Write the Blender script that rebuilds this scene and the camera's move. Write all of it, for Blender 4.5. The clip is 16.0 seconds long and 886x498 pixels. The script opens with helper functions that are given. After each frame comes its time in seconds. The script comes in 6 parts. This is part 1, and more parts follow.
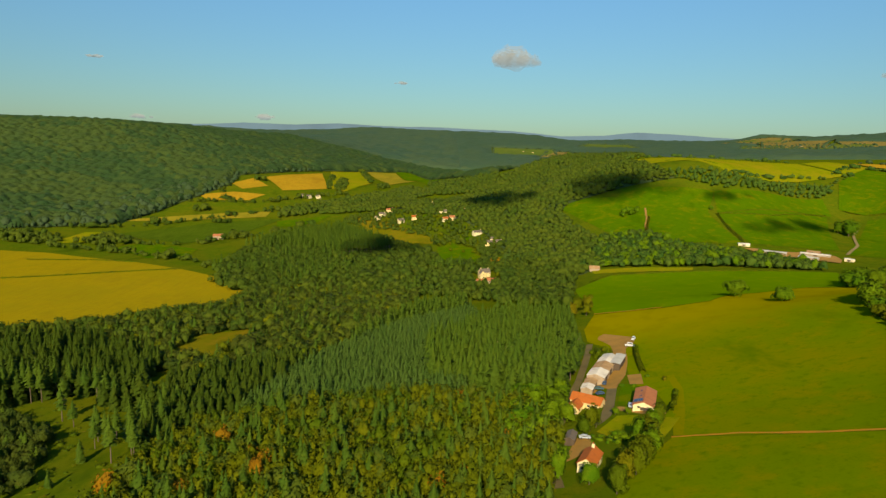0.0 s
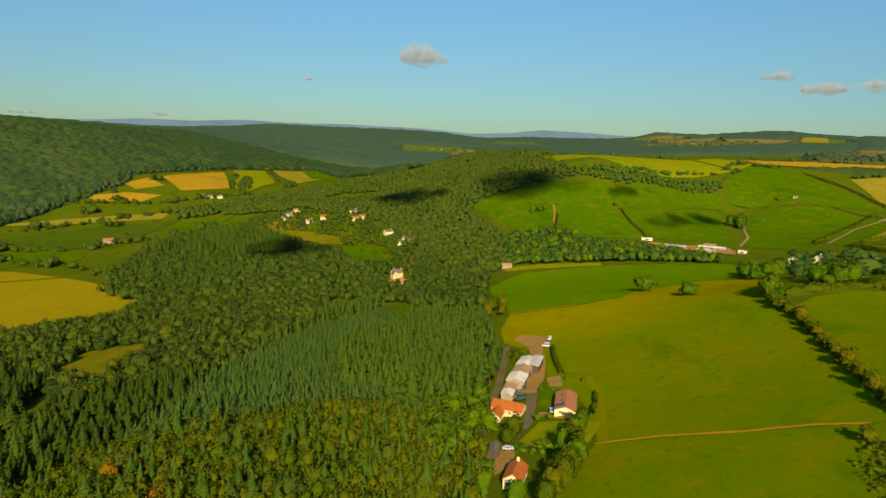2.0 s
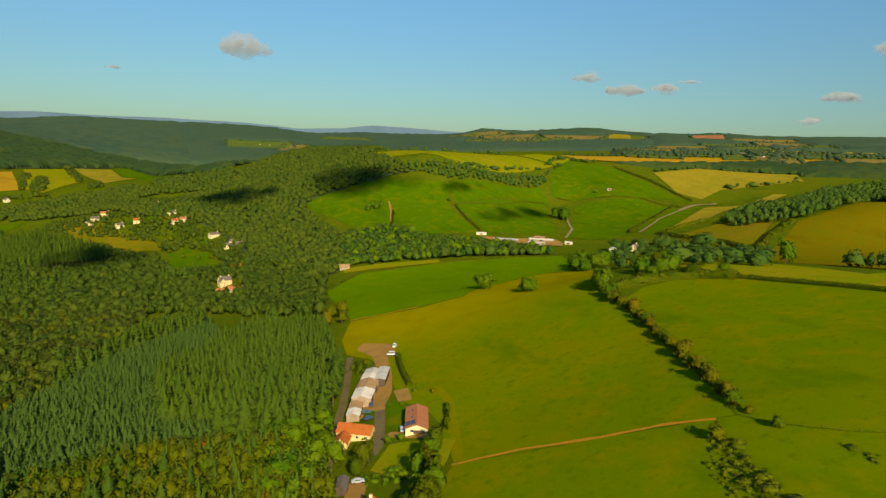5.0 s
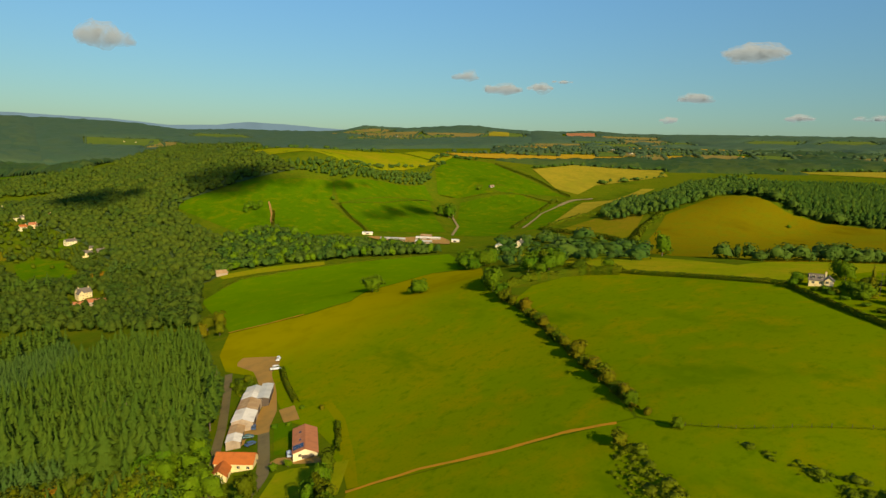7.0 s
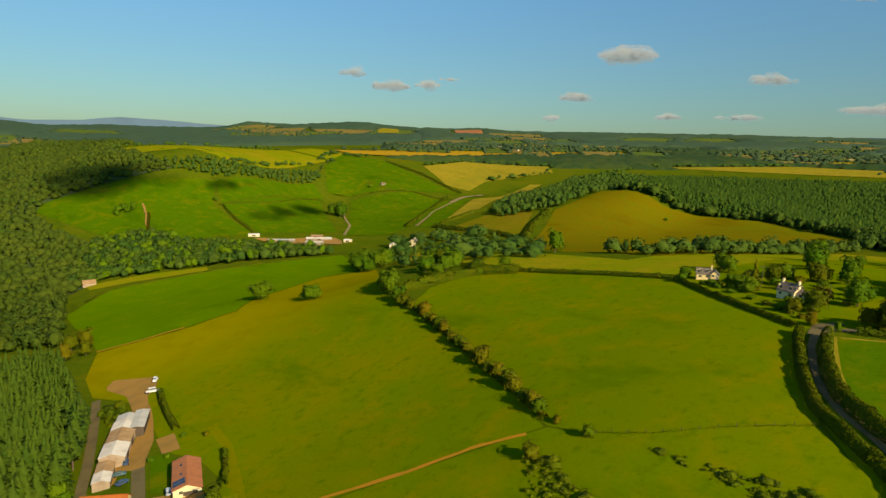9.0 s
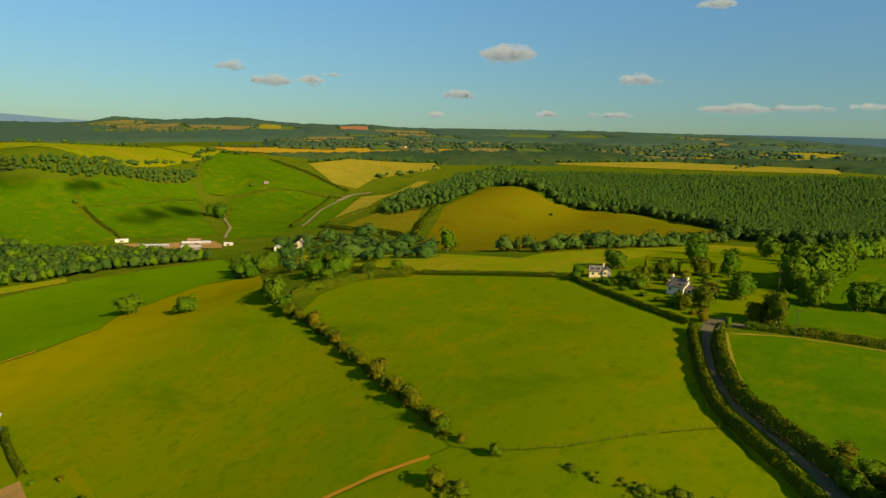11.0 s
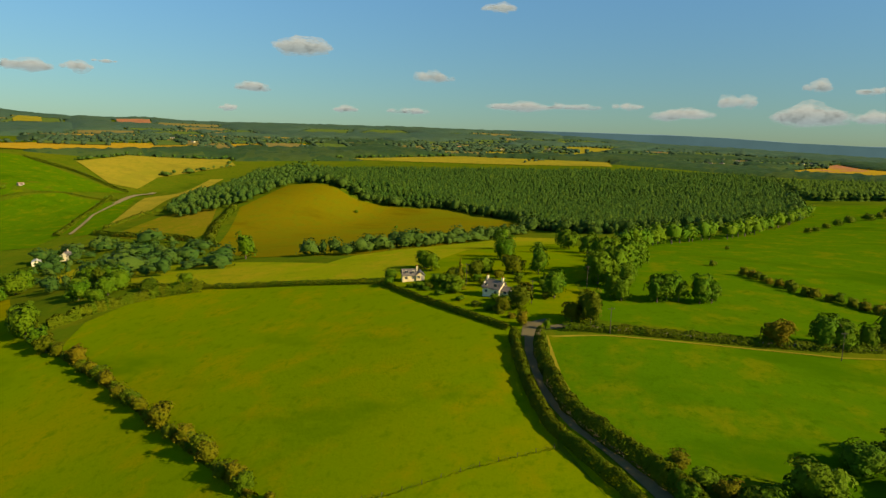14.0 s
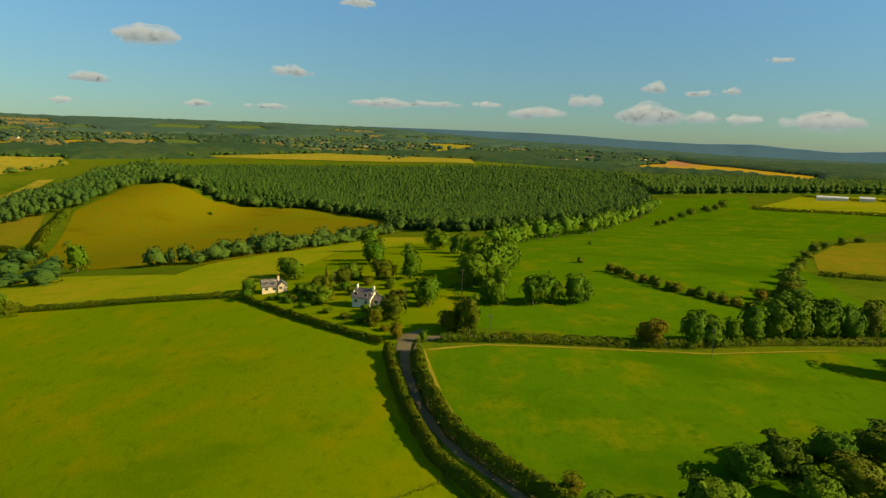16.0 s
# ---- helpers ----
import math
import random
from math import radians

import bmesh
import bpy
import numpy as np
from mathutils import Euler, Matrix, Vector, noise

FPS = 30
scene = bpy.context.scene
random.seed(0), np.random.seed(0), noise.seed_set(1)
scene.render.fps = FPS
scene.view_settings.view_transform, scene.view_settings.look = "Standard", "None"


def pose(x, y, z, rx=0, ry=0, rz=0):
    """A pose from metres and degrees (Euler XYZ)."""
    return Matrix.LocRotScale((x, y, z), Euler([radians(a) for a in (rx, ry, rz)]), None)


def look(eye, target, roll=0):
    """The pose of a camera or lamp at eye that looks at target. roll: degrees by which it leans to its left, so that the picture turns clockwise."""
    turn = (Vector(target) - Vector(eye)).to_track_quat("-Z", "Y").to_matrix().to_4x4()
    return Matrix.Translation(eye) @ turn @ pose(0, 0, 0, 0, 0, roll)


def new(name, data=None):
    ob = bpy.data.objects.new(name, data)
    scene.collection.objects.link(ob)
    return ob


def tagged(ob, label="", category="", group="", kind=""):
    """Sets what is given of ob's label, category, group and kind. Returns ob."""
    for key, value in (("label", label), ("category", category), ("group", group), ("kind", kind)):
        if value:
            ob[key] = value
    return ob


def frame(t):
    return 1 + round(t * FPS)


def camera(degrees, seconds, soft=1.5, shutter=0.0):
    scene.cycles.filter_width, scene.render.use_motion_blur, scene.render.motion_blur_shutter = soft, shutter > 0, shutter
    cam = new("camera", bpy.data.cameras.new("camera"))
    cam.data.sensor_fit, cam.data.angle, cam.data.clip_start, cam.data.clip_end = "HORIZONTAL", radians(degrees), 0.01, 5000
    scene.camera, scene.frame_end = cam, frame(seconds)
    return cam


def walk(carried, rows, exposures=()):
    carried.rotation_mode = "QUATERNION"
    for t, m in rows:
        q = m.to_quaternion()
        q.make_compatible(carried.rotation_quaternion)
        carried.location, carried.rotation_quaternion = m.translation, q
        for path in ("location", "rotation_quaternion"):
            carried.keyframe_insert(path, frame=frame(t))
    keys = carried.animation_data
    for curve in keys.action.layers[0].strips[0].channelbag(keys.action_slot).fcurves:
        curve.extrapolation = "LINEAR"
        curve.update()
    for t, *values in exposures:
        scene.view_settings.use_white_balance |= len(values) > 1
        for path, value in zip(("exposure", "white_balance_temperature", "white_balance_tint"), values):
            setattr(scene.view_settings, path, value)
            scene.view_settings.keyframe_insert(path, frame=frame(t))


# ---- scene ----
EYE = 105.0
cam = camera(69.06, 16.0, soft=1.42)
# seconds, x, y, height over EYE, yaw to the left, pitch up, roll
ROWS = [
    (0.0, 0.00, -0.00, 0.00, -0.000, -9.204, 1.577),
    (0.5, -0.48, 3.44, 0.29, -1.991, -9.212, 1.581),
    (1.0, -0.46, 7.49, 0.42, -4.000, -9.217, 1.589),
    (1.5, -0.49, 11.41, 0.37, -6.003, -9.222, 1.593),
    (2.0, -0.46, 15.06, 0.63, -8.022, -9.232, 1.590),
    (2.5, -0.12, 18.84, 0.90, -10.161, -9.248, 1.600),
    (3.0, 0.44, 22.85, 1.08, -12.476, -9.261, 1.602),
    (3.5, 1.05, 27.16, 1.16, -14.908, -9.248, 1.606),
    (4.0, 1.70, 30.84, 1.38, -17.476, -9.254, 1.623),
    (6.5, 7.33, 48.56, 2.09, -30.573, -9.184, 1.665),
    (7.0, 8.95, 52.05, 2.16, -33.055, -9.183, 1.660),
    (7.5, 10.44, 55.12, 2.46, -35.519, -9.185, 1.667),
    (8.0, 12.14, 58.18, 2.58, -37.960, -9.192, 1.661),
    (8.5, 13.84, 61.23, 2.65, -40.368, -9.196, 1.654),
    (11.0, 25.86, 75.50, 3.51, -52.740, -9.244, 1.558),
    (11.5, 28.46, 78.03, 3.79, -55.505, -9.255, 1.566),
    (12.0, 31.47, 80.29, 4.03, -58.391, -9.252, 1.548),
    (12.5, 34.89, 82.51, 4.10, -61.322, -9.250, 1.525),
    (13.0, 38.42, 84.76, 4.18, -64.276, -9.241, 1.529),
    (13.5, 42.34, 86.79, 4.17, -67.229, -9.246, 1.550),
    (14.0, 46.13, 88.43, 4.28, -70.179, -9.234, 1.568),
    (14.5, 49.70, 90.03, 4.51, -73.167, -9.216, 1.585),
    (15.0, 53.69, 91.45, 4.58, -76.166, -9.220, 1.613),
    (15.5, 57.93, 92.69, 4.69, -79.160, -9.217, 1.634),
    (16.0, 62.24, 93.68, 4.78, -82.156, -9.206, 1.641),
]


def flown(x, y, z, yaw, pitch, roll):
    return pose(x, y, EYE + z, 90 + pitch, 0, yaw) @ pose(0, 0, 0, 0, 0, roll)


walk(cam, [(t, flown(*row)) for t, *row in ROWS], exposures=[(0.0, 0.32, 7700, 11), (7.5, 0.31, 7700, 11), (11.5, 0.35, 7700, 11), (16.0, 0.46, 7700, 11)])

# ---- sky, sun and exposure ----
SUN_BEARING, SUN_UP = 187.0, 30.0
world = bpy.data.worlds.new("sky")
scene.world = world
world.use_nodes = True
_nt = world.node_tree
_sky = _nt.nodes.new("ShaderNodeTexSky")
_sky.sky_type = "NISHITA"
_sky.sun_disc = False
_sky.sun_elevation, _sky.sun_rotation = radians(SUN_UP), radians(SUN_BEARING)
_sky.altitude, _sky.air_density, _sky.dust_density, _sky.ozone_density = 200, 1.0, 0.3, 2.4
_bg = _nt.nodes["Background"]
_bg.inputs["Strength"].default_value = 0.101
# the sky's own colour, deepened a little towards the horizon as clear dry air shows it
_way = _nt.nodes.new("ShaderNodeTexCoord")
_sep = _nt.nodes.new("ShaderNodeSeparateXYZ")
_nt.links.new(_way.outputs["Generated"], _sep.inputs[0])
_ramp = _nt.nodes.new("ShaderNodeValToRGB")
_ramp.color_ramp.elements[0].position, _ramp.color_ramp.elements[0].color = 0.0, (0.290, 0.435, 0.455, 1)
_ramp.color_ramp.elements[1].position, _ramp.color_ramp.elements[1].color = 0.26, (0.485, 0.865, 1.065, 1)
_nt.links.new(_sep.outputs["Z"], _ramp.inputs[0])
_mul = _nt.nodes.new("ShaderNodeMix")
_mul.data_type, _mul.blend_type = "RGBA", "MULTIPLY"
_mul.inputs[0].default_value = 1.0
_nt.links.new(_sky.outputs[0], _mul.inputs[6])
_nt.links.new(_ramp.outputs[0], _mul.inputs[7])
_nt.links.new(_mul.outputs[2], _bg.inputs["Color"])
sun = new("sun", bpy.data.lights.new("sun", "SUN"))
sun.data.energy, sun.data.angle, sun.data.color = 5.0, radians(0.55), (1.0, 0.88, 0.64)
SUN_WAY = Vector((math.sin(radians(SUN_BEARING)) * math.cos(radians(SUN_UP)), math.cos(radians(SUN_BEARING)) * math.cos(radians(SUN_UP)), math.sin(radians(SUN_UP))))
sun.matrix_world = look(SUN_WAY * 1000, (0, 0, 0))
scene.view_settings.exposure = 0.0
# ---- the lie of the land: spot heights in metres, as on a map ----
SPOTS_NEAR = [
    (84, 252, 0), (108, 366, -6), (152, 155, 36), (83, 213, 6), (201, 430, 9), (228, 421, 8), (146, 170, 31), (105, 427, -9),
    (240, 128, 54), (296, 197, 52), (175, 106, 46), (250, 54, 55), (294, 378, 29), (250, 378, 25), (480, 58, 51), (386, 348, 34),
    (0, 0, 12), (-110, 170, -14), (-200, 340, -34), (0, 340, -16), (-60, 520, -40), (20, 600, -45), (-250, 120, -20), (150, 40, 42),
]
SPOTS_MID = [
    (430, 729, -10), (273, 860, 0), (387, 933, 22), (639, 1005, 5), (720, 990, 36), (893, 931, 14), (430, 1100, 90), (522, 483, 10),
    (915, 655, 38), (750, 457, 21), (845, 643, 44), (783, 511, 52), (825, 358, 30), (931, 305, 18), (987, -111, 46), (684, 612, 24),
    (165, 718, -30), (54, 702, -43), (52, 994, -30), (-65, 1164, -8), (-8, 969, -42), (540, 190, 38), (600, 860, -8), (640, -250, 58),
]
SPOTS_VALLEY = [
    (-187, 650, -54), (-294, 710, -50), (-369, 759, -50), (-355, 1006, -52), (-211, 1191, -40), (-450, 560, -45), (-700, 900, -50), (-400, 1420, 2),
    (-290, 1700, 14), (-100, 1850, 0), (110, 1400, 30), (270, 1500, 80), (40, 1290, -8), (-620, 1773, 80), (-568, 2391, 112), (-900, 1750, 125),
    (-1300, 1900, 140), (0, 2400, -10), (600, 2000, 60), (-700, 1250, -30),
]
SPOTS_FAR = [
    (1468, 231, 73), (1380, 1188, 87), (847, 1315, 84), (1697, 1053, 100), (1614, -118, 61), (1250, 420, 52), (1200, 900, 55), (2600, 1500, 120),
    (2700, 0, 95), (2600, -1100, 70), (1700, 2500, 110), (0, 3200, 95), (-1200, 3000, 130), (800, 3200, 100), (-600, -500, 0), (500, -900, 60),
    (-2500, 500, 90), (-800, -3500, 100), (2200, -3200, 90), (-4000, -1500, 120), (1000, -500, 62),
]
# skyline: bearing in degrees from +y towards +x, and height at 4300 m
SKYLINE = [(-60, 190), (-34, 181), (-30, 165), (-22, 165), (-15, 151), (-11, 164), (-7.4, 187), (-0.5, 180), (4, 176), (7.6, 167), (11.4, 131), (14.4, 149), (20, 150), (23.4, 154), (25.7, 202), (28.6, 187), (32.7, 211),
           (35, 222), (38, 200), (43.3, 196), (44.7, 206), (48, 190), (57, 196), (66, 198), (76, 188), (82, 156), (87.6, 130), (92.5, 118), (102, 84), (110, 60), (116, 62), (125, 80), (180, 130), (240, 150)]


def _kernel(a, b):
    d2 = ((a[:, None, :] - b[None, :, :]) ** 2).sum(-1)
    return np.sqrt(d2 + 45.0 ** 2)


_spots = SPOTS_NEAR + SPOTS_MID + SPOTS_VALLEY + SPOTS_FAR
_spots = _spots + [(4300 * math.sin(radians(a)), 4300 * math.cos(radians(a)), z) for a, z in SKYLINE]
_at = np.array([s[:2] for s in _spots], float)
_up = np.array([s[2] for s in _spots], float)
_mean = _up.mean()
_weights = np.linalg.solve(_kernel(_at, _at) - 4.0 * np.eye(len(_at)), _up - _mean)


def heights(xy):
    """Ground heights at an array of places."""
    xy = np.asarray(xy, float).reshape(-1, 2)
    out = np.empty(len(xy))
    for i in range(0, len(xy), 20000):
        out[i:i + 20000] = _kernel(xy[i:i + 20000], _at) @ _weights + _mean
    return out


def height(x, y):
    return float(heights([(x, y)])[0])

# ---- materials ----
def node(nt, kind, x=0, y=0, **values):
    n = nt.nodes.new(kind)
    n.location = (x, y)
    for key, value in values.items():
        n.inputs[key.replace("_", " ")].default_value = value
    return n


def rgb(c):
    return (*c, 1.0)


def mixed(nt, fac, a, b, blend="MIX"):
    """A colour mix; fac, a and b are sockets, colours or numbers."""
    m = nt.nodes.new("ShaderNodeMix")
    m.data_type, m.blend_type = "RGBA", blend
    for socket, value in ((m.inputs[0], fac), (m.inputs[6], a), (m.inputs[7], b)):
        if isinstance(value, bpy.types.NodeSocket):
            nt.links.new(value, socket)
        else:
            socket.default_value = rgb(value) if isinstance(value, tuple) else value
    return m.outputs[2]


def ramped(nt, fac, low, high):
    r = nt.nodes.new("ShaderNodeMapRange")
    r.interpolation_type = "SMOOTHSTEP"
    r.inputs[1].default_value, r.inputs[2].default_value = low, high
    nt.links.new(fac, r.inputs[0])
    return r.outputs[0]


def noisy(nt, coord, scale, detail=4.0, rough=0.55, stretch=None, turn=0.0):
    n = node(nt, "ShaderNodeTexNoise", Scale=scale, Detail=detail, Roughness=rough)
    if stretch:
        mp = nt.nodes.new("ShaderNodeMapping")
        mp.inputs["Scale"].default_value = stretch
        mp.inputs["Rotation"].default_value = (0, 0, radians(turn))
        nt.links.new(coord, mp.inputs["Vector"])
        coord = mp.outputs[0]
    nt.links.new(coord, n.inputs["Vector"])
    return n.outputs[0]


def material(name, rough=0.8, spec=0.2, metal=0.0):
    """A new material with its tree, shader and the place in the world in metres."""
    m = bpy.data.materials.new(name)
    m.use_nodes = True
    nt = m.node_tree
    sh = nt.nodes["Principled BSDF"]
    sh.inputs["Roughness"].default_value, sh.inputs["Specular IOR Level"].default_value, sh.inputs["Metallic"].default_value = rough, spec, metal
    return m, nt, sh, nt.nodes.new("ShaderNodeNewGeometry").outputs["Position"]


def bumped(nt, sh, fac, strength, distance):
    b = node(nt, "ShaderNodeBump", Strength=strength, Distance=distance)
    nt.links.new(fac, b.inputs["Height"])
    nt.links.new(b.outputs[0], sh.inputs["Normal"])


def turf(name, base, worn, dark, scale=1.0, lines=None, worn_from=0.50, bank=None):
    """Grass or crop: broad patches, smaller mottling, fine tufts and, if asked, drill or mowing lines."""
    m, nt, sh, at = material(name, 1.0, 0.0)
    broad = noisy(nt, at, 0.011 * scale, 5, 0.6)
    small = noisy(nt, at, 0.07 * scale, 6, 0.62)
    fine = noisy(nt, at, 0.9 * scale, 4, 0.7)
    c = mixed(nt, ramped(nt, broad, worn_from - 0.08, worn_from + 0.2), base, worn)
    c = mixed(nt, ramped(nt, small, 0.47, 0.68), c, worn)
    c = mixed(nt, ramped(nt, noisy(nt, at, 0.24 * scale, 5, 0.7), 0.50, 0.74), c, dark)
    c = mixed(nt, ramped(nt, noisy(nt, at, 0.028 * scale, 6, 0.65, stretch=(1, 0.45, 1), turn=40), 0.52, 0.70), c, dark)
    c = mixed(nt, ramped(nt, fine, 0.5, 0.85), c, dark)
    if lines:
        streak = noisy(nt, at, 0.5, 3, 0.6, stretch=(1, 0.06, 1), turn=lines)
        c = mixed(nt, ramped(nt, streak, 0.5, 0.72), c, dark)
    if bank:
        # drier grass over the brow, with a ragged lower edge
        sep = nt.nodes.new("ShaderNodeSeparateXYZ")
        nt.links.new(at, sep.inputs[0])
        rise = nt.nodes.new("ShaderNodeMath")
        rise.operation = "MULTIPLY_ADD"
        rise.inputs[1].default_value = 90.0
        nt.links.new(noisy(nt, at, 0.018, 5, 0.6), rise.inputs[0])
        nt.links.new(sep.outputs["Y"], rise.inputs[2])
        dry = mixed(nt, ramped(nt, small, 0.45, 0.7), bank, tuple(0.84 * k for k in bank))
        c = mixed(nt, ramped(nt, rise.outputs[0], 365, 450), c, dry)
    nt.links.new(c, sh.inputs["Base Color"])
    bumped(nt, sh, fine, 0.5, 0.25)
    return m


def leafy(name, a, b, c, rough=0.75, ridged=0.7, grain=0.9):
    """Foliage: each tree its own tint between a and b, patches of c."""
    m, nt, sh, at = material(name, rough, 0.05)
    tint = nt.nodes.new("ShaderNodeAttribute")
    tint.attribute_name = "tint"
    info = nt.nodes.new("ShaderNodeObjectInfo")
    add = nt.nodes.new("ShaderNodeMath")
    add.operation = "ADD"
    nt.links.new(tint.outputs["Fac"], add.inputs[0])
    nt.links.new(info.outputs["Random"], add.inputs[1])
    fr = nt.nodes.new("ShaderNodeMath")
    fr.operation = "FRACT"
    nt.links.new(add.outputs[0], fr.inputs[0])
    col = mixed(nt, fr.outputs[0], a, b)
    patch = noisy(nt, at, 0.22, 5, 0.7)
    col = mixed(nt, ramped(nt, patch, 0.45, 0.75), col, c)
    nt.links.new(col, sh.inputs["Base Color"])
    bumped(nt, sh, noisy(nt, at, grain, 4, 0.72), 1.0, ridged)
    return m


def plain(name, base, other, rough=0.7, spec=0.3, scale=1.0, metal=0.0, bump=0.2):
    """Paint, plaster, metal or tiles with stains at two scales."""
    m, nt, sh, at = material(name, rough, spec, metal)
    c = mixed(nt, ramped(nt, noisy(nt, at, 0.35 * scale, 5, 0.6), 0.42, 0.72), base, other)
    c = mixed(nt, ramped(nt, noisy(nt, at, 3.0 * scale, 4, 0.7), 0.5, 0.9), c, other)
    nt.links.new(c, sh.inputs["Base Color"])
    bumped(nt, sh, noisy(nt, at, 6.0 * scale, 3, 0.6), bump, 0.03)
    return m


OLIVE = turf("olive pasture", (0.122, 0.178, 0.002), (0.180, 0.180, 0.003), (0.083, 0.142, 0.0015), worn_from=0.52)
BROW = turf("olive pasture with a dry brow", (0.122, 0.178, 0.002), (0.180, 0.180, 0.003), (0.083, 0.142, 0.0015), worn_from=0.52, bank=(0.235, 0.205, 0.0025))
LUSH = turf("lush pasture", (0.0633, 0.1343, 0.0030), (0.1226, 0.1454, 0.0040), (0.0427, 0.1049, 0.0020), worn_from=0.66)
FRESH = turf("fresh green sheep ley", (0.0994, 0.1901, 0.0030), (0.1296, 0.1998, 0.0040), (0.0810, 0.1642, 0.0020), worn_from=0.68)
YELLOWGREEN = turf("yellow green meadow", (0.19, 0.22, 0.006), (0.27, 0.22, 0.010), (0.13, 0.18, 0.005))
BROWN = turf("brown grazed field", (0.165, 0.132, 0.004), (0.135, 0.142, 0.005), (0.130, 0.102, 0.003))
BROWNOLIVE = turf("brown olive field", (0.15, 0.145, 0.006), (0.21, 0.15, 0.010), (0.11, 0.115, 0.005))
GOLD = turf("golden crop", (0.30, 0.225, 0.008), (0.26, 0.21, 0.008), (0.25, 0.185, 0.008), lines=35)
WHEAT = turf("ripe wheat stubble", (0.42, 0.25, 0.018), (0.34, 0.225, 0.016), (0.31, 0.18, 0.014), lines=60)
STRAW = turf("dry straw grass", (0.30, 0.23, 0.02), (0.22, 0.20, 0.015), (0.20, 0.17, 0.015))
DEEPGREEN = turf("deep green crop", (0.06, 0.105, 0.006), (0.075, 0.115, 0.008), (0.045, 0.08, 0.005), lines=20)
EARTH = turf("red ploughed earth", (0.40, 0.16, 0.07), (0.33, 0.15, 0.06), (0.27, 0.11, 0.05), lines=70)
FLOOR = turf("rough grass and scrub ground", (0.0760, 0.1178, 0.0050), (0.1092, 0.1235, 0.0060), (0.0494, 0.0836, 0.0040))
BROAD = leafy("broadleaf foliage", (0.0469, 0.1175, 0.0035), (0.0892, 0.1482, 0.0044), (0.1058, 0.1598, 0.0053), ridged=0.6, grain=0.5)
MIXED_WOOD = leafy("mixed autumn foliage", (0.0457, 0.0829, 0.0028), (0.0927, 0.1045, 0.0028), (0.0781, 0.1045, 0.0035), ridged=0.6, grain=0.5)
AUTUMN = leafy("orange autumn foliage", (0.2550, 0.1105, 0.0051), (0.1785, 0.1148, 0.0068), (0.2040, 0.1190, 0.0068))
SPRUCE = leafy("spruce needles", (0.0369, 0.0788, 0.0068), (0.0545, 0.0943, 0.0075), (0.0649, 0.1020, 0.0075), ridged=0.4)
# darker copy of the spruce needles, with the pine wood's shadow in its colour
SHADED_PINE = leafy("shaded pine needles", (0.0256, 0.0528, 0.0040), (0.0400, 0.0656, 0.0048), (0.0480, 0.0704, 0.0048), ridged=0.4)
YOUNG = leafy("young spruce needles", (0.0416, 0.0864, 0.0128), (0.0528, 0.0960, 0.0152), (0.0400, 0.0784, 0.0104), ridged=0.3)
HEDGE = leafy("hedge foliage", (0.0673, 0.1151, 0.0031), (0.1069, 0.1241, 0.0037), (0.1108, 0.1393, 0.0037))
HAWTHORN = leafy("browning hawthorn foliage", (0.1087, 0.1122, 0.0034), (0.1474, 0.1148, 0.0043), (0.0931, 0.1156, 0.0029))
# far woods: the blue of haze is mixed into the foliage colours
HAZEWOOD = leafy("distant woodland", (0.0360, 0.0694, 0.0279), (0.0458, 0.0769, 0.0310), (0.0502, 0.0794, 0.0295))
HAZEFOREST = turf("far woodland canopy", (0.060, 0.098, 0.032), (0.074, 0.106, 0.030), (0.040, 0.074, 0.028), scale=0.35)
# broadleaf foliage painted darker to offset the sun full on these woods
DIMMED_WOOD = leafy("valley woodland foliage dimmed against front light", (0.0331, 0.0690, 0.0072), (0.0684, 0.0943, 0.0078), (0.0684, 0.0909, 0.0078), ridged=0.9, grain=0.4)
SCRUBLEAF = leafy("young scrub foliage", (0.0253, 0.0524, 0.0063), (0.0546, 0.0712, 0.0077), (0.0587, 0.0742, 0.0077), ridged=1.6, grain=0.4)
YELLOWED = turf("yellowing pasture", (0.158, 0.180, 0.002), (0.205, 0.185, 0.003), (0.115, 0.158, 0.0015), worn_from=0.46)
CANOPY = leafy("woodland canopy", (0.0284, 0.0750, 0.0098), (0.0628, 0.1056, 0.0113), (0.0690, 0.1107, 0.0132), ridged=1.3, grain=0.3)
# distant canopies, with aerial haze painted in as extra blue
HAZECANOPY = leafy("distant woodland canopy", (0.0220, 0.0548, 0.0160), (0.0488, 0.0762, 0.0151), (0.0414, 0.0717, 0.0160), ridged=1.6, grain=0.16)
HAZEBLUE = leafy("furthest woodland tinted blue for haze", (0.0365, 0.0792, 0.0424), (0.0581, 0.0934, 0.0406), (0.0497, 0.0880, 0.0424), ridged=2.5, grain=0.08)
CONIFERS = leafy("conifer wood canopy", (0.0270, 0.0711, 0.0081), (0.0507, 0.0936, 0.0091), (0.0618, 0.1030, 0.0101), ridged=1.6, grain=0.5)
# far fields: grass and straw colours dulled and blued to paint haze
HAZEGREEN = turf("distant pasture muted by haze", (0.0897, 0.1350, 0.0210), (0.1170, 0.1440, 0.0240), (0.0702, 0.1125, 0.0210), scale=0.3)
HAZESTRAW = turf("distant stubble muted by haze", (0.2210, 0.1640, 0.0420), (0.1785, 0.1476, 0.0385), (0.1615, 0.1230, 0.0350), scale=0.3)
BARK = plain("bark", (0.16, 0.12, 0.08), (0.09, 0.07, 0.05), 0.9, 0.1)

# ---- building helpers ----
rng = np.random.default_rng(7)


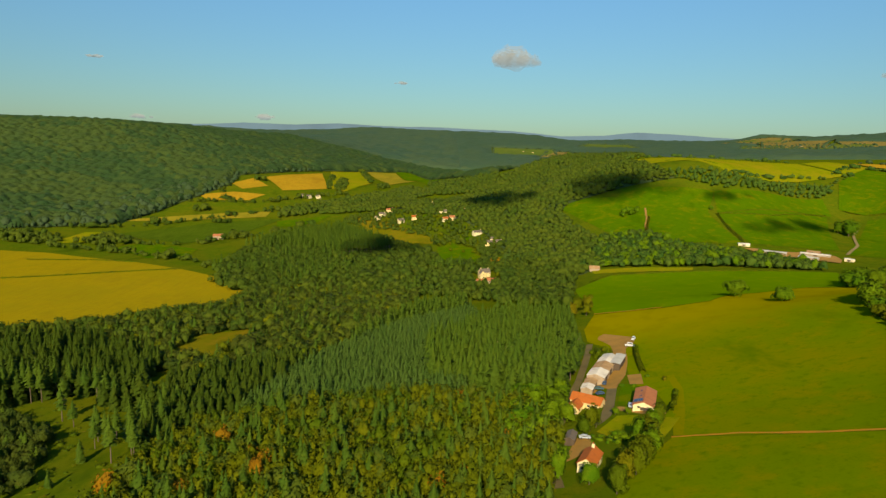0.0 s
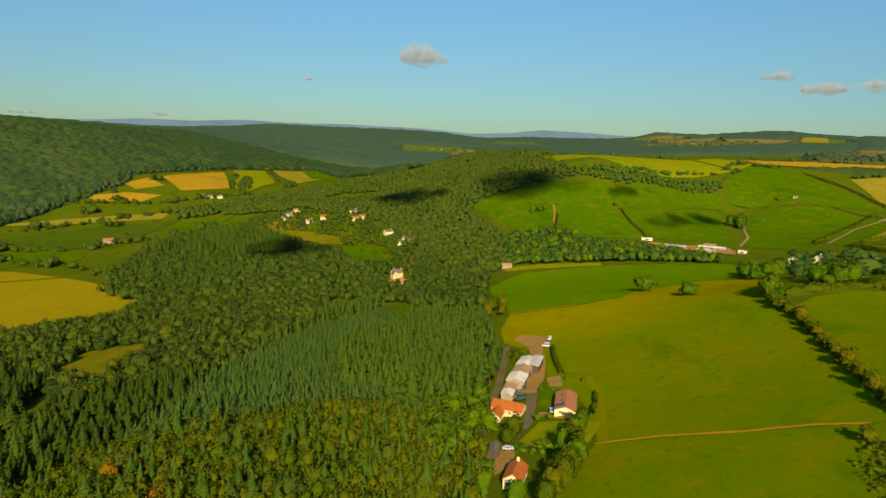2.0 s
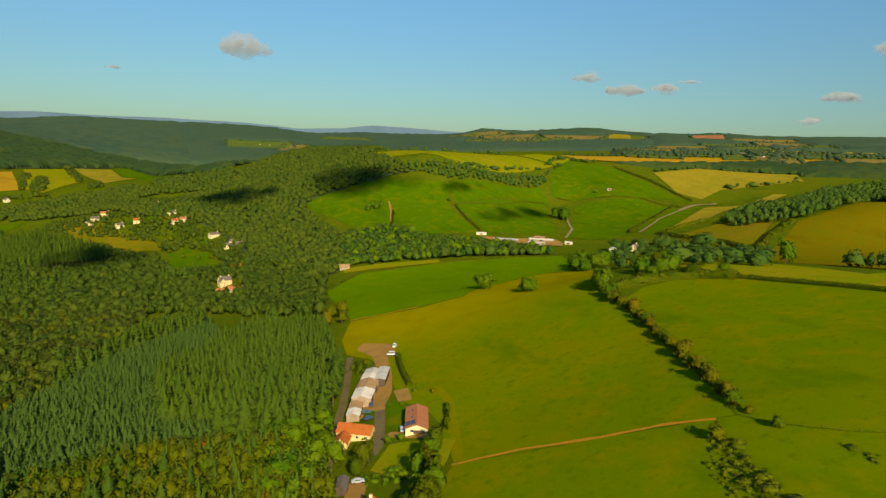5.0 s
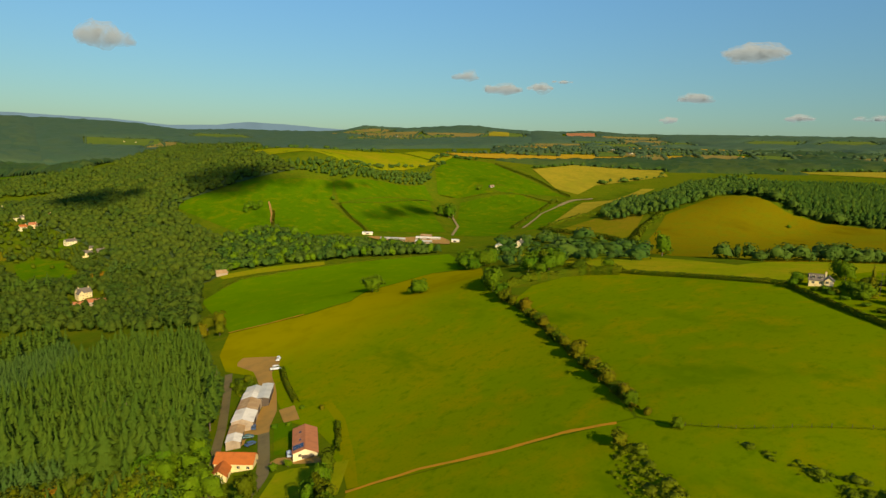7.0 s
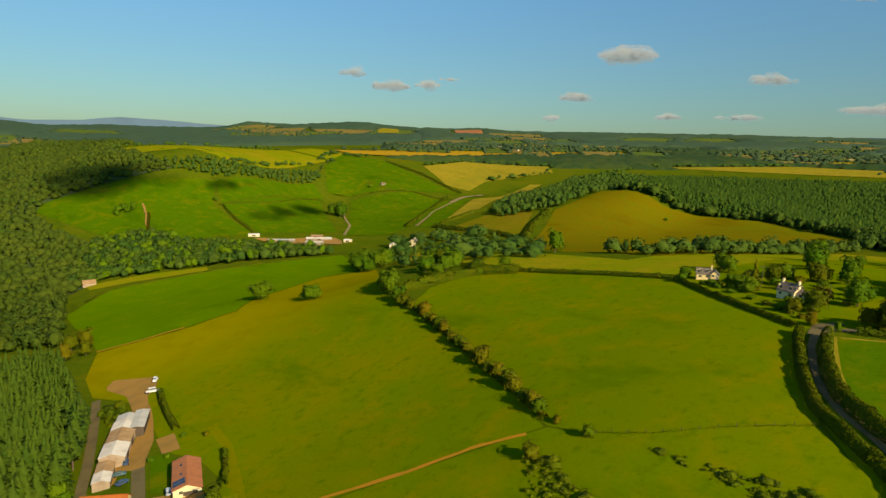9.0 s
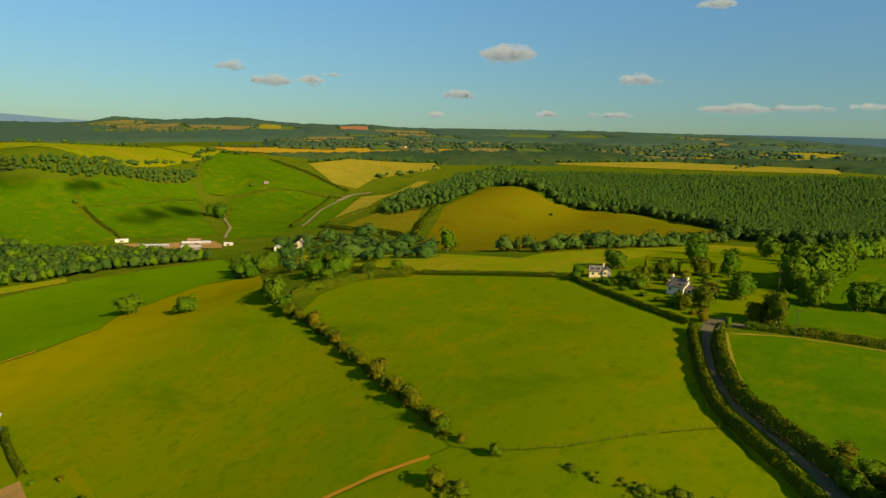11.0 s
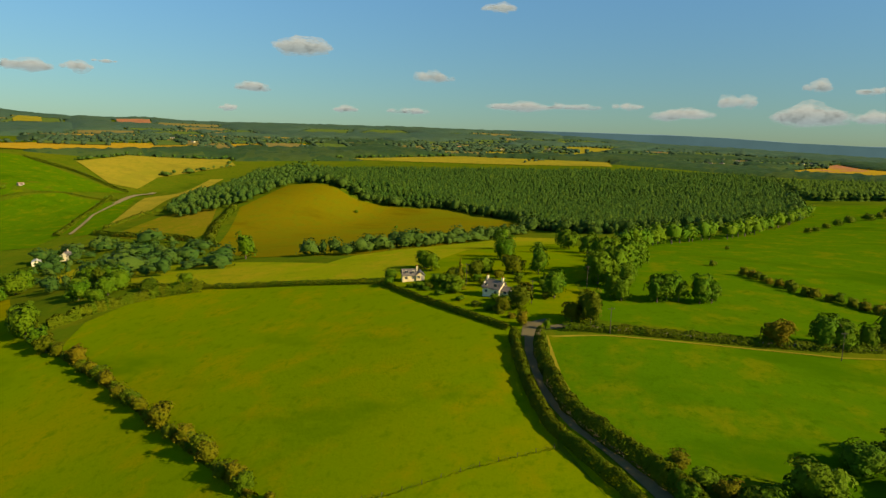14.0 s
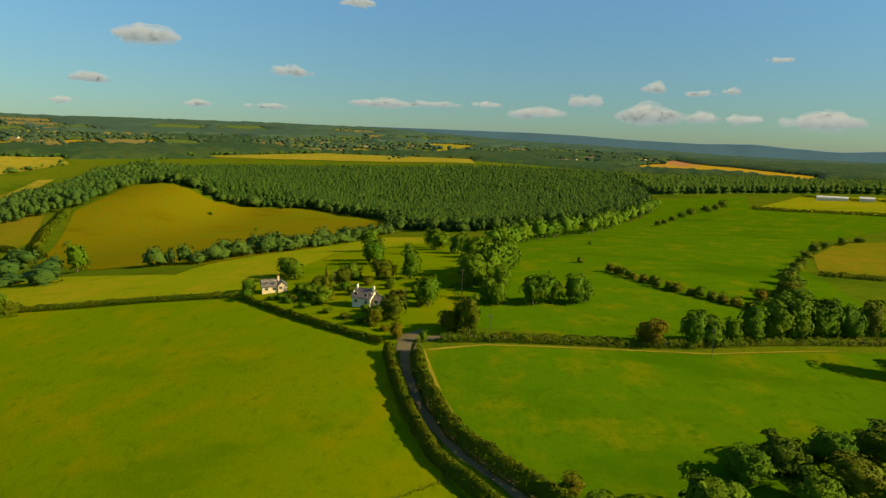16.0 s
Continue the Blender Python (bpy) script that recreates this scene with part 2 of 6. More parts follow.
def mesh_of(name, verts, faces, mats, index=None, smooth=False, tint=None, normals=None):
    """A mesh from arrays; faces is one array of triangles or of quads."""
    me = bpy.data.meshes.new(name)
    verts, faces = np.asarray(verts, np.float32), np.asarray(faces, np.int32)
    n, k = faces.shape
    me.vertices.add(len(verts))
    me.vertices.foreach_set("co", verts.ravel())
    me.loops.add(n * k)
    me.loops.foreach_set("vertex_index", faces.ravel())
    me.polygons.add(n)
    me.polygons.foreach_set("loop_start", np.arange(0, n * k, k, dtype=np.int32))
    for m in mats:
        me.materials.append(m)
    if index is not None:
        me.polygons.foreach_set("material_index", np.asarray(index, np.int32))
    me.polygons.foreach_set("use_smooth", np.full(n, bool(smooth or normals is not None)))
    if tint is not None:
        me.attributes.new("tint", "FLOAT", "POINT").data.foreach_set("value", np.asarray(tint, np.float32))
    me.update(calc_edges=True)
    if normals is not None:
        me.normals_split_custom_set_from_vertices(np.asarray(normals, np.float32).tolist())
    return me


def part(name, data, parent, label="", m=None):
    """A mesh as a part under a thing."""
    ob = new(name, data)
    ob.parent = parent
    if m is not None:
        ob.matrix_basis = m
    return tagged(ob, label)


def inside(xy, poly):
    """Which places lie within a polygon."""
    xy, poly = np.asarray(xy, float), np.asarray(poly, float)
    hit = np.zeros(len(xy), bool)
    for (x0, y0), (x1, y1) in zip(poly, np.roll(poly, -1, 0)):
        cross = (y0 > xy[:, 1]) != (y1 > xy[:, 1])
        hit ^= cross & (xy[:, 0] < (x1 - x0) * (xy[:, 1] - y0) / (y1 - y0 + 1e-9) + x0)
    return hit


def along(points, step):
    """Places at even steps along a line, with the way it runs there."""
    p = np.asarray(points, float)
    d = np.r_[0, np.cumsum(np.linalg.norm(np.diff(p, axis=0), axis=1))]
    s = np.arange(0, d[-1], step)
    q = np.stack([np.interp(s, d, p[:, 0]), np.interp(s, d, p[:, 1])], 1)
    ahead = np.stack([np.interp(s + 2, d, p[:, 0]), np.interp(s + 2, d, p[:, 1])], 1) - np.stack([np.interp(s - 2, d, p[:, 0]), np.interp(s - 2, d, p[:, 1])], 1)
    return q, ahead / (np.linalg.norm(ahead, axis=1)[:, None] + 1e-9)


# ---- the ground, one sheet to the horizon ----
MIDX, MIDY = 60.0, 60.0


def make_ground():
    seen = np.arange(-40, 124, 0.4)
    rest = np.arange(124, 320, 3.0)
    az = np.radians(np.r_[seen, rest])
    r = np.r_[0.5, 12 * 1.025 ** np.arange(0, 242)]
    r = r[r < 4440]
    a, b = np.meshgrid(az, r)
    xy = np.stack([MIDX + b * np.sin(a), MIDY + b * np.cos(a)], -1).reshape(-1, 2)
    z = heights(xy)
    lumps = np.array([noise.noise((x * 0.02, y * 0.02, 0)) for x, y in xy])
    z = z + 0.35 * lumps
    n, k = len(az), len(r)
    i, j = np.meshgrid(np.arange(n), np.arange(k - 1))
    q = np.stack([j * n + i, j * n + (i + 1) % n, (j + 1) * n + (i + 1) % n, (j + 1) * n + i], -1).reshape(-1, 4)[:, ::-1]
    me = mesh_of("ground", np.c_[xy, z], q, [FLOOR], smooth=True)
    tagged(new("ground", me), "rough grassy hills and valley floor under fields and woods", "ground", kind="structure")


make_ground()


OUTLINES = []


def field(name, label, mat, *corners, lift=0.06):
    """A field draped over the ground, cut on a grid so that it follows the land."""
    p = np.array(corners, float)
    if name != "woodland":
        OUTLINES.append(p)
    mid = p.mean(0)
    far = math.hypot(mid[0] - MIDX, mid[1] - MIDY)
    step = max(6.0, far / 40)
    bm = bmesh.new()
    bm.faces.new([bm.verts.new((x, y, 0)) for x, y in p])
    for axis, no in ((0, (1, 0, 0)), (1, (0, 1, 0))):
        for c in np.arange(p[:, axis].min() + step, p[:, axis].max(), step):
            co = (c, 0, 0) if axis == 0 else (0, c, 0)
            bmesh.ops.bisect_plane(bm, geom=bm.verts[:] + bm.edges[:] + bm.faces[:], plane_co=co, plane_no=no)
    bmesh.ops.triangulate(bm, faces=bm.faces[:])
    zs = heights([v.co[:2] for v in bm.verts])
    for v, z in zip(bm.verts, zs):
        d = math.hypot(v.co.x - MIDX, v.co.y - MIDY)
        v.co.z = z + 0.35 * noise.noise((v.co.x * 0.02, v.co.y * 0.02, 0)) + lift + 0.0006 * d * min(1.0, d / 1000)
    bmesh.ops.recalc_face_normals(bm, faces=bm.faces[:])
    if sum(f.normal.z for f in bm.faces) < 0:
        bmesh.ops.reverse_faces(bm, faces=bm.faces[:])
    me = bpy.data.meshes.new(name)
    bm.to_mesh(me)
    bm.free()
    me.materials.append(mat)
    for f in me.polygons:
        f.use_smooth = True
    return tagged(new(name, me), label, "field", kind="structure")


field("pasture", "grazed olive green pasture with a yellowed upper bank", BROW, (107, 437), (127, 430), (152, 421), (180, 421), (203, 445), (223, 461), (280, 486), (306, 452), (262, 390), (238, 362), (217, 304), (197, 256), (177, 215), (162, 186), (149, 166), (119, 189), (83, 214), (92, 240), (94, 262), (92, 300), (98, 330), (96, 352), (88, 372), (92, 400))
field("pasture", "rough olive pasture below a dirt track", OLIVE, (83, 213), (119, 188), (149, 165), (150, 152), (176, 108), (160, 93), (150, 70), (90, 40), (40, 60), (40, 150), (66, 195))
field("pasture", "lush green sheep pasture beside a spruce block", FRESH, (108, 440), (128, 608), (177, 673), (277, 651), (377, 606), (345, 530), (312, 470), (282, 488), (223, 463), (203, 447), (180, 423), (152, 424), (127, 433))
field("pasture", "broad olive green pasture between two hedges", OLIVE, (217, 304), (240, 316), (262, 312), (280, 290), (284, 245), (283, 200), (263, 175), (248, 154), (234, 133), (226, 131), (204, 121), (188, 111), (176, 108), (150, 152), (150, 166), (163, 186), (178, 215), (198, 256))
field("pasture", "strip of olive pasture below a post and wire fence", OLIVE, (177, 107), (188, 110), (177.5, 99.5), (169, 91.5), (160, 82), (150, 72), (149, 76), (159.5, 93))
field("pasture", "lush green pasture with straw patches beside a lane", LUSH, (232.5, 121), (236, 105), (240, 67), (243, 42), (260, -11), (290, -90), (200, -90), (165, 0), (160, 60), (168, 80), (176, 89), (183.5, 98), (192.6, 106.5), (204, 112.8), (218, 118), (226, 120.6))
field("meadow", "yellow green hay meadow", YELLOWGREEN, (354, 488), (416, 532), (354, 336), (336, 257), (323, 198), (288, 205), (291, 253), (280, 308), (287, 371))
field("field", "brown grazed field among woods and hedges", BROWN, (498, 468), (690, 582), (786, 574), (790, 519), (780, 479), (805, 362), (740, 247), (639, 223), (454, 234), (371, 260), (377, 331))
field("pasture", "bright green hill pasture crossed by hedges", LUSH, (250, 108), (300, 122), (323, 112), (420, 118), (520, 98), (686, -6), (963, -70), (1005, -198), (793, -140), (693, -223), (577, -166), (501, -86), (400, -38), (310, -30), (290, -60), (270, -11), (254, 40), (249, 70))
field("meadow", "yellow green hay meadow", YELLOWGREEN, (809, -145), (998, -268), (957, -352), (890, -400), (661, -265), (712, -232))
field("field", "dull olive and brown rough field", BROWNOLIVE, (434, -59), (498, -98), (511, -134), (521, -184), (378, -100), (374, -66), (378, -40))
field("pasture", "lush green grazed pasture on a hillside", LUSH, (185, 1021), (219, 1053), (274, 1011), (289, 904), (267, 845), (223, 870))
field("pasture", "lush green grazed pasture on a hillside", LUSH, (287, 1041), (415, 996), (379, 922), (372, 788), (293, 799), (269, 844), (289, 904), (267, 1003))
field("pasture", "lush green grazed pasture on a hillside", LUSH, (390, 917), (596, 1001), (532, 881), (476, 763), (382, 792))
field("pasture", "lush green grazed pasture on a hillside", LUSH, (415, 996), (628, 1074), (612, 1013), (392, 922))
field("pasture", "lush green grazed pasture on a hillside", LUSH, (468, 736), (650, 985), (739, 930), (752, 830), (662, 783), (509, 695))
field("pasture", "lush green grazed pasture on a hillside", LUSH, (697, 1147), (819, 1271), (886, 1212), (846, 915), (746, 931), (662, 1002), (636, 1038))
field("meadow", "yellow green hay meadow", YELLOWGREEN, (345, 1290), (520, 1330), (720, 1330), (740, 1200), (667, 1162), (477, 1070), (347, 1150))
field("meadow", "yellow green hay meadow", YELLOWGREEN, (730, 1335), (830, 1420), (840, 1290), (750, 1205))
field("stubble_field", "pale orange wheat stubble field", WHEAT, (850, 1345), (1130, 1440), (1420, 1260), (1380, 1180), (1120, 1250), (850, 1300))
field("meadow", "dry straw coloured grass field", STRAW, (956, 1154), (1104, 1176), (1219, 1013), (1165, 954), (989, 993), (906, 958), (886, 1000))
field("field", "dull olive and brown rough field", BROWNOLIVE, (568, 658), (692, 677), (687, 614), (585, 545), (551, 541), (556, 626))
field("meadow", "dry straw coloured grass field", STRAW, (601, 704), (801, 839), (1032, 909), (1043, 888), (882, 835), (673, 713))
field("pasture", "lush green grazed pasture on a hillside", LUSH, (562, 703), (686, 810), (856, 894), (657, 742), (576, 687))
field("meadow", "dry straw coloured grass field", STRAW, (1367, 834), (1595, 599), (1605, 248), (1451, 221), (1428, 542))
field("stubble_field", "pale orange wheat stubble field", WHEAT, (1733, -135), (2137, -324), (1927, -446), (1586, -514), (1447, -459), (1623, -298))
field("field", "red ploughed earth field", EARTH, (1872, -213), (2326, -362), (1924, -372), (1826, -220))
field("field", "dry straw and brown field on the plateau", STRAW, (1972, 694), (2668, 586), (3097, 341), (1848, 373), (1669, 528))
field("crop_field", "golden yellow ripening crop field on the valley floor", GOLD, (-647, 860), (-534, 850), (-384, 791), (-312, 754), (-261, 723), (-186, 646), (-190, 583), (-234, 537), (-282, 485), (-330, 464), (-358, 457))
field("crop_field", "dark green root crop field on the valley floor", DEEPGREEN, (-531, 1022), (-410, 1143), (-302, 1198), (-330, 1080), (-387, 957))
field("meadow", "dry straw coloured grass field", STRAW, (-612, 1124), (-480, 1192), (-336, 1248), (-336, 1205), (-482, 1146))
field("pasture", "lush green grazed pasture on a hillside", LUSH, (-307, 1178), (-218, 1230), (-242, 1139), (-294, 1128))
field("meadow", "yellow green hay meadow", YELLOWGREEN, (-579, 923), (-578, 1027), (-546, 1035), (-532, 944))
field("pasture", "lush green grazed pasture on a hillside", LUSH, (-469, 903), (-447, 959), (-352, 911), (-341, 842), (-385, 824))
field("stubble_field", "pale orange wheat stubble field", WHEAT, (-515, 1342), (-447, 1371), (-379, 1363), (-401, 1317), (-478, 1306))
field("stubble_field", "pale orange wheat stubble field", WHEAT, (-475, 1438), (-444, 1506), (-392, 1433), (-437, 1395))
field("stubble_field", "pale orange wheat stubble field", WHEAT, (-425, 1533), (-326, 1718), (-265, 1464), (-353, 1405))
field("meadow", "yellow green hay meadow", YELLOWGREEN, (-315, 1781), (-245, 1900), (-178, 1602), (-224, 1442), (-256, 1468))
field("meadow", "dry straw coloured grass field", STRAW, (-233, 1939), (-154, 2016), (-76, 1657), (-133, 1562))
field("pasture", "lush green grazed pasture on a hillside", LUSH, (-172, 2129), (-14, 2103), (55, 1470), (-35, 1493))
field("field", "dull olive and brown rough field", BROWNOLIVE, (-174, 1189), (-124, 1117), (-8, 981), (-12, 959), (-73, 970), (-124, 1040))
field("pasture", "lush green grazed pasture on a hillside", LUSH, (-7, 928), (13, 958), (50, 841), (44, 798), (5, 843))
field("meadow", "rough green meadow round two houses", OLIVE, (234, 134), (249, 154), (265, 175), (285, 200), (330, 205), (400, 200), (470, 160), (420, 120), (322, 114), (300, 124), (250, 110), (244, 118))
field("meadow", "dry straw verge along a hedge bank", STRAW, (232, 122.5), (226.2, 121.2), (217.9, 118.6), (203.9, 113), (198, 109.4), (198.6, 108.6), (206.4, 112.4), (220.8, 117.6), (227.5, 119.9), (232, 121.2), lift=0.11)
field("meadow", "dry straw verge along a hedge bank", STRAW, (232, 121), (237, 105), (241, 67), (244, 42), (257, 4), (256.4, 4), (243.2, 42), (240.2, 67), (236.2, 105), (231, 119.5), lift=0.11)
field("meadow", "worn yellow strip beside a farm garden", YELLOWED, (106, 288), (109, 287), (105, 264), (94, 232), (86, 213), (83, 214), (92, 240), (102, 266), lift=0.11)

field("meadow", "light green strip of meadow below the brook wood", YELLOWGREEN, (166, 708), (213, 700), (266, 674), (260, 657), (200, 679), (165, 687), lift=0.2)
field("meadow", "yellow green hay meadow behind the houses", YELLOWGREEN, (323, 198), (336, 257), (371, 258), (454, 232), (560, 212), (545, 176), (470, 162), (400, 201), lift=0.09)

# ---- trees: crowns of leaf clumps on lobes, conifers of drooping whorls ----
def turned(n, rg):
    v = rg.normal(size=(n, 3))
    return v / np.linalg.norm(v, axis=1)[:, None]


def clump_quads(at, out, size, rg, jitter=0.6):
    """One bent leafy quad at each place, facing roughly outwards."""
    n = len(at)
    nor = out + jitter * turned(n, rg)
    nor /= np.linalg.norm(nor, axis=1)[:, None]
    t = np.cross(nor, turned(n, rg))
    t /= np.linalg.norm(t, axis=1)[:, None] + 1e-9
    b = np.cross(nor, t)
    s = (size * rg.uniform(0.6, 1.3, n))[:, None]
    k = rg.uniform(0.55, 1.0, n)[:, None]
    v = np.stack([at - t * s, at - b * s * k + nor * s * 0.25, at + t * s, at + b * s * k + nor * s * 0.25], 1).reshape(-1, 3)
    f = np.arange(4 * n).reshape(n, 4)
    soft = np.repeat(0.85 * out + 0.35 * nor, 4, 0)
    return v, f, soft / np.linalg.norm(soft, axis=1)[:, None]


def lobes_of(count, rg, low=0.14, spread=0.33):
    """Centres and radii of a crown's lobes, for a tree one metre high and about one wide."""
    c = [(0, 0, 0.56, 0.30), (0, 0, 0.32, 0.25)]
    for i in range(count):
        a = i * 2.4 + rg.uniform(-0.5, 0.5)
        h = rg.uniform(low, 0.88)
        r = spread * math.sqrt(max(0.08, 1 - ((h - 0.46) / 0.5) ** 2)) * rg.uniform(0.7, 1.15)
        c.append((r * math.cos(a), r * math.sin(a), h, rg.uniform(0.11, 0.18)))
    return np.array(c)


def broad_crown(seed, lobes, leaves, size, low=0.14, spread=0.34):
    rg = np.random.default_rng(seed)
    c = lobes_of(lobes, rg, low, spread)
    pick = rg.choice(len(c), leaves * 4, p=c[:, 3] ** 2 / (c[:, 3] ** 2).sum())
    d = turned(len(pick), rg)
    d[:, 2] = np.where(d[:, 2] < -0.6, -d[:, 2], d[:, 2])
    at = c[pick, :3] + d * c[pick, 3:4] * rg.uniform(0.82, 1.08, (len(pick), 1))
    deep = (np.linalg.norm(at[:, None] - c[None, :, :3], axis=2) < c[None, :, 3] * 0.8).any(1)
    shell, sd = at[~deep][:leaves], d[~deep][:leaves]
    inner = leaves // 5
    core = c[pick[:inner], :3] + d[:inner] * c[pick[:inner], 3:4] * 0.55
    at, d = np.r_[shell, core], np.r_[sd, d[:inner]]
    out = 0.8 * d + 0.5 * (at - (0, 0, 0.45)) / 0.4
    out /= np.linalg.norm(out, axis=1)[:, None]
    big = np.r_[np.full(len(shell), size), np.full(inner, size * 1.7)]
    return clump_quads(at, out, big, rg)


def lump_crown(seed, level=2, rough=0.34, squash=1.0):
    """A small uneven crown for woods far off: a faceted lump of lobes."""
    bm = bmesh.new()
    bmesh.ops.create_icosphere(bm, subdivisions=level, radius=1)
    v = np.array([tuple(w.co) for w in bm.verts])
    f = np.array([[w.index for w in g.verts] for g in bm.faces])
    bm.free()
    s = seed * 13.7
    r = np.array([1 + rough * noise.noise((x * 1.6 + s, y * 1.6, z * 1.6)) + 0.6 * rough * noise.noise((x * 4 + s, y * 4, z * 4)) for x, y, z in v])
    v = v * r[:, None] * (0.5, 0.5, 0.46 * squash) + (0, 0, 0.52)
    return v, f


def spruce_crown(seed, tiers, arms, low=0.10, wide=0.21, droop=0.045):
    """Whorls of drooping arms, each a folded blade; one metre high."""
    rg = np.random.default_rng(seed)
    v, f, nrm = [], [], []
    for i in range(tiers):
        u = i / (tiers - 1)
        z = low + (0.97 - low) * u
        r = wide * (1 - u ** 2.0) + 0.014
        for k in range(max(4, round(arms * (1 - 0.5 * u)))):
            a = 2 * math.pi * (k + rg.uniform(-0.3, 0.3)) / max(4, round(arms * (1 - 0.5 * u))) + i * 0.7
            q = r * rg.uniform(0.5, 1.2)
            d, e = np.array((math.cos(a), math.sin(a), 0)), np.array((-math.sin(a), math.cos(a), 0))
            w, top = q * 0.62, z + (0.97 - low) / tiers * 0.8
            tip = d * q + (0, 0, z - droop * (0.6 + rg.uniform(0, 0.8)))
            b = len(v)
            v += [np.array((0, 0, top)), d * q * 0.55 - e * w * 0.7 + (0, 0, z - 0.01), tip, d * q * 0.55 + e * w * 0.7 + (0, 0, z - 0.01)]
            f.append((b, b + 1, b + 2, b + 3))
            for s in (0.15, -0.8, 0.0, 0.8):
                n = d + e * s + (0, 0, 0.75)
                nrm.append(n / np.linalg.norm(n))
    return np.array(v), np.array(f), np.array(nrm)


def cone_crown(seed, sides=6, tiers=3):
    """A conifer far off: stacked ragged skirts."""
    rg = np.random.default_rng(seed)
    v, f = [], []
    for i in range(tiers):
        z0, z1 = 0.12 + 0.27 * i, min(1.0, 0.5 + 0.27 * i)
        r = 0.2 * (1 - 0.8 * i / (tiers + 0.4))
        b = len(v)
        v.append((0, 0, z1))
        for k in range(sides):
            a = 2 * math.pi * k / sides + i + rg.uniform(-0.3, 0.3)
            q = r * rg.uniform(0.75, 1.2)
            v.append((q * math.cos(a), q * math.sin(a), z0 + rg.uniform(-0.04, 0.04)))
        f += [(b, b + 1 + k, b + 1 + (k + 1) % sides) for k in range(sides)]
    return np.array(v), np.array(f)


def trunk_mesh(name, seed, top=0.62, thick=0.022, limbs=5, lean=0.05):
    """A tapered trunk with limbs that fork into the crown; one metre high."""
    rg = np.random.default_rng(seed)
    v, f = [], []

    def tube(a, b, r0, r1, n=6):
        a, b = np.array(a, float), np.array(b, float)
        d = (b - a) / np.linalg.norm(b - a)
        e = np.cross(d, (1, 0.3, 0.1))
        e /= np.linalg.norm(e)
        g = np.cross(d, e)
        k = len(v)
        for p, r in ((a, r0), (b, r1)):
            for i in range(n):
                t = 2 * math.pi * i / n
                v.append(p + r * (math.cos(t) * e + math.sin(t) * g))
        f.extend((k + i, k + (i + 1) % n, k + n + (i + 1) % n, k + n + i) for i in range(n))

    mid = (rg.uniform(-lean, lean), rg.uniform(-lean, lean), top * 0.5)
    tube((0, 0, -0.03), mid, thick * 1.25, thick * 0.85)
    tube(mid, (mid[0] * 1.3, mid[1] * 1.3, top), thick * 0.85, thick * 0.4)
    for i in range(limbs):
        a = i * 2.4 + rg.uniform(0, 1)
        h = rg.uniform(0.25, 0.55) * top / 0.62
        tube((mid[0], mid[1], h), (0.24 * math.cos(a), 0.24 * math.sin(a), h + rg.uniform(0.14, 0.3)), thick * 0.45, thick * 0.15, 5)
    return mesh_of(name, v, f, [BARK], smooth=True)


def grown(proto, xyz, high, wide, turn, mats, index, name):
    """Many plants joined into one mesh from one or more prototypes."""
    vs, fs, ns, ts, base = [], [], [], [], 0
    which = index % len(proto)
    for p, kit in enumerate(proto):
        sel = np.where(which == p)[0]
        if not len(sel):
            continue
        v, f = kit[0], kit[1]
        c, s = np.cos(turn[sel])[:, None], np.sin(turn[sel])[:, None]
        w, h = wide[sel][:, None], high[sel][:, None]
        x = (v[None, :, 0] * c - v[None, :, 1] * s) * w + xyz[sel, 0:1]
        y = (v[None, :, 0] * s + v[None, :, 1] * c) * w + xyz[sel, 1:2]
        z = v[None, :, 2] * h + xyz[sel, 2:3]
        vs.append(np.stack([x, y, z], -1).reshape(-1, 3))
        fs.append((f[None] + (np.arange(len(sel)) * len(v))[:, None, None]).reshape(-1, f.shape[1]) + base)
        drift = np.array([0.5 + 0.8 * noise.noise((x * 0.03, y * 0.03, 8)) for x, y in xyz[sel, :2]])
        ts.append(np.repeat(np.clip(0.6 * drift + rng.uniform(0, 0.4, len(sel)), 0, 0.99), len(v)))
        if len(kit) > 2:
            n = kit[2]
            ns.append(np.stack([n[None, :, 0] * c - n[None, :, 1] * s, n[None, :, 0] * s + n[None, :, 1] * c, n[None, :, 2] + 0 * c], -1).reshape(-1, 3))
        base += len(sel) * len(v)
    return mesh_of(name, np.concatenate(vs), np.concatenate(fs), mats, tint=np.concatenate(ts), smooth=True, normals=np.concatenate(ns) if ns else None)


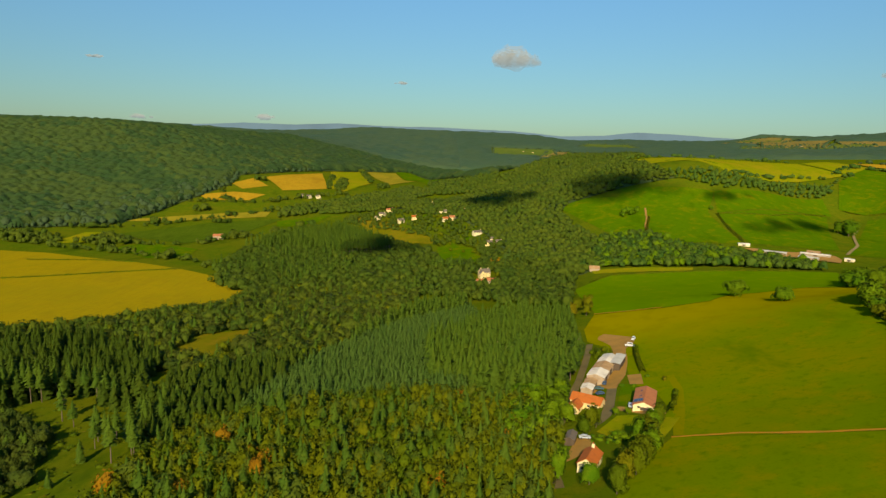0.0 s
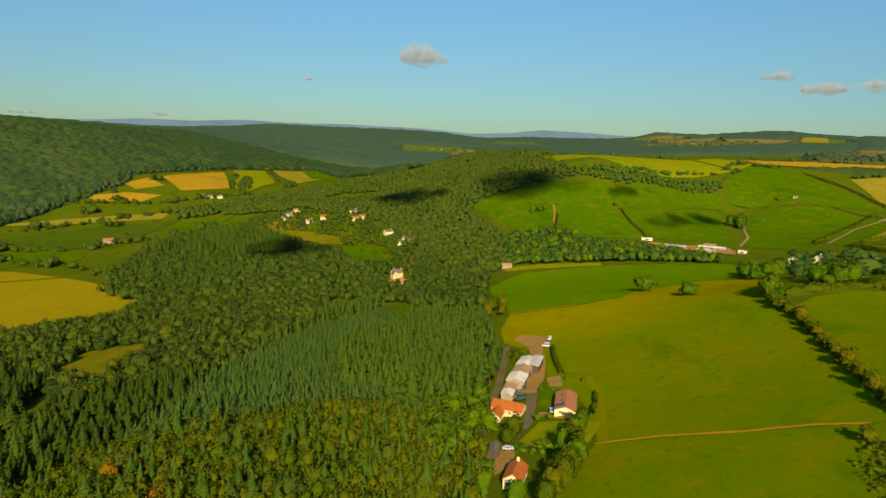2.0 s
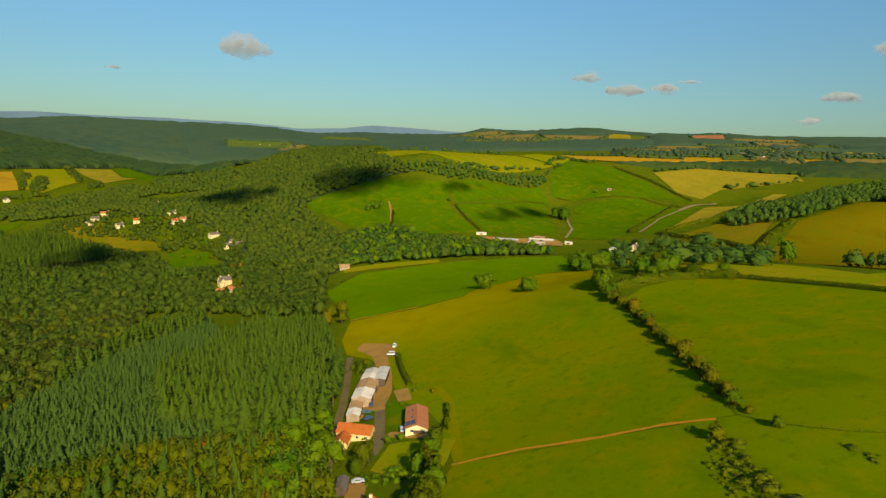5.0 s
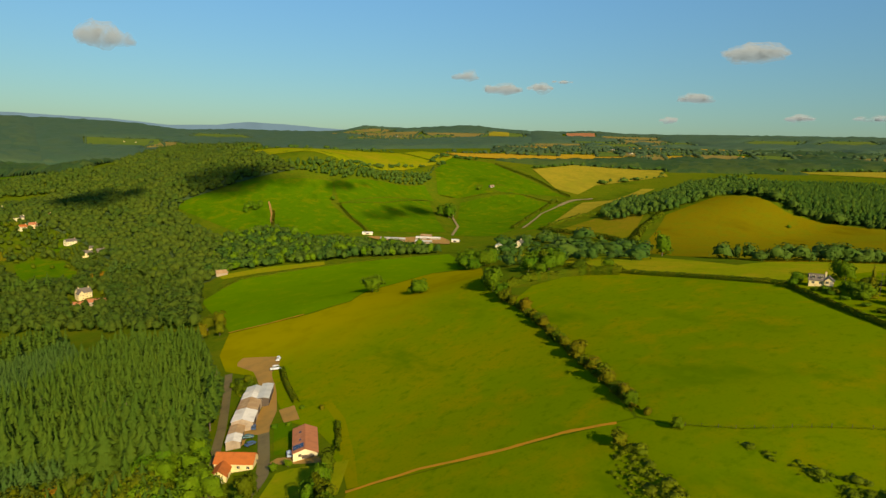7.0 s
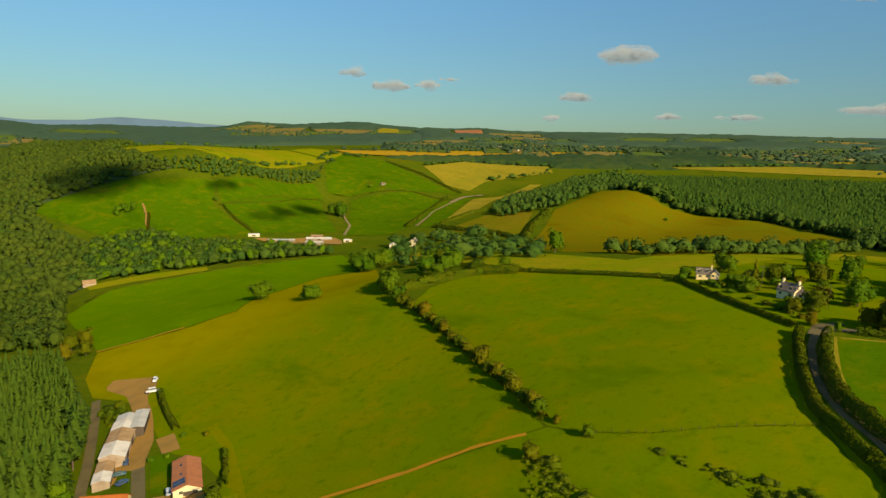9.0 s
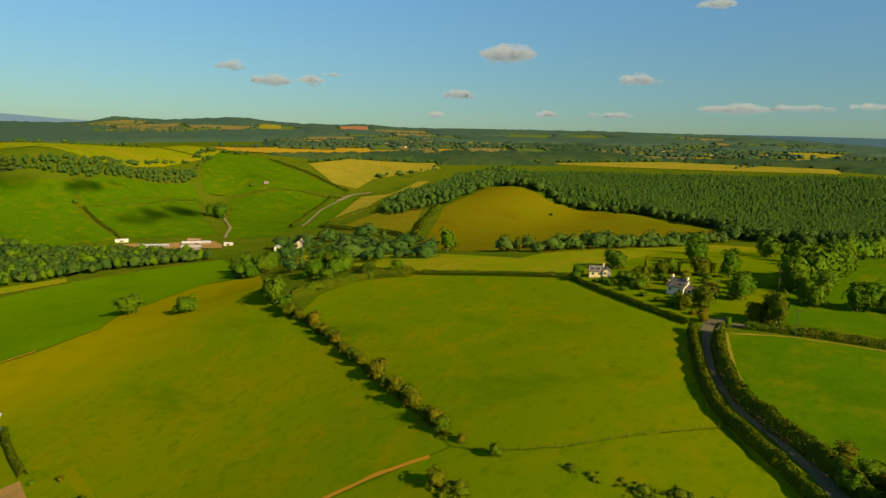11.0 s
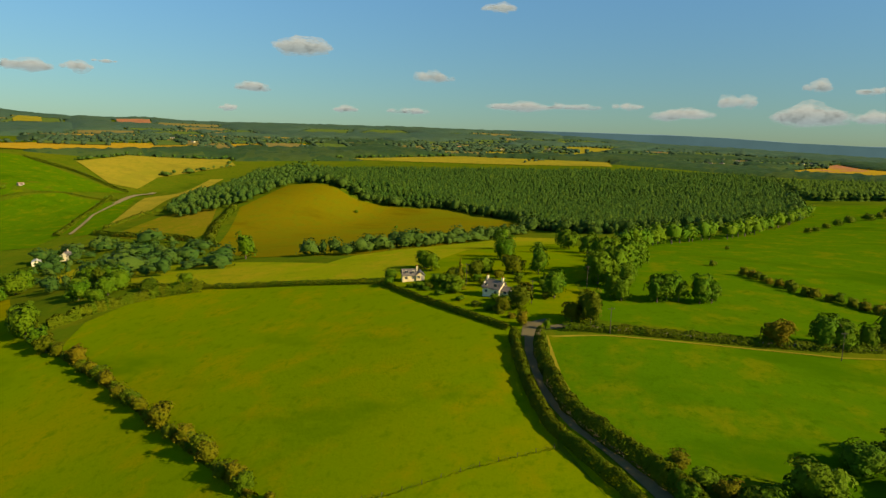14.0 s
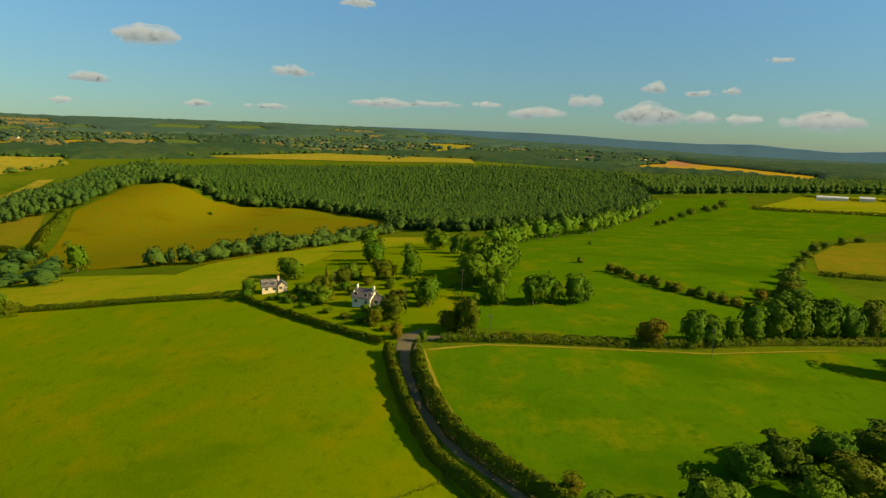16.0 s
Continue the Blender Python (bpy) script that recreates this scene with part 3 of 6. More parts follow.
def full_crown(seed, lobes, leaves, size, level=2, core_reach=0.74):
    """A crown of a lobed core with leaf clumps over it, all in triangles."""
    bm = bmesh.new()
    bmesh.ops.create_icosphere(bm, subdivisions=level, radius=1)
    v = np.array([tuple(w.co) for w in bm.verts])
    f = np.array([[w.index for w in g.verts] for g in bm.faces])
    bm.free()
    rg = np.random.default_rng(seed)
    c = lobes_of(lobes, rg)
    reach = np.full(len(v), 0.12)
    mid = np.array((0, 0, 0.46))
    for x, y, z, r in c:
        k = np.array((x, y, z)) - mid
        dot = v @ k
        inner = dot ** 2 - k @ k + (r * 0.95) ** 2
        reach = np.maximum(reach, np.where(inner > 0, dot + np.sqrt(np.maximum(inner, 0)), 0))
    core = v * (reach * core_reach * rg.uniform(0.93, 1.07, len(v)))[:, None] + mid
    f = f[v[f].mean(1)[:, 2] > -0.55]
    q, qf, qn = broad_crown(seed, lobes, leaves, size)
    keep = 4 * (leaves if len(q) >= 4 * leaves else len(q) // 4)
    q, qn = q[:keep], qn[:keep]
    mids = q.reshape(-1, 4, 3).mean(1) - mid
    far = np.linalg.norm(mids, axis=1)
    most = 1.16 * core_reach * reach[np.argmax((mids / far[:, None]) @ v.T, axis=1)]
    q = q - np.repeat(mids * np.maximum(0, 1 - most / far)[:, None], 4, 0)
    tri = np.arange(keep).reshape(-1, 4)
    tri = np.r_[tri[:, (0, 1, 2)], tri[:, (0, 2, 3)]]
    face = np.cross(core[f[:, 1]] - core[f[:, 0]], core[f[:, 2]] - core[f[:, 0]])
    nor = 0.004 * v
    for i in range(3):
        np.add.at(nor, f[:, i], face)
    nor /= np.linalg.norm(nor, axis=1)[:, None] + 1e-9
    nor = nor * 0.8 + v * 0.2
    return np.r_[core, q], np.r_[f, tri + len(core)], np.r_[nor / (np.linalg.norm(nor, axis=1)[:, None] + 1e-9), qn]


BROAD_NEAR = [full_crown(10 + i, 14, 340, 0.046, 2, 0.84) for i in range(5)]
BROAD_FINE = [full_crown(30 + i, 18, 1300, 0.030, 2, 0.80) for i in range(4)]
BROAD_WOOD = [full_crown(40 + i, 14, 110, 0.048, 1, 0.85) for i in range(6)]
BROAD_MID = [full_crown(50 + i, 12, 52, 0.06, 1, 0.86) for i in range(6)]
LUMP = [full_crown(60 + i, 9, 20, 0.05, 1, 0.95) for i in range(6)]
LUMP_FAR = [lump_crown(20 + i, 1, 0.5) for i in range(4)]
SPRUCE_NEAR = [spruce_crown(70 + i, 14, 9) for i in range(5)]
SPRUCE_MID = [spruce_crown(80 + i, 8, 7) for i in range(4)]
PINE = [spruce_crown(95 + i, 10, 8, 0.40, 0.19, 0.03) for i in range(4)]
HIGHPINE = [spruce_crown(105 + i, 7, 8, 0.58, 0.17, 0.02) for i in range(3)]
CONE = [cone_crown(90 + i, 7, 3) for i in range(4)]


def scatter(poly, gap, avoid=()):
    """Places on a jittered grid within a polygon."""
    p = np.array(poly, float)
    lo, hi = p.min(0), p.max(0)
    gx, gy = np.meshgrid(np.arange(lo[0], hi[0] + gap, gap), np.arange(lo[1], hi[1] + gap, gap * 0.87))
    gx[1::2] += gap / 2
    xy = np.stack([gx, gy], -1).reshape(-1, 2)
    xy = xy + rng.uniform(-0.38, 0.38, xy.shape) * gap
    xy = xy[inside(xy, p)]
    for a in avoid:
        xy = xy[~inside(xy, a)]
    return xy


def wood(name, label, proto, mat, poly, gap, high, wide, avoid=(), vary=0.22, thin=0.0, sink=0.11):
    """A wood joined into one object."""
    xy = scatter(poly, gap, avoid)
    xy = xy[rng.uniform(0, 1, len(xy)) >= thin]
    n = len(xy)
    h = high * rng.uniform(1 - vary, 1 + vary, n)
    swell = np.array([noise.noise((x * 0.012, y * 0.012, 3)) for x, y in xy])
    h = h * (1 + 0.2 * swell)
    bulk = np.exp(rng.normal(0, 0.9 * vary, n))
    h, w = h * bulk ** 0.35, wide * rng.uniform(0.85, 1.15, n) * bulk
    z = heights(xy) - 0.3 - sink * h
    me = grown(proto, np.c_[xy, z], h, w, rng.uniform(0, 6.28, n), [mat], rng.integers(0, 100, n), name)
    return tagged(new(name, me), label, "woodland", kind="stuff")


def hedge(name, label, mat, line, high, wide, size=0.42, per=26, ragged=0.25):
    """A hedge: leaf clumps over a rounded bank along a line."""
    q, way = along(line, 1.0 / per)
    n = len(q)
    side = np.stack([way[:, 1], -way[:, 0]], 1)
    a = rng.uniform(-0.25, math.pi + 0.25, n)
    s = np.cumsum(np.r_[0, np.linalg.norm(np.diff(q, axis=0), axis=1)])
    top = high * (1 + ragged * np.array([noise.noise((u * 0.25, high, 5)) + 0.5 * noise.noise((u * 0.9, wide, 9)) for u in s]))
    fat = wide * (1 + 0.6 * ragged * np.array([noise.noise((u * 0.3, high, 15)) for u in s]))
    x = np.cos(a) * fat / 2
    zz = np.sign(np.sin(a)) * np.abs(np.sin(a)) ** 0.7
    at = np.c_[q + side * x[:, None], heights(q) + np.maximum(0.1, zz * top)]
    out = np.c_[side * np.cos(a)[:, None], np.maximum(0.1, np.sin(a))]
    v, f, nor = clump_quads(at, out / np.linalg.norm(out, axis=1)[:, None], size, rng, 0.7)
    tint = np.repeat(np.array([0.5 + 0.9 * noise.noise((u * 0.12, high, 25)) for u in s]) % 1.0, 4)
    ob = new(name)
    ob.location = (*q[0], height(*q[0]))
    long = 8.0 if per >= 40 else 30.0
    piece = np.repeat(np.floor(s / max(long, s[-1] / 40)), 4)
    for k in np.unique(piece):
        sel = np.where(piece == k)[0]
        tagged(part("hedge_section", mesh_of("hedge_section", v[sel] - np.array(ob.location), np.arange(len(sel)).reshape(-1, 4), [mat], tint=tint[sel], normals=nor[sel]), ob), kind="stuff")
    return tagged(ob, label, "hedge")


def chance(i, j, k):
    """A repeatable number from 0 to 1 for each cell."""
    t = np.sin(i * 127.1 + j * 311.7 + k * 74.7) * 43758.5453
    return t - np.floor(t)


def canopy(name, label, mat, x, y, keep, high, crown):
    """Closed woodland seen from afar: a sheet of domed crowns over a grid of places."""
    n, k = x.shape
    ci, cj = np.floor(x / crown), np.floor(y / crown)
    near, tint, tall = np.full(x.shape, 9e9), np.zeros(x.shape), np.zeros(x.shape)
    for di in (-1, 0, 1):
        for dj in (-1, 0, 1):
            i, j = ci + di, cj + dj
            d = np.hypot((i + 0.1 + 0.8 * chance(i, j, 1)) * crown - x, (j + 0.1 + 0.8 * chance(i, j, 2)) * crown - y)
            less = d < near
            near, tint, tall = np.where(less, d, near), np.where(less, chance(i, j, 3), tint), np.where(less, chance(i, j, 4), tall)
    dome = np.sqrt(np.clip(1 - (near / (0.75 * crown)) ** 2, 0, 1))
    top = high * (0.8 + 0.45 * tall) * (0.5 + 0.5 * dome)
    core = keep.copy()
    core[1:] &= keep[:-1]
    core[:-1] &= keep[1:]
    core[:, 1:] &= keep[:, :-1]
    core[:, :-1] &= keep[:, 1:]
    core[0], core[-1], core[:, 0], core[:, -1] = False, False, False, False
    xy = np.c_[x.ravel(), y.ravel()]
    tint = 0.45 * tint + 0.55 * np.clip([0.5 + 1.1 * noise.noise((a * 0.006, b * 0.006, 11)) + 0.5 * noise.noise((a * 0.02, b * 0.02, 13)) for a, b in xy], 0, 1).reshape(x.shape)
    deep = core.astype(float)
    for _ in range(2):
        in_ = core.copy()
        in_[1:] &= core[:-1]
        in_[:-1] &= core[1:]
        in_[:, 1:] &= core[:, :-1]
        in_[:, :-1] &= core[:, 1:]
        core = in_
        deep += core
    z = heights(xy) + np.where(deep > 0, top * (0.3 + 0.7 * deep / 3), -0.5).ravel()
    i, j = np.meshgrid(np.arange(n - 1), np.arange(k - 1), indexing="ij")
    ok = keep[:-1, :-1] & keep[1:, :-1] & keep[1:, 1:] & keep[:-1, 1:]
    i, j = i[ok], j[ok]
    q = np.stack([i * k + j, (i + 1) * k + j, (i + 1) * k + j + 1, i * k + j + 1], -1)
    used, q = np.unique(q, return_inverse=True)
    v = np.c_[xy, z][used]
    q = q.reshape(-1, 4)
    a, b, c = v[q[0, 0]], v[q[0, 1]], v[q[0, 2]]
    if np.cross(b - a, c - a)[2] < 0:
        q = q[:, ::-1]
    me = mesh_of(name, v, q, [mat], tint=tint.ravel()[used], smooth=True)
    return tagged(new(name, me), label, "woodland", kind="stuff")


def poly_canopy(name, label, mat, poly, step, high, crown, avoid=(), edge=""):
    """A closed wood within an outline."""
    p = np.array(poly, float)
    x, y = np.meshgrid(np.arange(p[:, 0].min(), p[:, 0].max(), step), np.arange(p[:, 1].min(), p[:, 1].max(), step), indexing="ij")
    xy = np.c_[x.ravel(), y.ravel()]
    wob = xy + np.array([(noise.noise((a * 0.03, b * 0.03, 2)), noise.noise((a * 0.03, b * 0.03, 7))) for a, b in xy]) * 14
    keep = inside(wob, p)
    for a in avoid:
        keep &= ~inside(xy, a)
    if edge:
        q, way = along(list(p) + [p[0]], crown * 0.8)
        turn = 1 if sum(a[0] * b[1] - b[0] * a[1] for a, b in zip(p, np.roll(p, -1, 0))) > 0 else -1
        q = q + np.stack([-way[:, 1], way[:, 0]], 1) * turn * (0.35 * crown) + rng.uniform(-0.35, 0.35, q.shape) * crown
        h = high * rng.uniform(0.65, 1.15, len(q))
        me = grown(BROAD_MID if edge == "near" else LUMP, np.c_[q, heights(q) - 0.3 - 0.14 * h], h, crown * rng.uniform(0.9, 1.35, len(q)), rng.uniform(0, 6.28, len(q)), [BROAD if mat is CANOPY else HAZEWOOD if mat is HAZECANOPY else SPRUCE], rng.integers(0, 100, len(q)), name)
        tagged(new(name, me), "trees along the edge of a wood", "woodland", kind="stuff")
    return canopy(name, label, mat, x, y, keep.reshape(x.shape), high, crown)


def ring_canopy(name, label, mat, bearings, near, far, step, high, crown, gaps=()):
    """Closed woods over a far stretch of country, open where fields lie."""
    a, r = np.meshgrid(np.radians(np.arange(bearings[0], bearings[1], math.degrees(step * 1.6 / far))), near * (1 + step / near) ** np.arange(0, math.log(far / near) / math.log(1 + step / near)), indexing="ij")
    x, y = MIDX + r * np.sin(a), MIDY + r * np.cos(a)
    xy = np.c_[x.ravel(), y.ravel()]
    keep = np.ones(len(xy), bool)
    for g in gaps:
        lo, hi = np.min(g, 0), np.max(g, 0)
        some = np.where((xy >= lo).all(1) & (xy <= hi).all(1))[0]
        keep[some] &= ~inside(xy[some], g)
    return canopy(name, label, mat, x, y, keep.reshape(x.shape), high, crown)


# prototypes of single trees, shared by all that stand alone
TRUNKS = [trunk_mesh("trunk", 200 + i) for i in range(3)]
POLES = [trunk_mesh("trunk", 210 + i, 0.93, 0.014, 0, 0.006) for i in range(2)]


def crown_meshes(kits, mat):
    return [mesh_of("crown", k[0], k[1], [mat], tint=np.zeros(len(k[0])), normals=k[2] if len(k) > 2 else None) for k in kits]


CROWNS = {
    "broad": crown_meshes(BROAD_NEAR, BROAD), "fine": crown_meshes(BROAD_FINE, BROAD), "mixed": crown_meshes(BROAD_NEAR, MIXED_WOOD), "autumn": crown_meshes(BROAD_NEAR, AUTUMN),
    "thorn": crown_meshes(BROAD_NEAR, HAWTHORN), "finethorn": crown_meshes(BROAD_FINE, HAWTHORN), "finemixed": crown_meshes(BROAD_FINE, MIXED_WOOD), "mid": crown_meshes(BROAD_MID, BROAD), "spruce": crown_meshes(SPRUCE_NEAR, SPRUCE), "pine": crown_meshes(PINE, SPRUCE), "highpine": crown_meshes(HIGHPINE, SPRUCE), "larch": crown_meshes(SPRUCE_NEAR, HAWTHORN), "hedge": crown_meshes(BROAD_NEAR, HEDGE),
}


def tree(x, y, high, wide, kind="broad", label="", group="", name="tree", sink=0.1):
    """One tree with trunk and crown at its place."""
    ob = new(name)
    ob.matrix_basis = pose(x, y, height(x, y) - 0.15 - sink * high, 0, 0, rng.uniform(0, 360)) @ Matrix.Diagonal((wide, wide, high, 1))
    kit = CROWNS[kind]
    part("trunk", (POLES if kind in ("spruce", "pine", "highpine", "larch") else TRUNKS)[rng.integers(0, 2)], ob)
    part("crown", kit[rng.integers(0, len(kit))], ob)
    return tagged(ob, label, "tree" if name != "bush" else "bush", group)

# ---- woods ----
def belt(line, wide):
    """The outline of a strip of that width along a line."""
    q, way = along(line, 8.0)
    side = np.stack([way[:, 1], -way[:, 0]], 1) * wide / 2
    return [tuple(p) for p in np.r_[q + side, (q - side)[::-1]]]


CLEARING = [(-217, 306), (-202, 323), (-181, 319), (-149, 283), (-129, 257), (-114, 228), (-108, 204), (-112, 180), (-150, 190), (-146, 214), (-167, 266), (-202, 290)]
field("clearing", "felled clearing of rough grass and brash", FLOOR, *CLEARING, lift=0.3)
GLADE = [(-182, 420), (-180, 468), (-150, 486), (-136, 468), (-142, 424), (-150, 402), (-168, 392)]
field("clearing", "brown bracken clearing in the scrub", BROWNOLIVE, *GLADE, lift=0.3)
FRONT = [(-125, 215), (-105, 258), (-77, 285), (-20, 292), (34, 280), (46, 230), (36, 182), (22, 130), (-40, 95), (-110, 120)]
wood("broadleaf_wood", "mixed broadleaf wood of green and yellowing crowns", BROAD_WOOD, MIXED_WOOD, FRONT, 5.2, 11.5, 7.8, vary=0.2, avoid=[CLEARING])
wood("broadleaf_wood", "dark green trees through the mixed wood", BROAD_WOOD, DIMMED_WOOD, FRONT, 9.5, 12.0, 8.0, vary=0.2, avoid=[CLEARING])
wood("spruce_trees", "scattered spruces through the mixed wood", SPRUCE_NEAR, SPRUCE, FRONT, 7.5, 13.5, 12.5, thin=0.3, avoid=[CLEARING])
wood("autumn_trees", "scattered orange autumn trees among the wood", BROAD_WOOD, AUTUMN,
     [(-125, 200), (-105, 258), (-77, 285), (-20, 292), (34, 280), (36, 182), (22, 130), (-40, 95)], 24, 13, 8, thin=0.62)
wood("broadleaf_wood", "broad green oaks beside the farm lane", BROAD_NEAR, BROAD, [(25, 250), (34, 285), (62, 282), (54, 262), (44, 240), (38, 215), (30, 205)], 8.0, 11, 11)
wood("young_plantation", "young blue-green spruce plantation in close rows", SPRUCE_MID, YOUNG,
     [(-95, 290), (-76, 378), (-35, 477), (24, 543), (36, 445), (-7, 397), (-3, 324), (28, 302), (-20, 292)], 3.3, 8.5, 11.5, vary=0.16)
wood("spruce_belt", "belt of tall dark spruces along the plantation", SPRUCE_MID, SPRUCE,
     [(-70, 380), (-55, 440), (-21, 565), (26, 570), (26, 548), (-35, 482), (-62, 400)], 5.0, 17, 19, vary=0.15)
wood("spruce_block", "block of tall dark spruces above the farm lane", SPRUCE_NEAR, SPRUCE,
     [(-5, 320), (-8, 380), (32, 445), (60, 470), (84, 425), (80, 364), (69, 322), (60, 292), (43, 279), (25, 294)], 4.8, 18.5, 20, vary=0.16)
wood("pine_wood", "tall dark pines and spruces beside a felled clearing", SPRUCE_NEAR, SHADED_PINE,
     [(-420, 430), (-330, 440), (-250, 436), (-190, 400), (-165, 375), (-165, 330), (-140, 300), (-175, 290), (-250, 300), (-340, 330)], 6.2, 18, 17, avoid=[CLEARING])
wood("young_conifers", "dense young conifers beside the clearing", SPRUCE_NEAR, SHADED_PINE,
     [(-150, 345), (-112, 372), (-76, 380), (-95, 292), (-107, 262), (-120, 238), (-130, 246), (-142, 280), (-142, 305)], 5.4, 12, 14, avoid=[CLEARING])
wood("sapling_wood", "young broadleaf saplings beside the clearing", BROAD_WOOD, SCRUBLEAF, [(-230, 290), (-205, 290), (-168, 264), (-147, 214), (-151, 190), (-180, 190), (-240, 250)], 4.6, 7.5, 5.2, vary=0.4)
wood("sapling_wood", "small dark spruces among the saplings", SPRUCE_NEAR, SPRUCE, [(-230, 290), (-205, 290), (-168, 264), (-147, 214), (-151, 190), (-180, 190), (-240, 250)], 8, 9, 12, thin=0.3)
SCRUB = [(-400, 446), (-335, 452), (-285, 474), (-238, 527), (-196, 577), (-192, 650), (-172, 700), (-92, 716), (-14, 678), (-58, 485), (-72, 384), (-112, 374), (-150, 350), (-165, 378), (-190, 405), (-250, 440)]
SCRUB_GAPS = [[(-165, 385), (-128, 388), (-105, 412), (-140, 408)], GLADE]
wood("scrub_wood", "dense young broadleaf scrub and birch regrowth", BROAD_MID, SCRUBLEAF, SCRUB, 7.0, 8.5, 11, avoid=SCRUB_GAPS, vary=0.35)
wood("scrub_wood", "green trees standing out of the scrub", BROAD_MID, DIMMED_WOOD, SCRUB, 13, 12, 10.5, avoid=SCRUB_GAPS, vary=0.3)
wood("scrub_wood", "yellowing birches through the scrub", BROAD_MID, MIXED_WOOD, SCRUB, 14, 9, 9.5, avoid=SCRUB_GAPS, vary=0.3)
wood("scrub_wood", "dark spruces through the scrub", SPRUCE_MID, SPRUCE, SCRUB, 15, 13, 13, avoid=SCRUB_GAPS, vary=0.3)
wood("field_edge_trees", "broadleaf trees along the golden field's edge", BROAD_MID, DIMMED_WOOD, belt([(-400, 450), (-335, 455), (-286, 476), (-240, 528), (-198, 580), (-190, 650)], 16), 6.5, 11, 10)
wood("valley_conifers", "dark spruces in drifts across the valley floor", SPRUCE_MID, SPRUCE, [(-285, 760), (-270, 890), (-180, 900), (-120, 850), (-95, 760), (-160, 690)], 9, 17, 16, vary=0.2, thin=0.35)
wood("valley_wood", "broadleaf trees across the valley floor", BROAD_MID, DIMMED_WOOD,
     [(-260, 695), (-285, 903), (-171, 1000), (-92, 992), (-3, 884), (84, 839), (145, 690), (98, 480), (27, 618), (-85, 680), (-167, 671), (-177, 621)], 9.5, 13.5, 13.5,
     avoid=[[(-22, 885), (16, 948), (50, 845), (44, 790), (0, 820)], [(34, 676), (66, 676), (64, 738), (36, 738)], [(92, 780), (108, 780), (110, 850), (94, 850)], [(-180, 712), (-150, 712), (-135, 728), (-170, 740)]])
wood("spruce_stand", "stand of tall dark spruces in the valley", SPRUCE_MID, SPRUCE, [(-290, 930), (-235, 1040), (-170, 1070), (-100, 975), (-76, 912), (-132, 886), (-190, 905), (-240, 920)], 6.2, 22, 21, vary=0.12)
HANGING = [(-169, 1312), (15, 1306), (139, 1426), (300, 1650), (480, 1560), (350, 1290), (345, 1154), (371, 1044), (280, 1050), (200, 1040), (178, 1000), (200, 841), (180, 720), (153, 690), (125, 680), (87, 844), (65, 977), (32, 1067), (-66, 1135)]
wood("hanging_wood", "dense broadleaf wood over a steep spur", LUMP, DIMMED_WOOD, HANGING, 9.0, 13, 14.5, vary=0.22)
wood("hanging_wood", "taller crowns rising from the steep wood", LUMP, DIMMED_WOOD, HANGING, 24, 15, 13, vary=0.3, thin=0.3)
DINGLE = [(150, 712), (200, 845), (262, 842), (285, 785), (330, 752), (362, 712), (384, 664), (374, 622), (288, 668), (190, 712)]
wood("dingle_wood", "broadleaf trees along the brook below the pastures", BROAD_MID, CANOPY, DINGLE, 7.8, 12.5, 12.5, vary=0.25)
wood("dingle_wood", "round crowns standing out of the brook wood", BROAD_MID, BROAD, DINGLE, 15, 14.5, 12.5, vary=0.3)
wood("crest_wood", "line of trees between the hill pastures", LUMP, CANOPY, [(360, 1040), (430, 1005), (520, 1040), (640, 1078), (660, 1120), (600, 1110), (480, 1060), (370, 1070)], 9, 12, 10)
field("woodland", "dark woodland floor of the far valley side", HAZEFOREST, (-800, 951), (-567, 1106), (-530, 1272), (-473, 1420), (-480, 1520), (-420, 1600), (-330, 1770), (-120, 2120), (60, 1500), (110, 1500), (250, 1900), (60, 2500), (-568, 2450), (-900, 2050), (-1300, 1950), (-1300, 1200), lift=0.6)
field("woodland", "dark woodland floor under the hanging wood", HAZEFOREST, (-169, 1312), (15, 1306), (139, 1426), (300, 1650), (480, 1560), (350, 1290), (345, 1154), (371, 1044), (280, 1050), (200, 1040), (178, 1000), (200, 841), (180, 720), (153, 690), (125, 680), (87, 844), (65, 977), (32, 1067), (-66, 1135), lift=0.3)
poly_canopy("far_hill_wood", "dark woodland covering the far valley side", HAZECANOPY,
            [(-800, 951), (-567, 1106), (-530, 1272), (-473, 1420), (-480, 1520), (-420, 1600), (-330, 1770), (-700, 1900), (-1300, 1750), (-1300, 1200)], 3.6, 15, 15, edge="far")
poly_canopy("far_hill_wood", "dark woodland along the far valley crest", HAZECANOPY,
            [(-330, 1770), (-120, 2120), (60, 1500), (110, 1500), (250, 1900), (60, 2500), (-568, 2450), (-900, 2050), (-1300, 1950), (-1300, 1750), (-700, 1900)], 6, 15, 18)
wood("far_hill_wood", "taller crowns along the foot of the far valley side", LUMP, HAZEWOOD,
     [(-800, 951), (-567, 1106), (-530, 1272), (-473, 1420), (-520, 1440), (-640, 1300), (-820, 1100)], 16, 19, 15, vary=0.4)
PLATEAU = (
     [(800, 560), (800, 500), (790, 470), (815, 355), (760, 250), (655, 215), (600, 150), (640, 40), (760, -20), (1000, -60), (1330, -60), (1363, -20), (1377, 148), (1264, 477), (1196, 700), (1000, 700)])
field("woodland", "dark needle floor of the conifer wood", HAZEFOREST, *PLATEAU, lift=0.4)
wood("plateau_wood", "large dark conifer wood behind the brown field", CONE, CONIFERS, PLATEAU, 7.0, 14.5, 25, vary=0.12)
wood("plateau_wood", "blue-green conifers in drifts through the wood", CONE, SPRUCE, PLATEAU, 14, 15.5, 23, vary=0.15, thin=0.4)
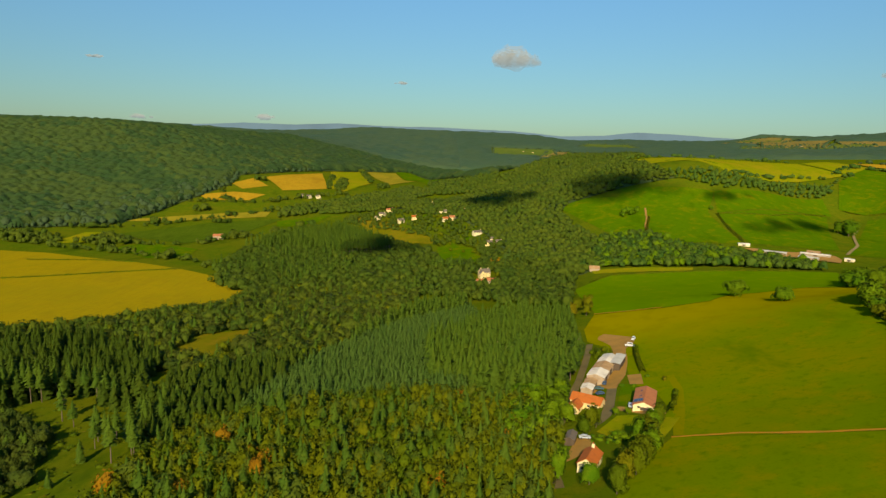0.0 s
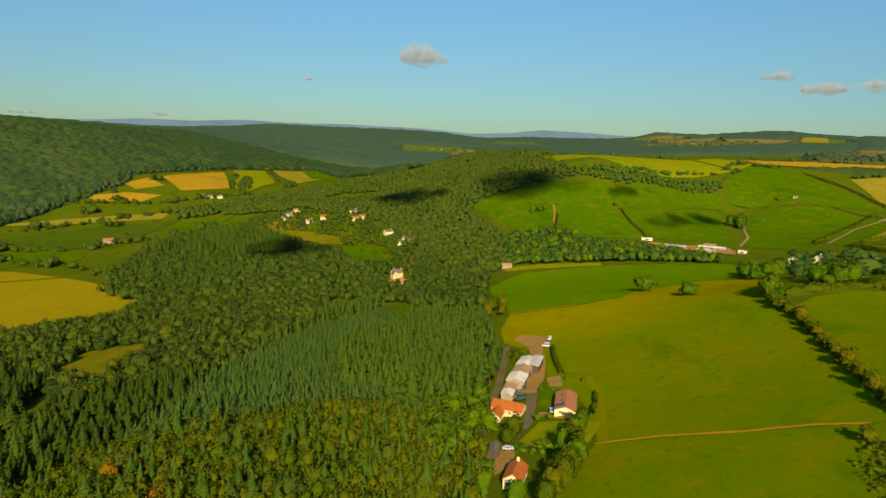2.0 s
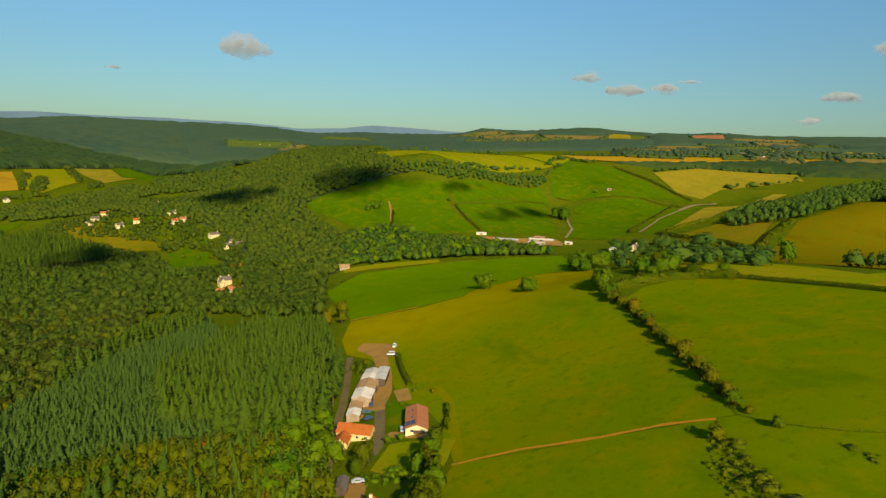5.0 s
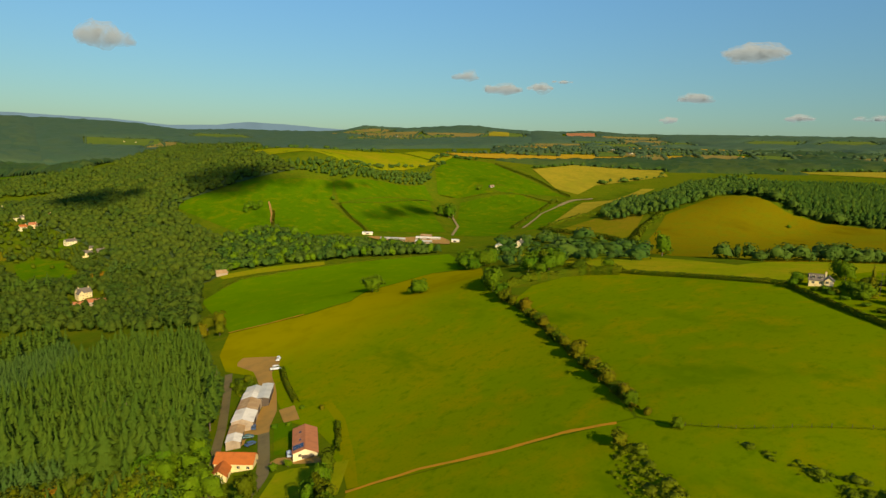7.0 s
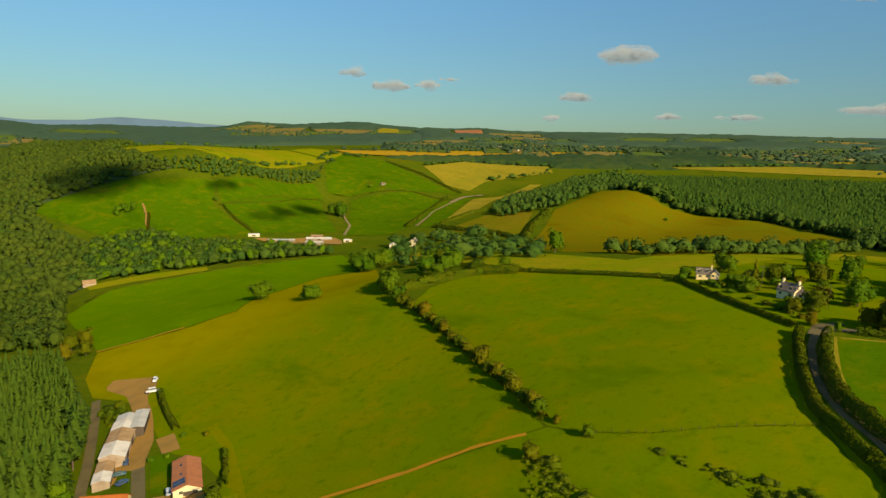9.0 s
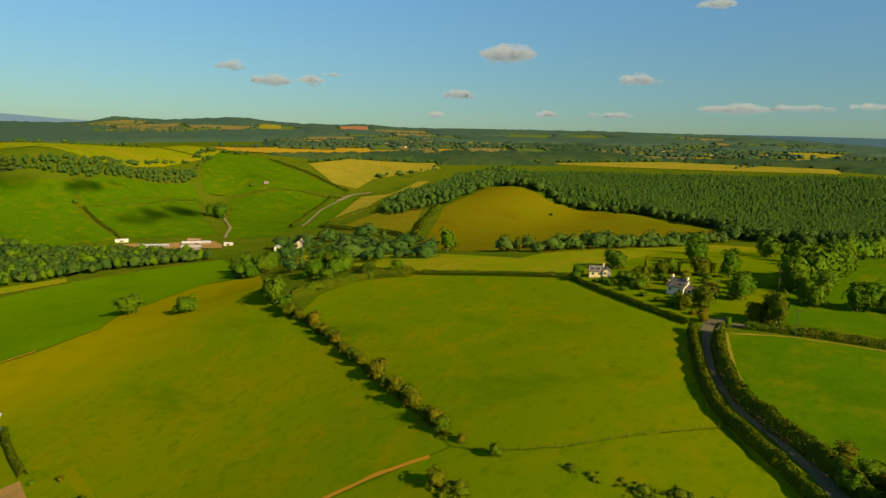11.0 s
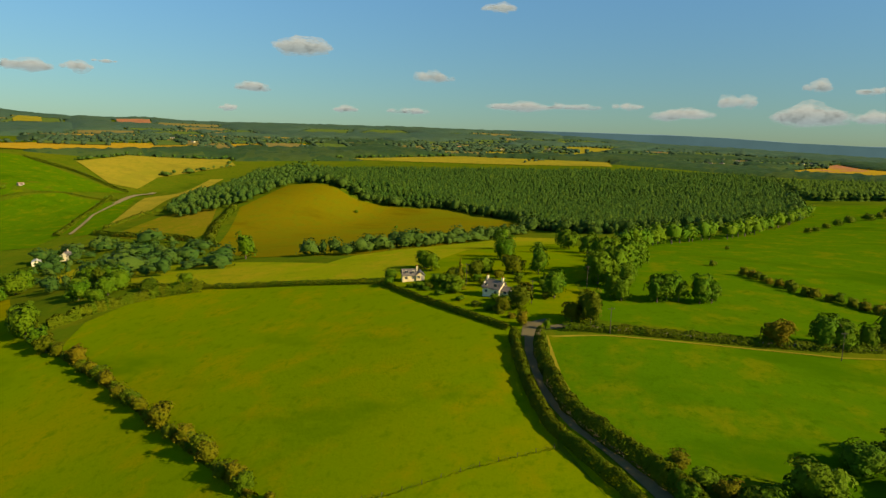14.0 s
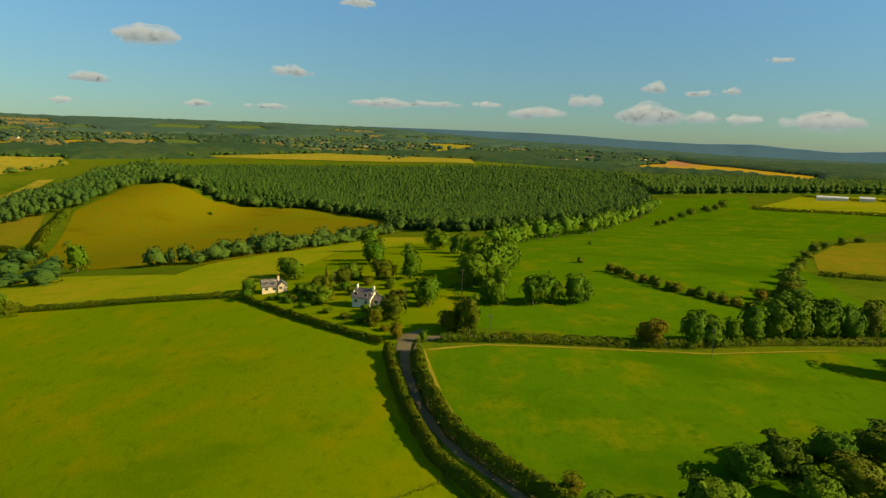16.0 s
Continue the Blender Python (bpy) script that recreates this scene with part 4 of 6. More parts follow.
wood("plateau_wood", "broadleaf trees through the conifer wood", LUMP, CANOPY, PLATEAU, 26, 14, 11, thin=0.5)
wood("plateau_wood", "broadleaf trees along the conifer wood's edge", BROAD_MID, CANOPY, belt(PLATEAU[:11], 14), 8, 14, 12, vary=0.35)
wood("ridge_wood", "broadleaf trees along the field's upper edge", LUMP, CANOPY, [(640, 640), (700, 700), (985, 828), (1113, 870), (1211, 830), (1190, 690), (950, 700), (800, 590), (790, 575), (700, 585)], 9, 14, 11)
wood("brook_trees", "broadleaf trees lining the brook", BROAD_MID, CANOPY, [(330, 300), (292, 400), (400, 560), (480, 640), (540, 660), (560, 560), (510, 478), (430, 440), (370, 350)], 13, 10, 13, thin=0.45, vary=0.5)
wood("brook_trees", "broadleaf trees lining the brook", BROAD_MID, CANOPY, [(372, 300), (375, 262), (464, 232), (640, 205), (655, 222), (470, 252), (390, 275)], 8, 11, 12, vary=0.45, thin=0.1)
wood("village_trees", "garden trees between the village houses", BROAD_MID, DIMMED_WOOD,
     [(-180, 1190), (-66, 1140), (32, 1067), (65, 977), (87, 844), (110, 700), (84, 700), (60, 740), (84, 839), (-3, 884), (-20, 990), (-130, 1060), (-180, 1130)], 9.5, 10, 10,
     avoid=[[(-12, 930), (13, 965), (60, 842), (44, 790), (0, 844)], [(40, 960), (66, 960), (66, 1000), (40, 1000)], [(35, 690), (65, 690), (60, 715), (40, 715)]], thin=0.25)
wood("village_trees", "yellowing garden trees between the village houses", BROAD_MID, MIXED_WOOD, [(-100, 1200), (32, 1067), (65, 977), (87, 844), (100, 700), (70, 690), (30, 760), (84, 839), (-3, 884), (-20, 990), (-130, 1060)], 26, 9, 9, thin=0.3)
for line in ([(-640, 930), (-560, 905), (-480, 880), (-400, 850), (-330, 820), (-270, 760)], [(-620, 1060), (-520, 1090), (-420, 1180), (-330, 1255), (-240, 1260)], [(-540, 1000), (-450, 940), (-390, 940), (-300, 1050), (-220, 1140)],
             [(-560, 1290), (-480, 1300), (-380, 1300), (-280, 1370), (-200, 1420)], [(-180, 640), (-200, 580), (-250, 520), (-330, 455)], [(-480, 1390), (-440, 1310)], [(-265, 1460), (-290, 1700)], [(-180, 1600), (-240, 1900)]):
    strip_ = belt(line, 13)
    wood("hedgerow_trees", "line of hedgerow trees on the valley floor", BROAD_MID, DIMMED_WOOD, strip_, 8.5, 9.5, 11, vary=0.55, thin=0.25)
for line in ([(350, 1310), (520, 1345), (720, 1345)], [(715, 1200), (800, 1290), (870, 1240)], [(640, 1090), (690, 1150), (760, 1210)], [(960, 1160), (1100, 1190), (1230, 1020)], [(477, 1078), (600, 1150), (690, 1170)], [(1000, 1000), (1150, 960), (1230, 1010)],
             [(1200, 860), (1367, 845), (1595, 610)], [(1400, 1190), (1560, 1230), (1700, 1060)]):
    strip_ = belt(line, 12)
    wood("hedgerow_trees", "line of hedgerow trees between upland fields", LUMP, CANOPY, strip_, 11, 8, 13, vary=0.5, thin=0.15)
wood("plateau_wood", "dark conifer wood behind the hilltop", CONE, SPRUCE, [(1050, -90), (1330, -70), (1330, -300), (1180, -560), (1020, -440), (1060, -280)], 9, 14, 34, vary=0.12)
wood("hanging_wood", "broadleaf wood between the village and the far fields", LUMP, DIMMED_WOOD, [(-40, 1540), (42, 1515), (123, 1475), (95, 1340), (15, 1360), (-29, 1379)], 9, 13, 14, vary=0.25)
# lawns and specimen trees round the manor and the village
for p in ([(40, 1005), (50, 1030), (74, 1020), (64, 1004)], [(96, 782), (94, 850), (104, 850), (106, 784)], [(130, 770), (128, 806), (142, 806), (144, 772)], [(66, 655), (68, 672), (100, 660), (98, 644)], [(-10, 678), (-6, 694), (12, 690), (8, 676)],
          [(-170, 714), (-176, 738), (-138, 728), (-150, 712)], [(20, 960), (26, 990), (44, 985), (40, 955)], [(-40, 1090), (-30, 1110), (-8, 1105), (-14, 1085)]):
    field("lawn", "light green lawn between village trees", YELLOWGREEN if p[0][0] % 4 else LUSH, *p, lift=0.6)
field("lawn", "broad light green paddock below the village", LUSH, (-9, 929), (13, 944), (41, 904), (46, 798), (23, 800), (-3, 838), lift=0.5)
wood("village_conifers", "tall dark garden conifers in the valley village", SPRUCE_MID, SPRUCE, [(-20, 800), (-5, 760), (20, 745), (30, 765), (10, 800)], 11, 19, 26, thin=0.3)
wood("village_conifers", "tall garden conifers behind the manor", SPRUCE_MID, YOUNG, [(70, 740), (74, 850), (92, 850), (94, 760)], 16, 18, 22, thin=0.35)
wood("village_trees", "yellow autumn trees beside the manor", BROAD_MID, AUTUMN, [(58, 770), (60, 784), (70, 782), (68, 768)], 8, 15, 6)
wood("village_trees", "yellowing trees about the manor grounds", BROAD_MID, MIXED_WOOD, [(70, 690), (66, 820), (120, 830), (140, 700), (110, 680)], 21, 13, 10, thin=0.3)
for p in ([(-540, 920), (-540, 960), (-470, 965), (-465, 930)], [(-680, 940), (-680, 990), (-600, 985), (-560, 940), (-600, 920)], [(-380, 815), (-372, 850), (-350, 850), (-345, 815)], [(-480, 1215), (-482, 1240), (-455, 1245), (-455, 1218)], [(-520, 1115), (-518, 1140), (-490, 1140), (-492, 1115)], [(-410, 1135), (-408, 1155), (-380, 1160), (-385, 1138)],
          [(-440, 1480), (-440, 1510), (-412, 1505), (-415, 1480)], [(-250, 1440), (-262, 1600), (-240, 1610), (-226, 1450)], [(-160, 1480), (-160, 1540), (-130, 1540), (-130, 1490)]):
    wood("tree_clump", "clump of dark trees on the valley floor", BROAD_MID, DIMMED_WOOD, p, 11, 14, 14, vary=0.35)
RIDGE = [(-313, 1202), (-253, 1243), (-177, 1232), (-118, 1190), (-89, 1205), (-61, 1347), (-21, 1376), (-21, 1410), (-86, 1478), (-143, 1415), (-237, 1329), (-295, 1288), (-321, 1233)]
wood("ridge_trees", "wooded bank above the valley village", LUMP, DIMMED_WOOD, RIDGE, 8.5, 13, 14, vary=0.25)

# ---- far country: woods, fields, blue ridges and clouds ----
def sector(bearings, near, far):
    """A ring sector as a polygon."""
    a = np.radians(np.linspace(*bearings, 6 if bearings[1] - bearings[0] < 20 else 24))
    return [(MIDX + near * math.sin(t), MIDY + near * math.cos(t)) for t in a] + [(MIDX + far * math.sin(t), MIDY + far * math.cos(t)) for t in a[::-1]]


def far_fields(bearings, near, far, count, seed):
    """Small far fields scattered as a patchwork; returns their outlines."""
    rg = np.random.default_rng(seed)
    kinds = [(WHEAT, "stubble_field", "pale stubble field on the far plateau"), (YELLOWGREEN, "meadow", "far yellow green meadow"), (LUSH, "pasture", "far green pasture"),
             (STRAW, "meadow", "far dry straw field"), (LUSH, "pasture", "far green pasture")]
    made, lines = [], []
    for i in range(count):
        a, r = radians(rg.uniform(*bearings)), rg.uniform(near, far)
        wide, deep = rg.uniform(0.035, 0.09) * r, rg.uniform(0.06, 0.14) * r
        c, d = np.array((math.sin(a), math.cos(a))), np.array((math.cos(a), -math.sin(a)))
        mid = np.array((MIDX, MIDY)) + c * r
        p = [mid + c * deep * u * rg.uniform(0.7, 1.1) + d * (wide * v * rg.uniform(0.7, 1.1) + deep * u * rg.uniform(-0.3, 0.3)) for u, v in ((-0.5, -0.5), (-0.5, 0.5), (0.5, 0.5), (0.5, -0.5))]
        mat, name, label = kinds[rg.integers(0, len(kinds))]
        # fields past 1600 m take the colours with haze painted in
        if r > 1600:
            mat = HAZESTRAW if mat in (WHEAT, STRAW) else HAZEGREEN
            wide, deep = wide * 0.7, deep * 0.7
        field(name, label, mat, *[tuple(float(t) for t in q) for q in p], lift=2.5)
        made.append(p)
        q, _ = along([tuple(c) for c in p] + [tuple(p[0])], 17.0)
        lines.append(q[rg.uniform(0, 1, len(q)) > 0.4] + rg.uniform(-4, 4, 2))
    q = np.concatenate(lines)
    h = rg.uniform(6, 13, len(q))
    me = grown(LUMP_FAR, np.c_[q, heights(q) + 0.5], h, h * rg.uniform(1.0, 1.7, len(q)), rg.uniform(0, 6.28, len(q)), [HAZEWOOD], rg.integers(0, 100, len(q)), "hedgerow_trees")
    tagged(new("hedgerow_trees", me), "trees in the hedges round far fields", "hedgerow", kind="stuff")
    return made


HOMES = far_fields((38, 100), 1620, 2700, 40, 5)
far_fields((38, 80), 1700, 2600, 34, 77)
far_fields((36, 100), 2700, 3900, 26, 15)
HOMES = HOMES + far_fields((-20, 34), 2500, 3700, 6, 6)
field("field", "red ploughed field on a far hillside", EARTH, *sector((43.0, 45.4), 3650, 4120), lift=6)
far_fields((24.4, 28.2), 3300, 4000, 7, 31)
field("field", "pale stubble on a far hill", STRAW, *sector((36.2, 38.0), 3500, 3900), lift=6)
for b in (40, 47, 52.5, 59):
    field("stubble_field", "pale stubble field on the far plateau", WHEAT, *sector((b, b + 3.2 + b % 3), 1950 + 9 * b, 2120 + 10 * b), lift=3)
field("stubble_field", "long orange stubble field along the plateau edge", WHEAT, (850, 1360), (1000, 1400), (1140, 1450), (1440, 1290), (1640, 1080), (1560, 1040), (1380, 1180), (1120, 1250), (850, 1290), lift=1.2)
field("pasture", "bright green strip behind the stubble", LUSH, (880, 1420), (1140, 1500), (1480, 1330), (1700, 1100), (1660, 1080), (1440, 1300), (1140, 1455), lift=1.3)
ring_canopy("far_woods", "woods between the fields of the far plateau", HAZECANOPY, (36, 118), 1480, 2560, 10, 11, 15, OUTLINES)
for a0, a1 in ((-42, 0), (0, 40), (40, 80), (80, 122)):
    ring_canopy("far_woods", "dark woods over the furthest hills, tinted blue as haze", HAZEBLUE, (a0 - 0.5, a1 + 0.5), 2450, 4430, 17, 16, 34, OUTLINES)
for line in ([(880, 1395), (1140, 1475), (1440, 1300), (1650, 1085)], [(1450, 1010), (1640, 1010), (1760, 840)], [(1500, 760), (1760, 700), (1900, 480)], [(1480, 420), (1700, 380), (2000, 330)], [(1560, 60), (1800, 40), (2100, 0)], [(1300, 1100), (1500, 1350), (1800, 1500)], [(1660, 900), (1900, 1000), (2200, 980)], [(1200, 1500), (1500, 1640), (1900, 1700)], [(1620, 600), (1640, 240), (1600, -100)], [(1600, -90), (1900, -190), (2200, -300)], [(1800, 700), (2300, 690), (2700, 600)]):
    wood("hedgerow_trees", "line of trees between far plateau fields", LUMP, HAZEWOOD, belt(line, 16), 15, 9, 16, vary=0.5, thin=0.3)


def ridge(name, rise, near, seed, colour):
    """A line of hills at the edge of sight: a solid ridge, rising and falling, its blue haze painted as glow."""
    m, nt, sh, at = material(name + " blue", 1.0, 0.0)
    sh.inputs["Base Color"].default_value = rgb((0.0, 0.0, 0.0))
    # unlit black hills; the emission alone paints their haze blue
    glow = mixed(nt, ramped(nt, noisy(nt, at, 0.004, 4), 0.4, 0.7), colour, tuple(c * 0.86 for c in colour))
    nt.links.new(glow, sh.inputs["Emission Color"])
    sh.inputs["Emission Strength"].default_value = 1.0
    a = np.radians(np.arange(-60, 140, 0.25))
    z = np.array([EYE + near * math.tan(radians(np.interp(math.degrees(t), *zip(*rise)) + 0.03 * noise.noise((t * 9, seed, 0)) + 0.025 * noise.noise((t * 40, seed, 1)))) for t in a])
    v = np.concatenate([np.c_[near * np.sin(a), near * np.cos(a), np.full(len(a), -50)], np.c_[(near + 30) * np.sin(a), (near + 30) * np.cos(a), z], np.c_[(near + 60) * np.sin(a), (near + 60) * np.cos(a), np.full(len(a), -50)]])
    n = len(a)
    f = [(k * n + i, k * n + i + 1, (k + 1) * n + i + 1, (k + 1) * n + i) for k in range(2) for i in range(n - 1)]
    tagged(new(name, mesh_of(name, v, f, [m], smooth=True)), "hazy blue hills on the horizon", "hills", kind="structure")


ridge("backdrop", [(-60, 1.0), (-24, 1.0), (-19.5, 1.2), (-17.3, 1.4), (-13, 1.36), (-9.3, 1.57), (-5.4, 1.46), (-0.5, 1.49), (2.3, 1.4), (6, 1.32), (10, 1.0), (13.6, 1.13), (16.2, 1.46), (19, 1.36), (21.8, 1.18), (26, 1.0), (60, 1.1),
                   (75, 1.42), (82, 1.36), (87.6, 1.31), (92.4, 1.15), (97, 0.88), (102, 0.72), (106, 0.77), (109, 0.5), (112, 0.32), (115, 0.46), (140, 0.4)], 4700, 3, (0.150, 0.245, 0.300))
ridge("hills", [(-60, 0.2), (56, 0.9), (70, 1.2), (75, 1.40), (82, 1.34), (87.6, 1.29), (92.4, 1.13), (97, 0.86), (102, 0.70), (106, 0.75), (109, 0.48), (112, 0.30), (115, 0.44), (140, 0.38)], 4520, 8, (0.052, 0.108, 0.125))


def cloud_matter():
    """Bright above, grey-blue below, thin enough to fade at the rims; this light and shade is painted as glow."""
    m, nt, sh, at = material("cloud", 1.0, 0.0)
    box = nt.nodes.new("ShaderNodeTexCoord")
    sep = nt.nodes.new("ShaderNodeSeparateXYZ")
    nt.links.new(box.outputs["Generated"], sep.inputs[0])
    # sunlit top and shaded base are set in the glow colour by height
    colour = mixed(nt, ramped(nt, sep.outputs["Z"], 0.1, 0.75), (0.225, 0.30, 0.335), (0.38, 0.425, 0.41))
    glow = nt.nodes.new("ShaderNodeEmission")
    nt.links.new(colour, glow.inputs["Color"])
    clear = nt.nodes.new("ShaderNodeBsdfTransparent")
    mix = nt.nodes.new("ShaderNodeMixShader")
    less = nt.nodes.new("ShaderNodeMath")
    less.operation = "MULTIPLY"
    less.inputs[1].default_value = 0.34
    nt.links.new(ramped(nt, noisy(nt, at, 0.014, 6, 0.68), 0.34, 0.62), less.inputs[0])
    nt.links.new(less.outputs[0], mix.inputs[0])
    nt.links.new(clear.outputs[0], mix.inputs[1])
    nt.links.new(glow.outputs[0], mix.inputs[2])
    nt.links.new(mix.outputs[0], nt.nodes["Material Output"].inputs["Surface"])
    return m


CLOUD = cloud_matter()


def cloud(at, size, flat, puffs, seed, label, along=None):
    """A cumulus of overlapping puffs with flat bases, thin at their rims."""
    rg = np.random.default_rng(seed)
    vs, fs, base = [], [], 0
    d = np.array(along if along else (math.cos(math.atan2(at[0], at[1])), -math.sin(math.atan2(at[0], at[1]))))
    for i in range(puffs):
        u = (i + rg.uniform(0.1, 0.9)) / puffs * 2 - 1
        r = size * (0.40 - 0.26 * abs(u) ** 1.5) * rg.uniform(0.55, 1.3)
        c = np.array(at, float) + np.r_[d * u * size * 0.75, flat * r * rg.uniform(-0.25, 0.6)]
        for shell in (1.12, 0.85, 0.6):
            v, f = lump_crown(seed + i, 2, 0.55)
            v = (v - (0, 0, 0.52)) * 2 * shell
            v[:, 2] = np.where(v[:, 2] < 0, v[:, 2] * 0.7, v[:, 2]) * flat * 1.7
            vs.append(v * r + c)
            fs.append(f + base)
            base += len(v)
    me = mesh_of("cloud", np.concatenate(vs), np.concatenate(fs), [CLOUD], smooth=True)
    return tagged(new("cloud", me), label, "cloud", "clouds over the hills")


def sky_at(bearing, up, far=4550):
    return (far * math.sin(radians(bearing)), far * math.cos(radians(bearing)), EYE + far * math.tan(radians(up)))


cloud(sky_at(5.7, 7.1), 190, 0.72, 5, 300, "small bright cumulus cloud in a clear sky")
for i, (b, u, s, k, p) in enumerate([(-28, 5.9, 60, 0.3, 3), (-4, 5.1, 60, 0.3, 3), (-15.4, 1.85, 80, 0.4, 3), (-25, 1.5, 80, 0.35, 3), (34.3, 5.7, 120, 0.45, 4), (37.5, 4.75, 170, 0.35, 5), (40.7, 4.95, 110, 0.42, 4),
                                     (42.6, 5.5, 90, 0.25, 3), (57.3, 7.55, 240, 0.36, 6), (53.1, 4.15, 140, 0.32, 4), (68.3, 5.5, 170, 0.45, 5), (75.5, 3.3, 260, 0.2, 6), (80, 3.35, 200, 0.22, 5), (84.5, 3.5, 120, 0.4, 4), (92.8, 3.8, 150, 0.46, 4),
                                     (88.8, 2.8, 220, 0.3, 6), (98.2, 4.9, 110, 0.5, 4), (101.8, 4.6, 120, 0.4, 4), (104, 4.75, 80, 0.55, 3), (98, 2.75, 260, 0.36, 7), (102.2, 2.6, 150, 0.42, 5), (105.2, 2.6, 120, 0.45, 4), (110.5, 2.4, 260, 0.35, 6),
                                     (73.5, 11.2, 150, 0.32, 4), (107.2, 7.1, 110, 0.3, 4), (51.3, 2.5, 70, 0.4, 3), (60.7, 2.7, 110, 0.3, 4), (66, 2.7, 160, 0.25, 4)]):
    cloud(sky_at(b, u), s, k, p + 1, 320 + 9 * i, "thin grey-white cloud low over the horizon" if u < 3.6 else "small grey-white cloud drifting over the hills")

# clouds high on the sun's side, whose shadows lie on the hanging wood and the hill pastures
for i, (x, y, z, s, k, along_) in enumerate([(285, 1048, 55, 112, 0.8, (0.9, -0.4)), (104, 1145, 17, 100, 0.7, (0.9, -0.4)), (430, 985, 40, 55, 0.4, (0.98, 0.2)), (488, 888, 8, 100, 0.45, (0.98, 0.35)), (-95, 880, -30, 85, 0.8, (0.9, 0.4))]):
    p = Vector((x, y, z)) + SUN_WAY * 1700
    cloud(tuple(p), s, k, 4, 700 + 9 * i, "small cumulus cloud high overhead", along_)

# ---- lanes and tracks ----
TARMAC = plain("worn tarmac lane", (0.15, 0.118, 0.048), (0.11, 0.088, 0.038), 0.9, 0.2, 0.5)
DIRT = plain("red dirt track", (0.46, 0.20, 0.012), (0.36, 0.19, 0.012), 0.95, 0.1, 0.5)
YARD = plain("brown gravel yard", (0.34, 0.19, 0.045), (0.26, 0.155, 0.04), 0.95, 0.1, 0.4)
PALETRACK = plain("pale stony track", (0.27, 0.20, 0.08), (0.21, 0.16, 0.07), 0.95, 0.1, 0.3)


def strip(name, label, mat, line, wide, lift=0.1, ragged=0.0):
    """A ribbon of road laid over the ground."""
    q, way = along(line, 2.5)
    side = np.stack([way[:, 1], -way[:, 0]], 1)
    rows = []
    for k in np.linspace(-0.5, 0.5, 5):
        w = wide * (1 + ragged * np.array([noise.noise((x * 0.2, y * 0.2, k)) for x, y in q]))
        p = q + side * (k * w)[:, None]
        far = np.hypot(p[:, 0] - MIDX, p[:, 1] - MIDY)
        rows.append(np.c_[p, heights(p) + 0.35 * np.array([noise.noise((x * 0.02, y * 0.02, 0)) for x, y in p]) + lift + 0.0012 * far * np.minimum(1.0, far / 800) - 0.05 * abs(k)])
    n = len(q)
    f = [(k * n + i, k * n + i + 1, (k + 1) * n + i + 1, (k + 1) * n + i) for k in range(4) for i in range(n - 1)]
    return tagged(new(name, mesh_of(name, np.concatenate(rows), f, [mat], smooth=True)), label, "road", kind="structure")


strip("road", "narrow grey tarmac lane between tall hedges", TARMAC, [(246, 124), (241.9, 128), (231.6, 126.7), (221.1, 124.2), (206.6, 118.6), (194.9, 112.9), (185.4, 105.8), (177.6, 96.7), (168, 87.5), (150, 73)], 3.2)
strip("road", "worn tarmac widening at the lane junction", TARMAC, [(243, 128), (238, 127.6), (229, 126)], 5.6, lift=0.115)
strip("road", "narrow tarmac side lane behind a hedge", TARMAC, [(236, 127), (241, 119), (243, 105), (246, 80), (249, 50), (256, 30), (275, -30)], 3.4, lift=0.12)
strip("road", "narrow tarmac farm lane under the wood", TARMAC, [(88, 366), (81.8, 344), (75, 321.7), (68.3, 300.5), (62, 283), (57, 267), (47, 239), (41, 220), (38, 200), (37, 180)], 3.6)
strip("road", "tarmac farm drive", TARMAC, [(79.2, 281.5), (75.6, 270), (72.6, 260.5), (68, 247.5), (60, 237)], 4.2, lift=0.2)
strip("track", "worn red dirt track across the pasture", DIRT, [(82, 213), (101, 204), (119, 189), (135, 178), (146, 167)], 1.5, lift=0.14, ragged=0.6)
strip("track", "pale stony farm track up the hill", PALETRACK, [(467, 735), (520, 800), (570, 890), (600, 930)], 3.5)
strip("track", "pale stony track along the valley side", PALETRACK, [(572, 720), (640, 775), (678, 805), (742, 833), (854, 894)], 4)
strip("track", "pale stony turning area", PALETRACK, [(742, 833), (800, 865), (854, 894), (900, 915)], 9, lift=0.4)
field("yard", "brown gravel farmyard", YARD, (94.6, 374.8), (96.5, 380), (100.5, 384.3), (107, 377), (114.3, 367.3), (111.4, 357.4), (104, 347.7), (101.5, 339), (100, 331), (96.5, 318), (92.2, 305), (90, 298.5), (83.6, 286.8), (80, 278.2), (77.5, 282), (74.6, 285.6), (70.6, 278.2), (66.6, 277), (73, 289), (80, 296), (88, 310), (93.3, 331.7), (96.5, 347.8), (98, 358), lift=0.16)
field("yard", "pale gravel cottage yard", YARD, (51, 224.5), (54, 226), (56.5, 221), (52.5, 211), (46.5, 204.5), (41.5, 201), (43, 207), (47, 214), lift=0.16)
field("patio", "brown paved house terrace", YARD, (76, 257), (80.5, 253), (87, 244), (90, 240), (86, 238.5), (78, 248), (72, 255), lift=0.1)
field("lawn", "bright mown garden lawn", LUSH, (85, 287), (90.5, 282), (86.5, 270), (80, 256), (76, 260), lift=0.14)
field("lawn", "bright mown garden lawn", YELLOWGREEN, (72, 246), (77, 244.5), (86, 237), (92, 232), (80, 214), (66, 216), (60, 230), lift=0.12)
field("lawn", "rough grass garden round the bungalow", OLIVE, (91, 298), (98, 298), (108, 287), (104, 264), (92, 232), (86, 237), (91, 241), (96, 262), (90, 282), lift=0.1)
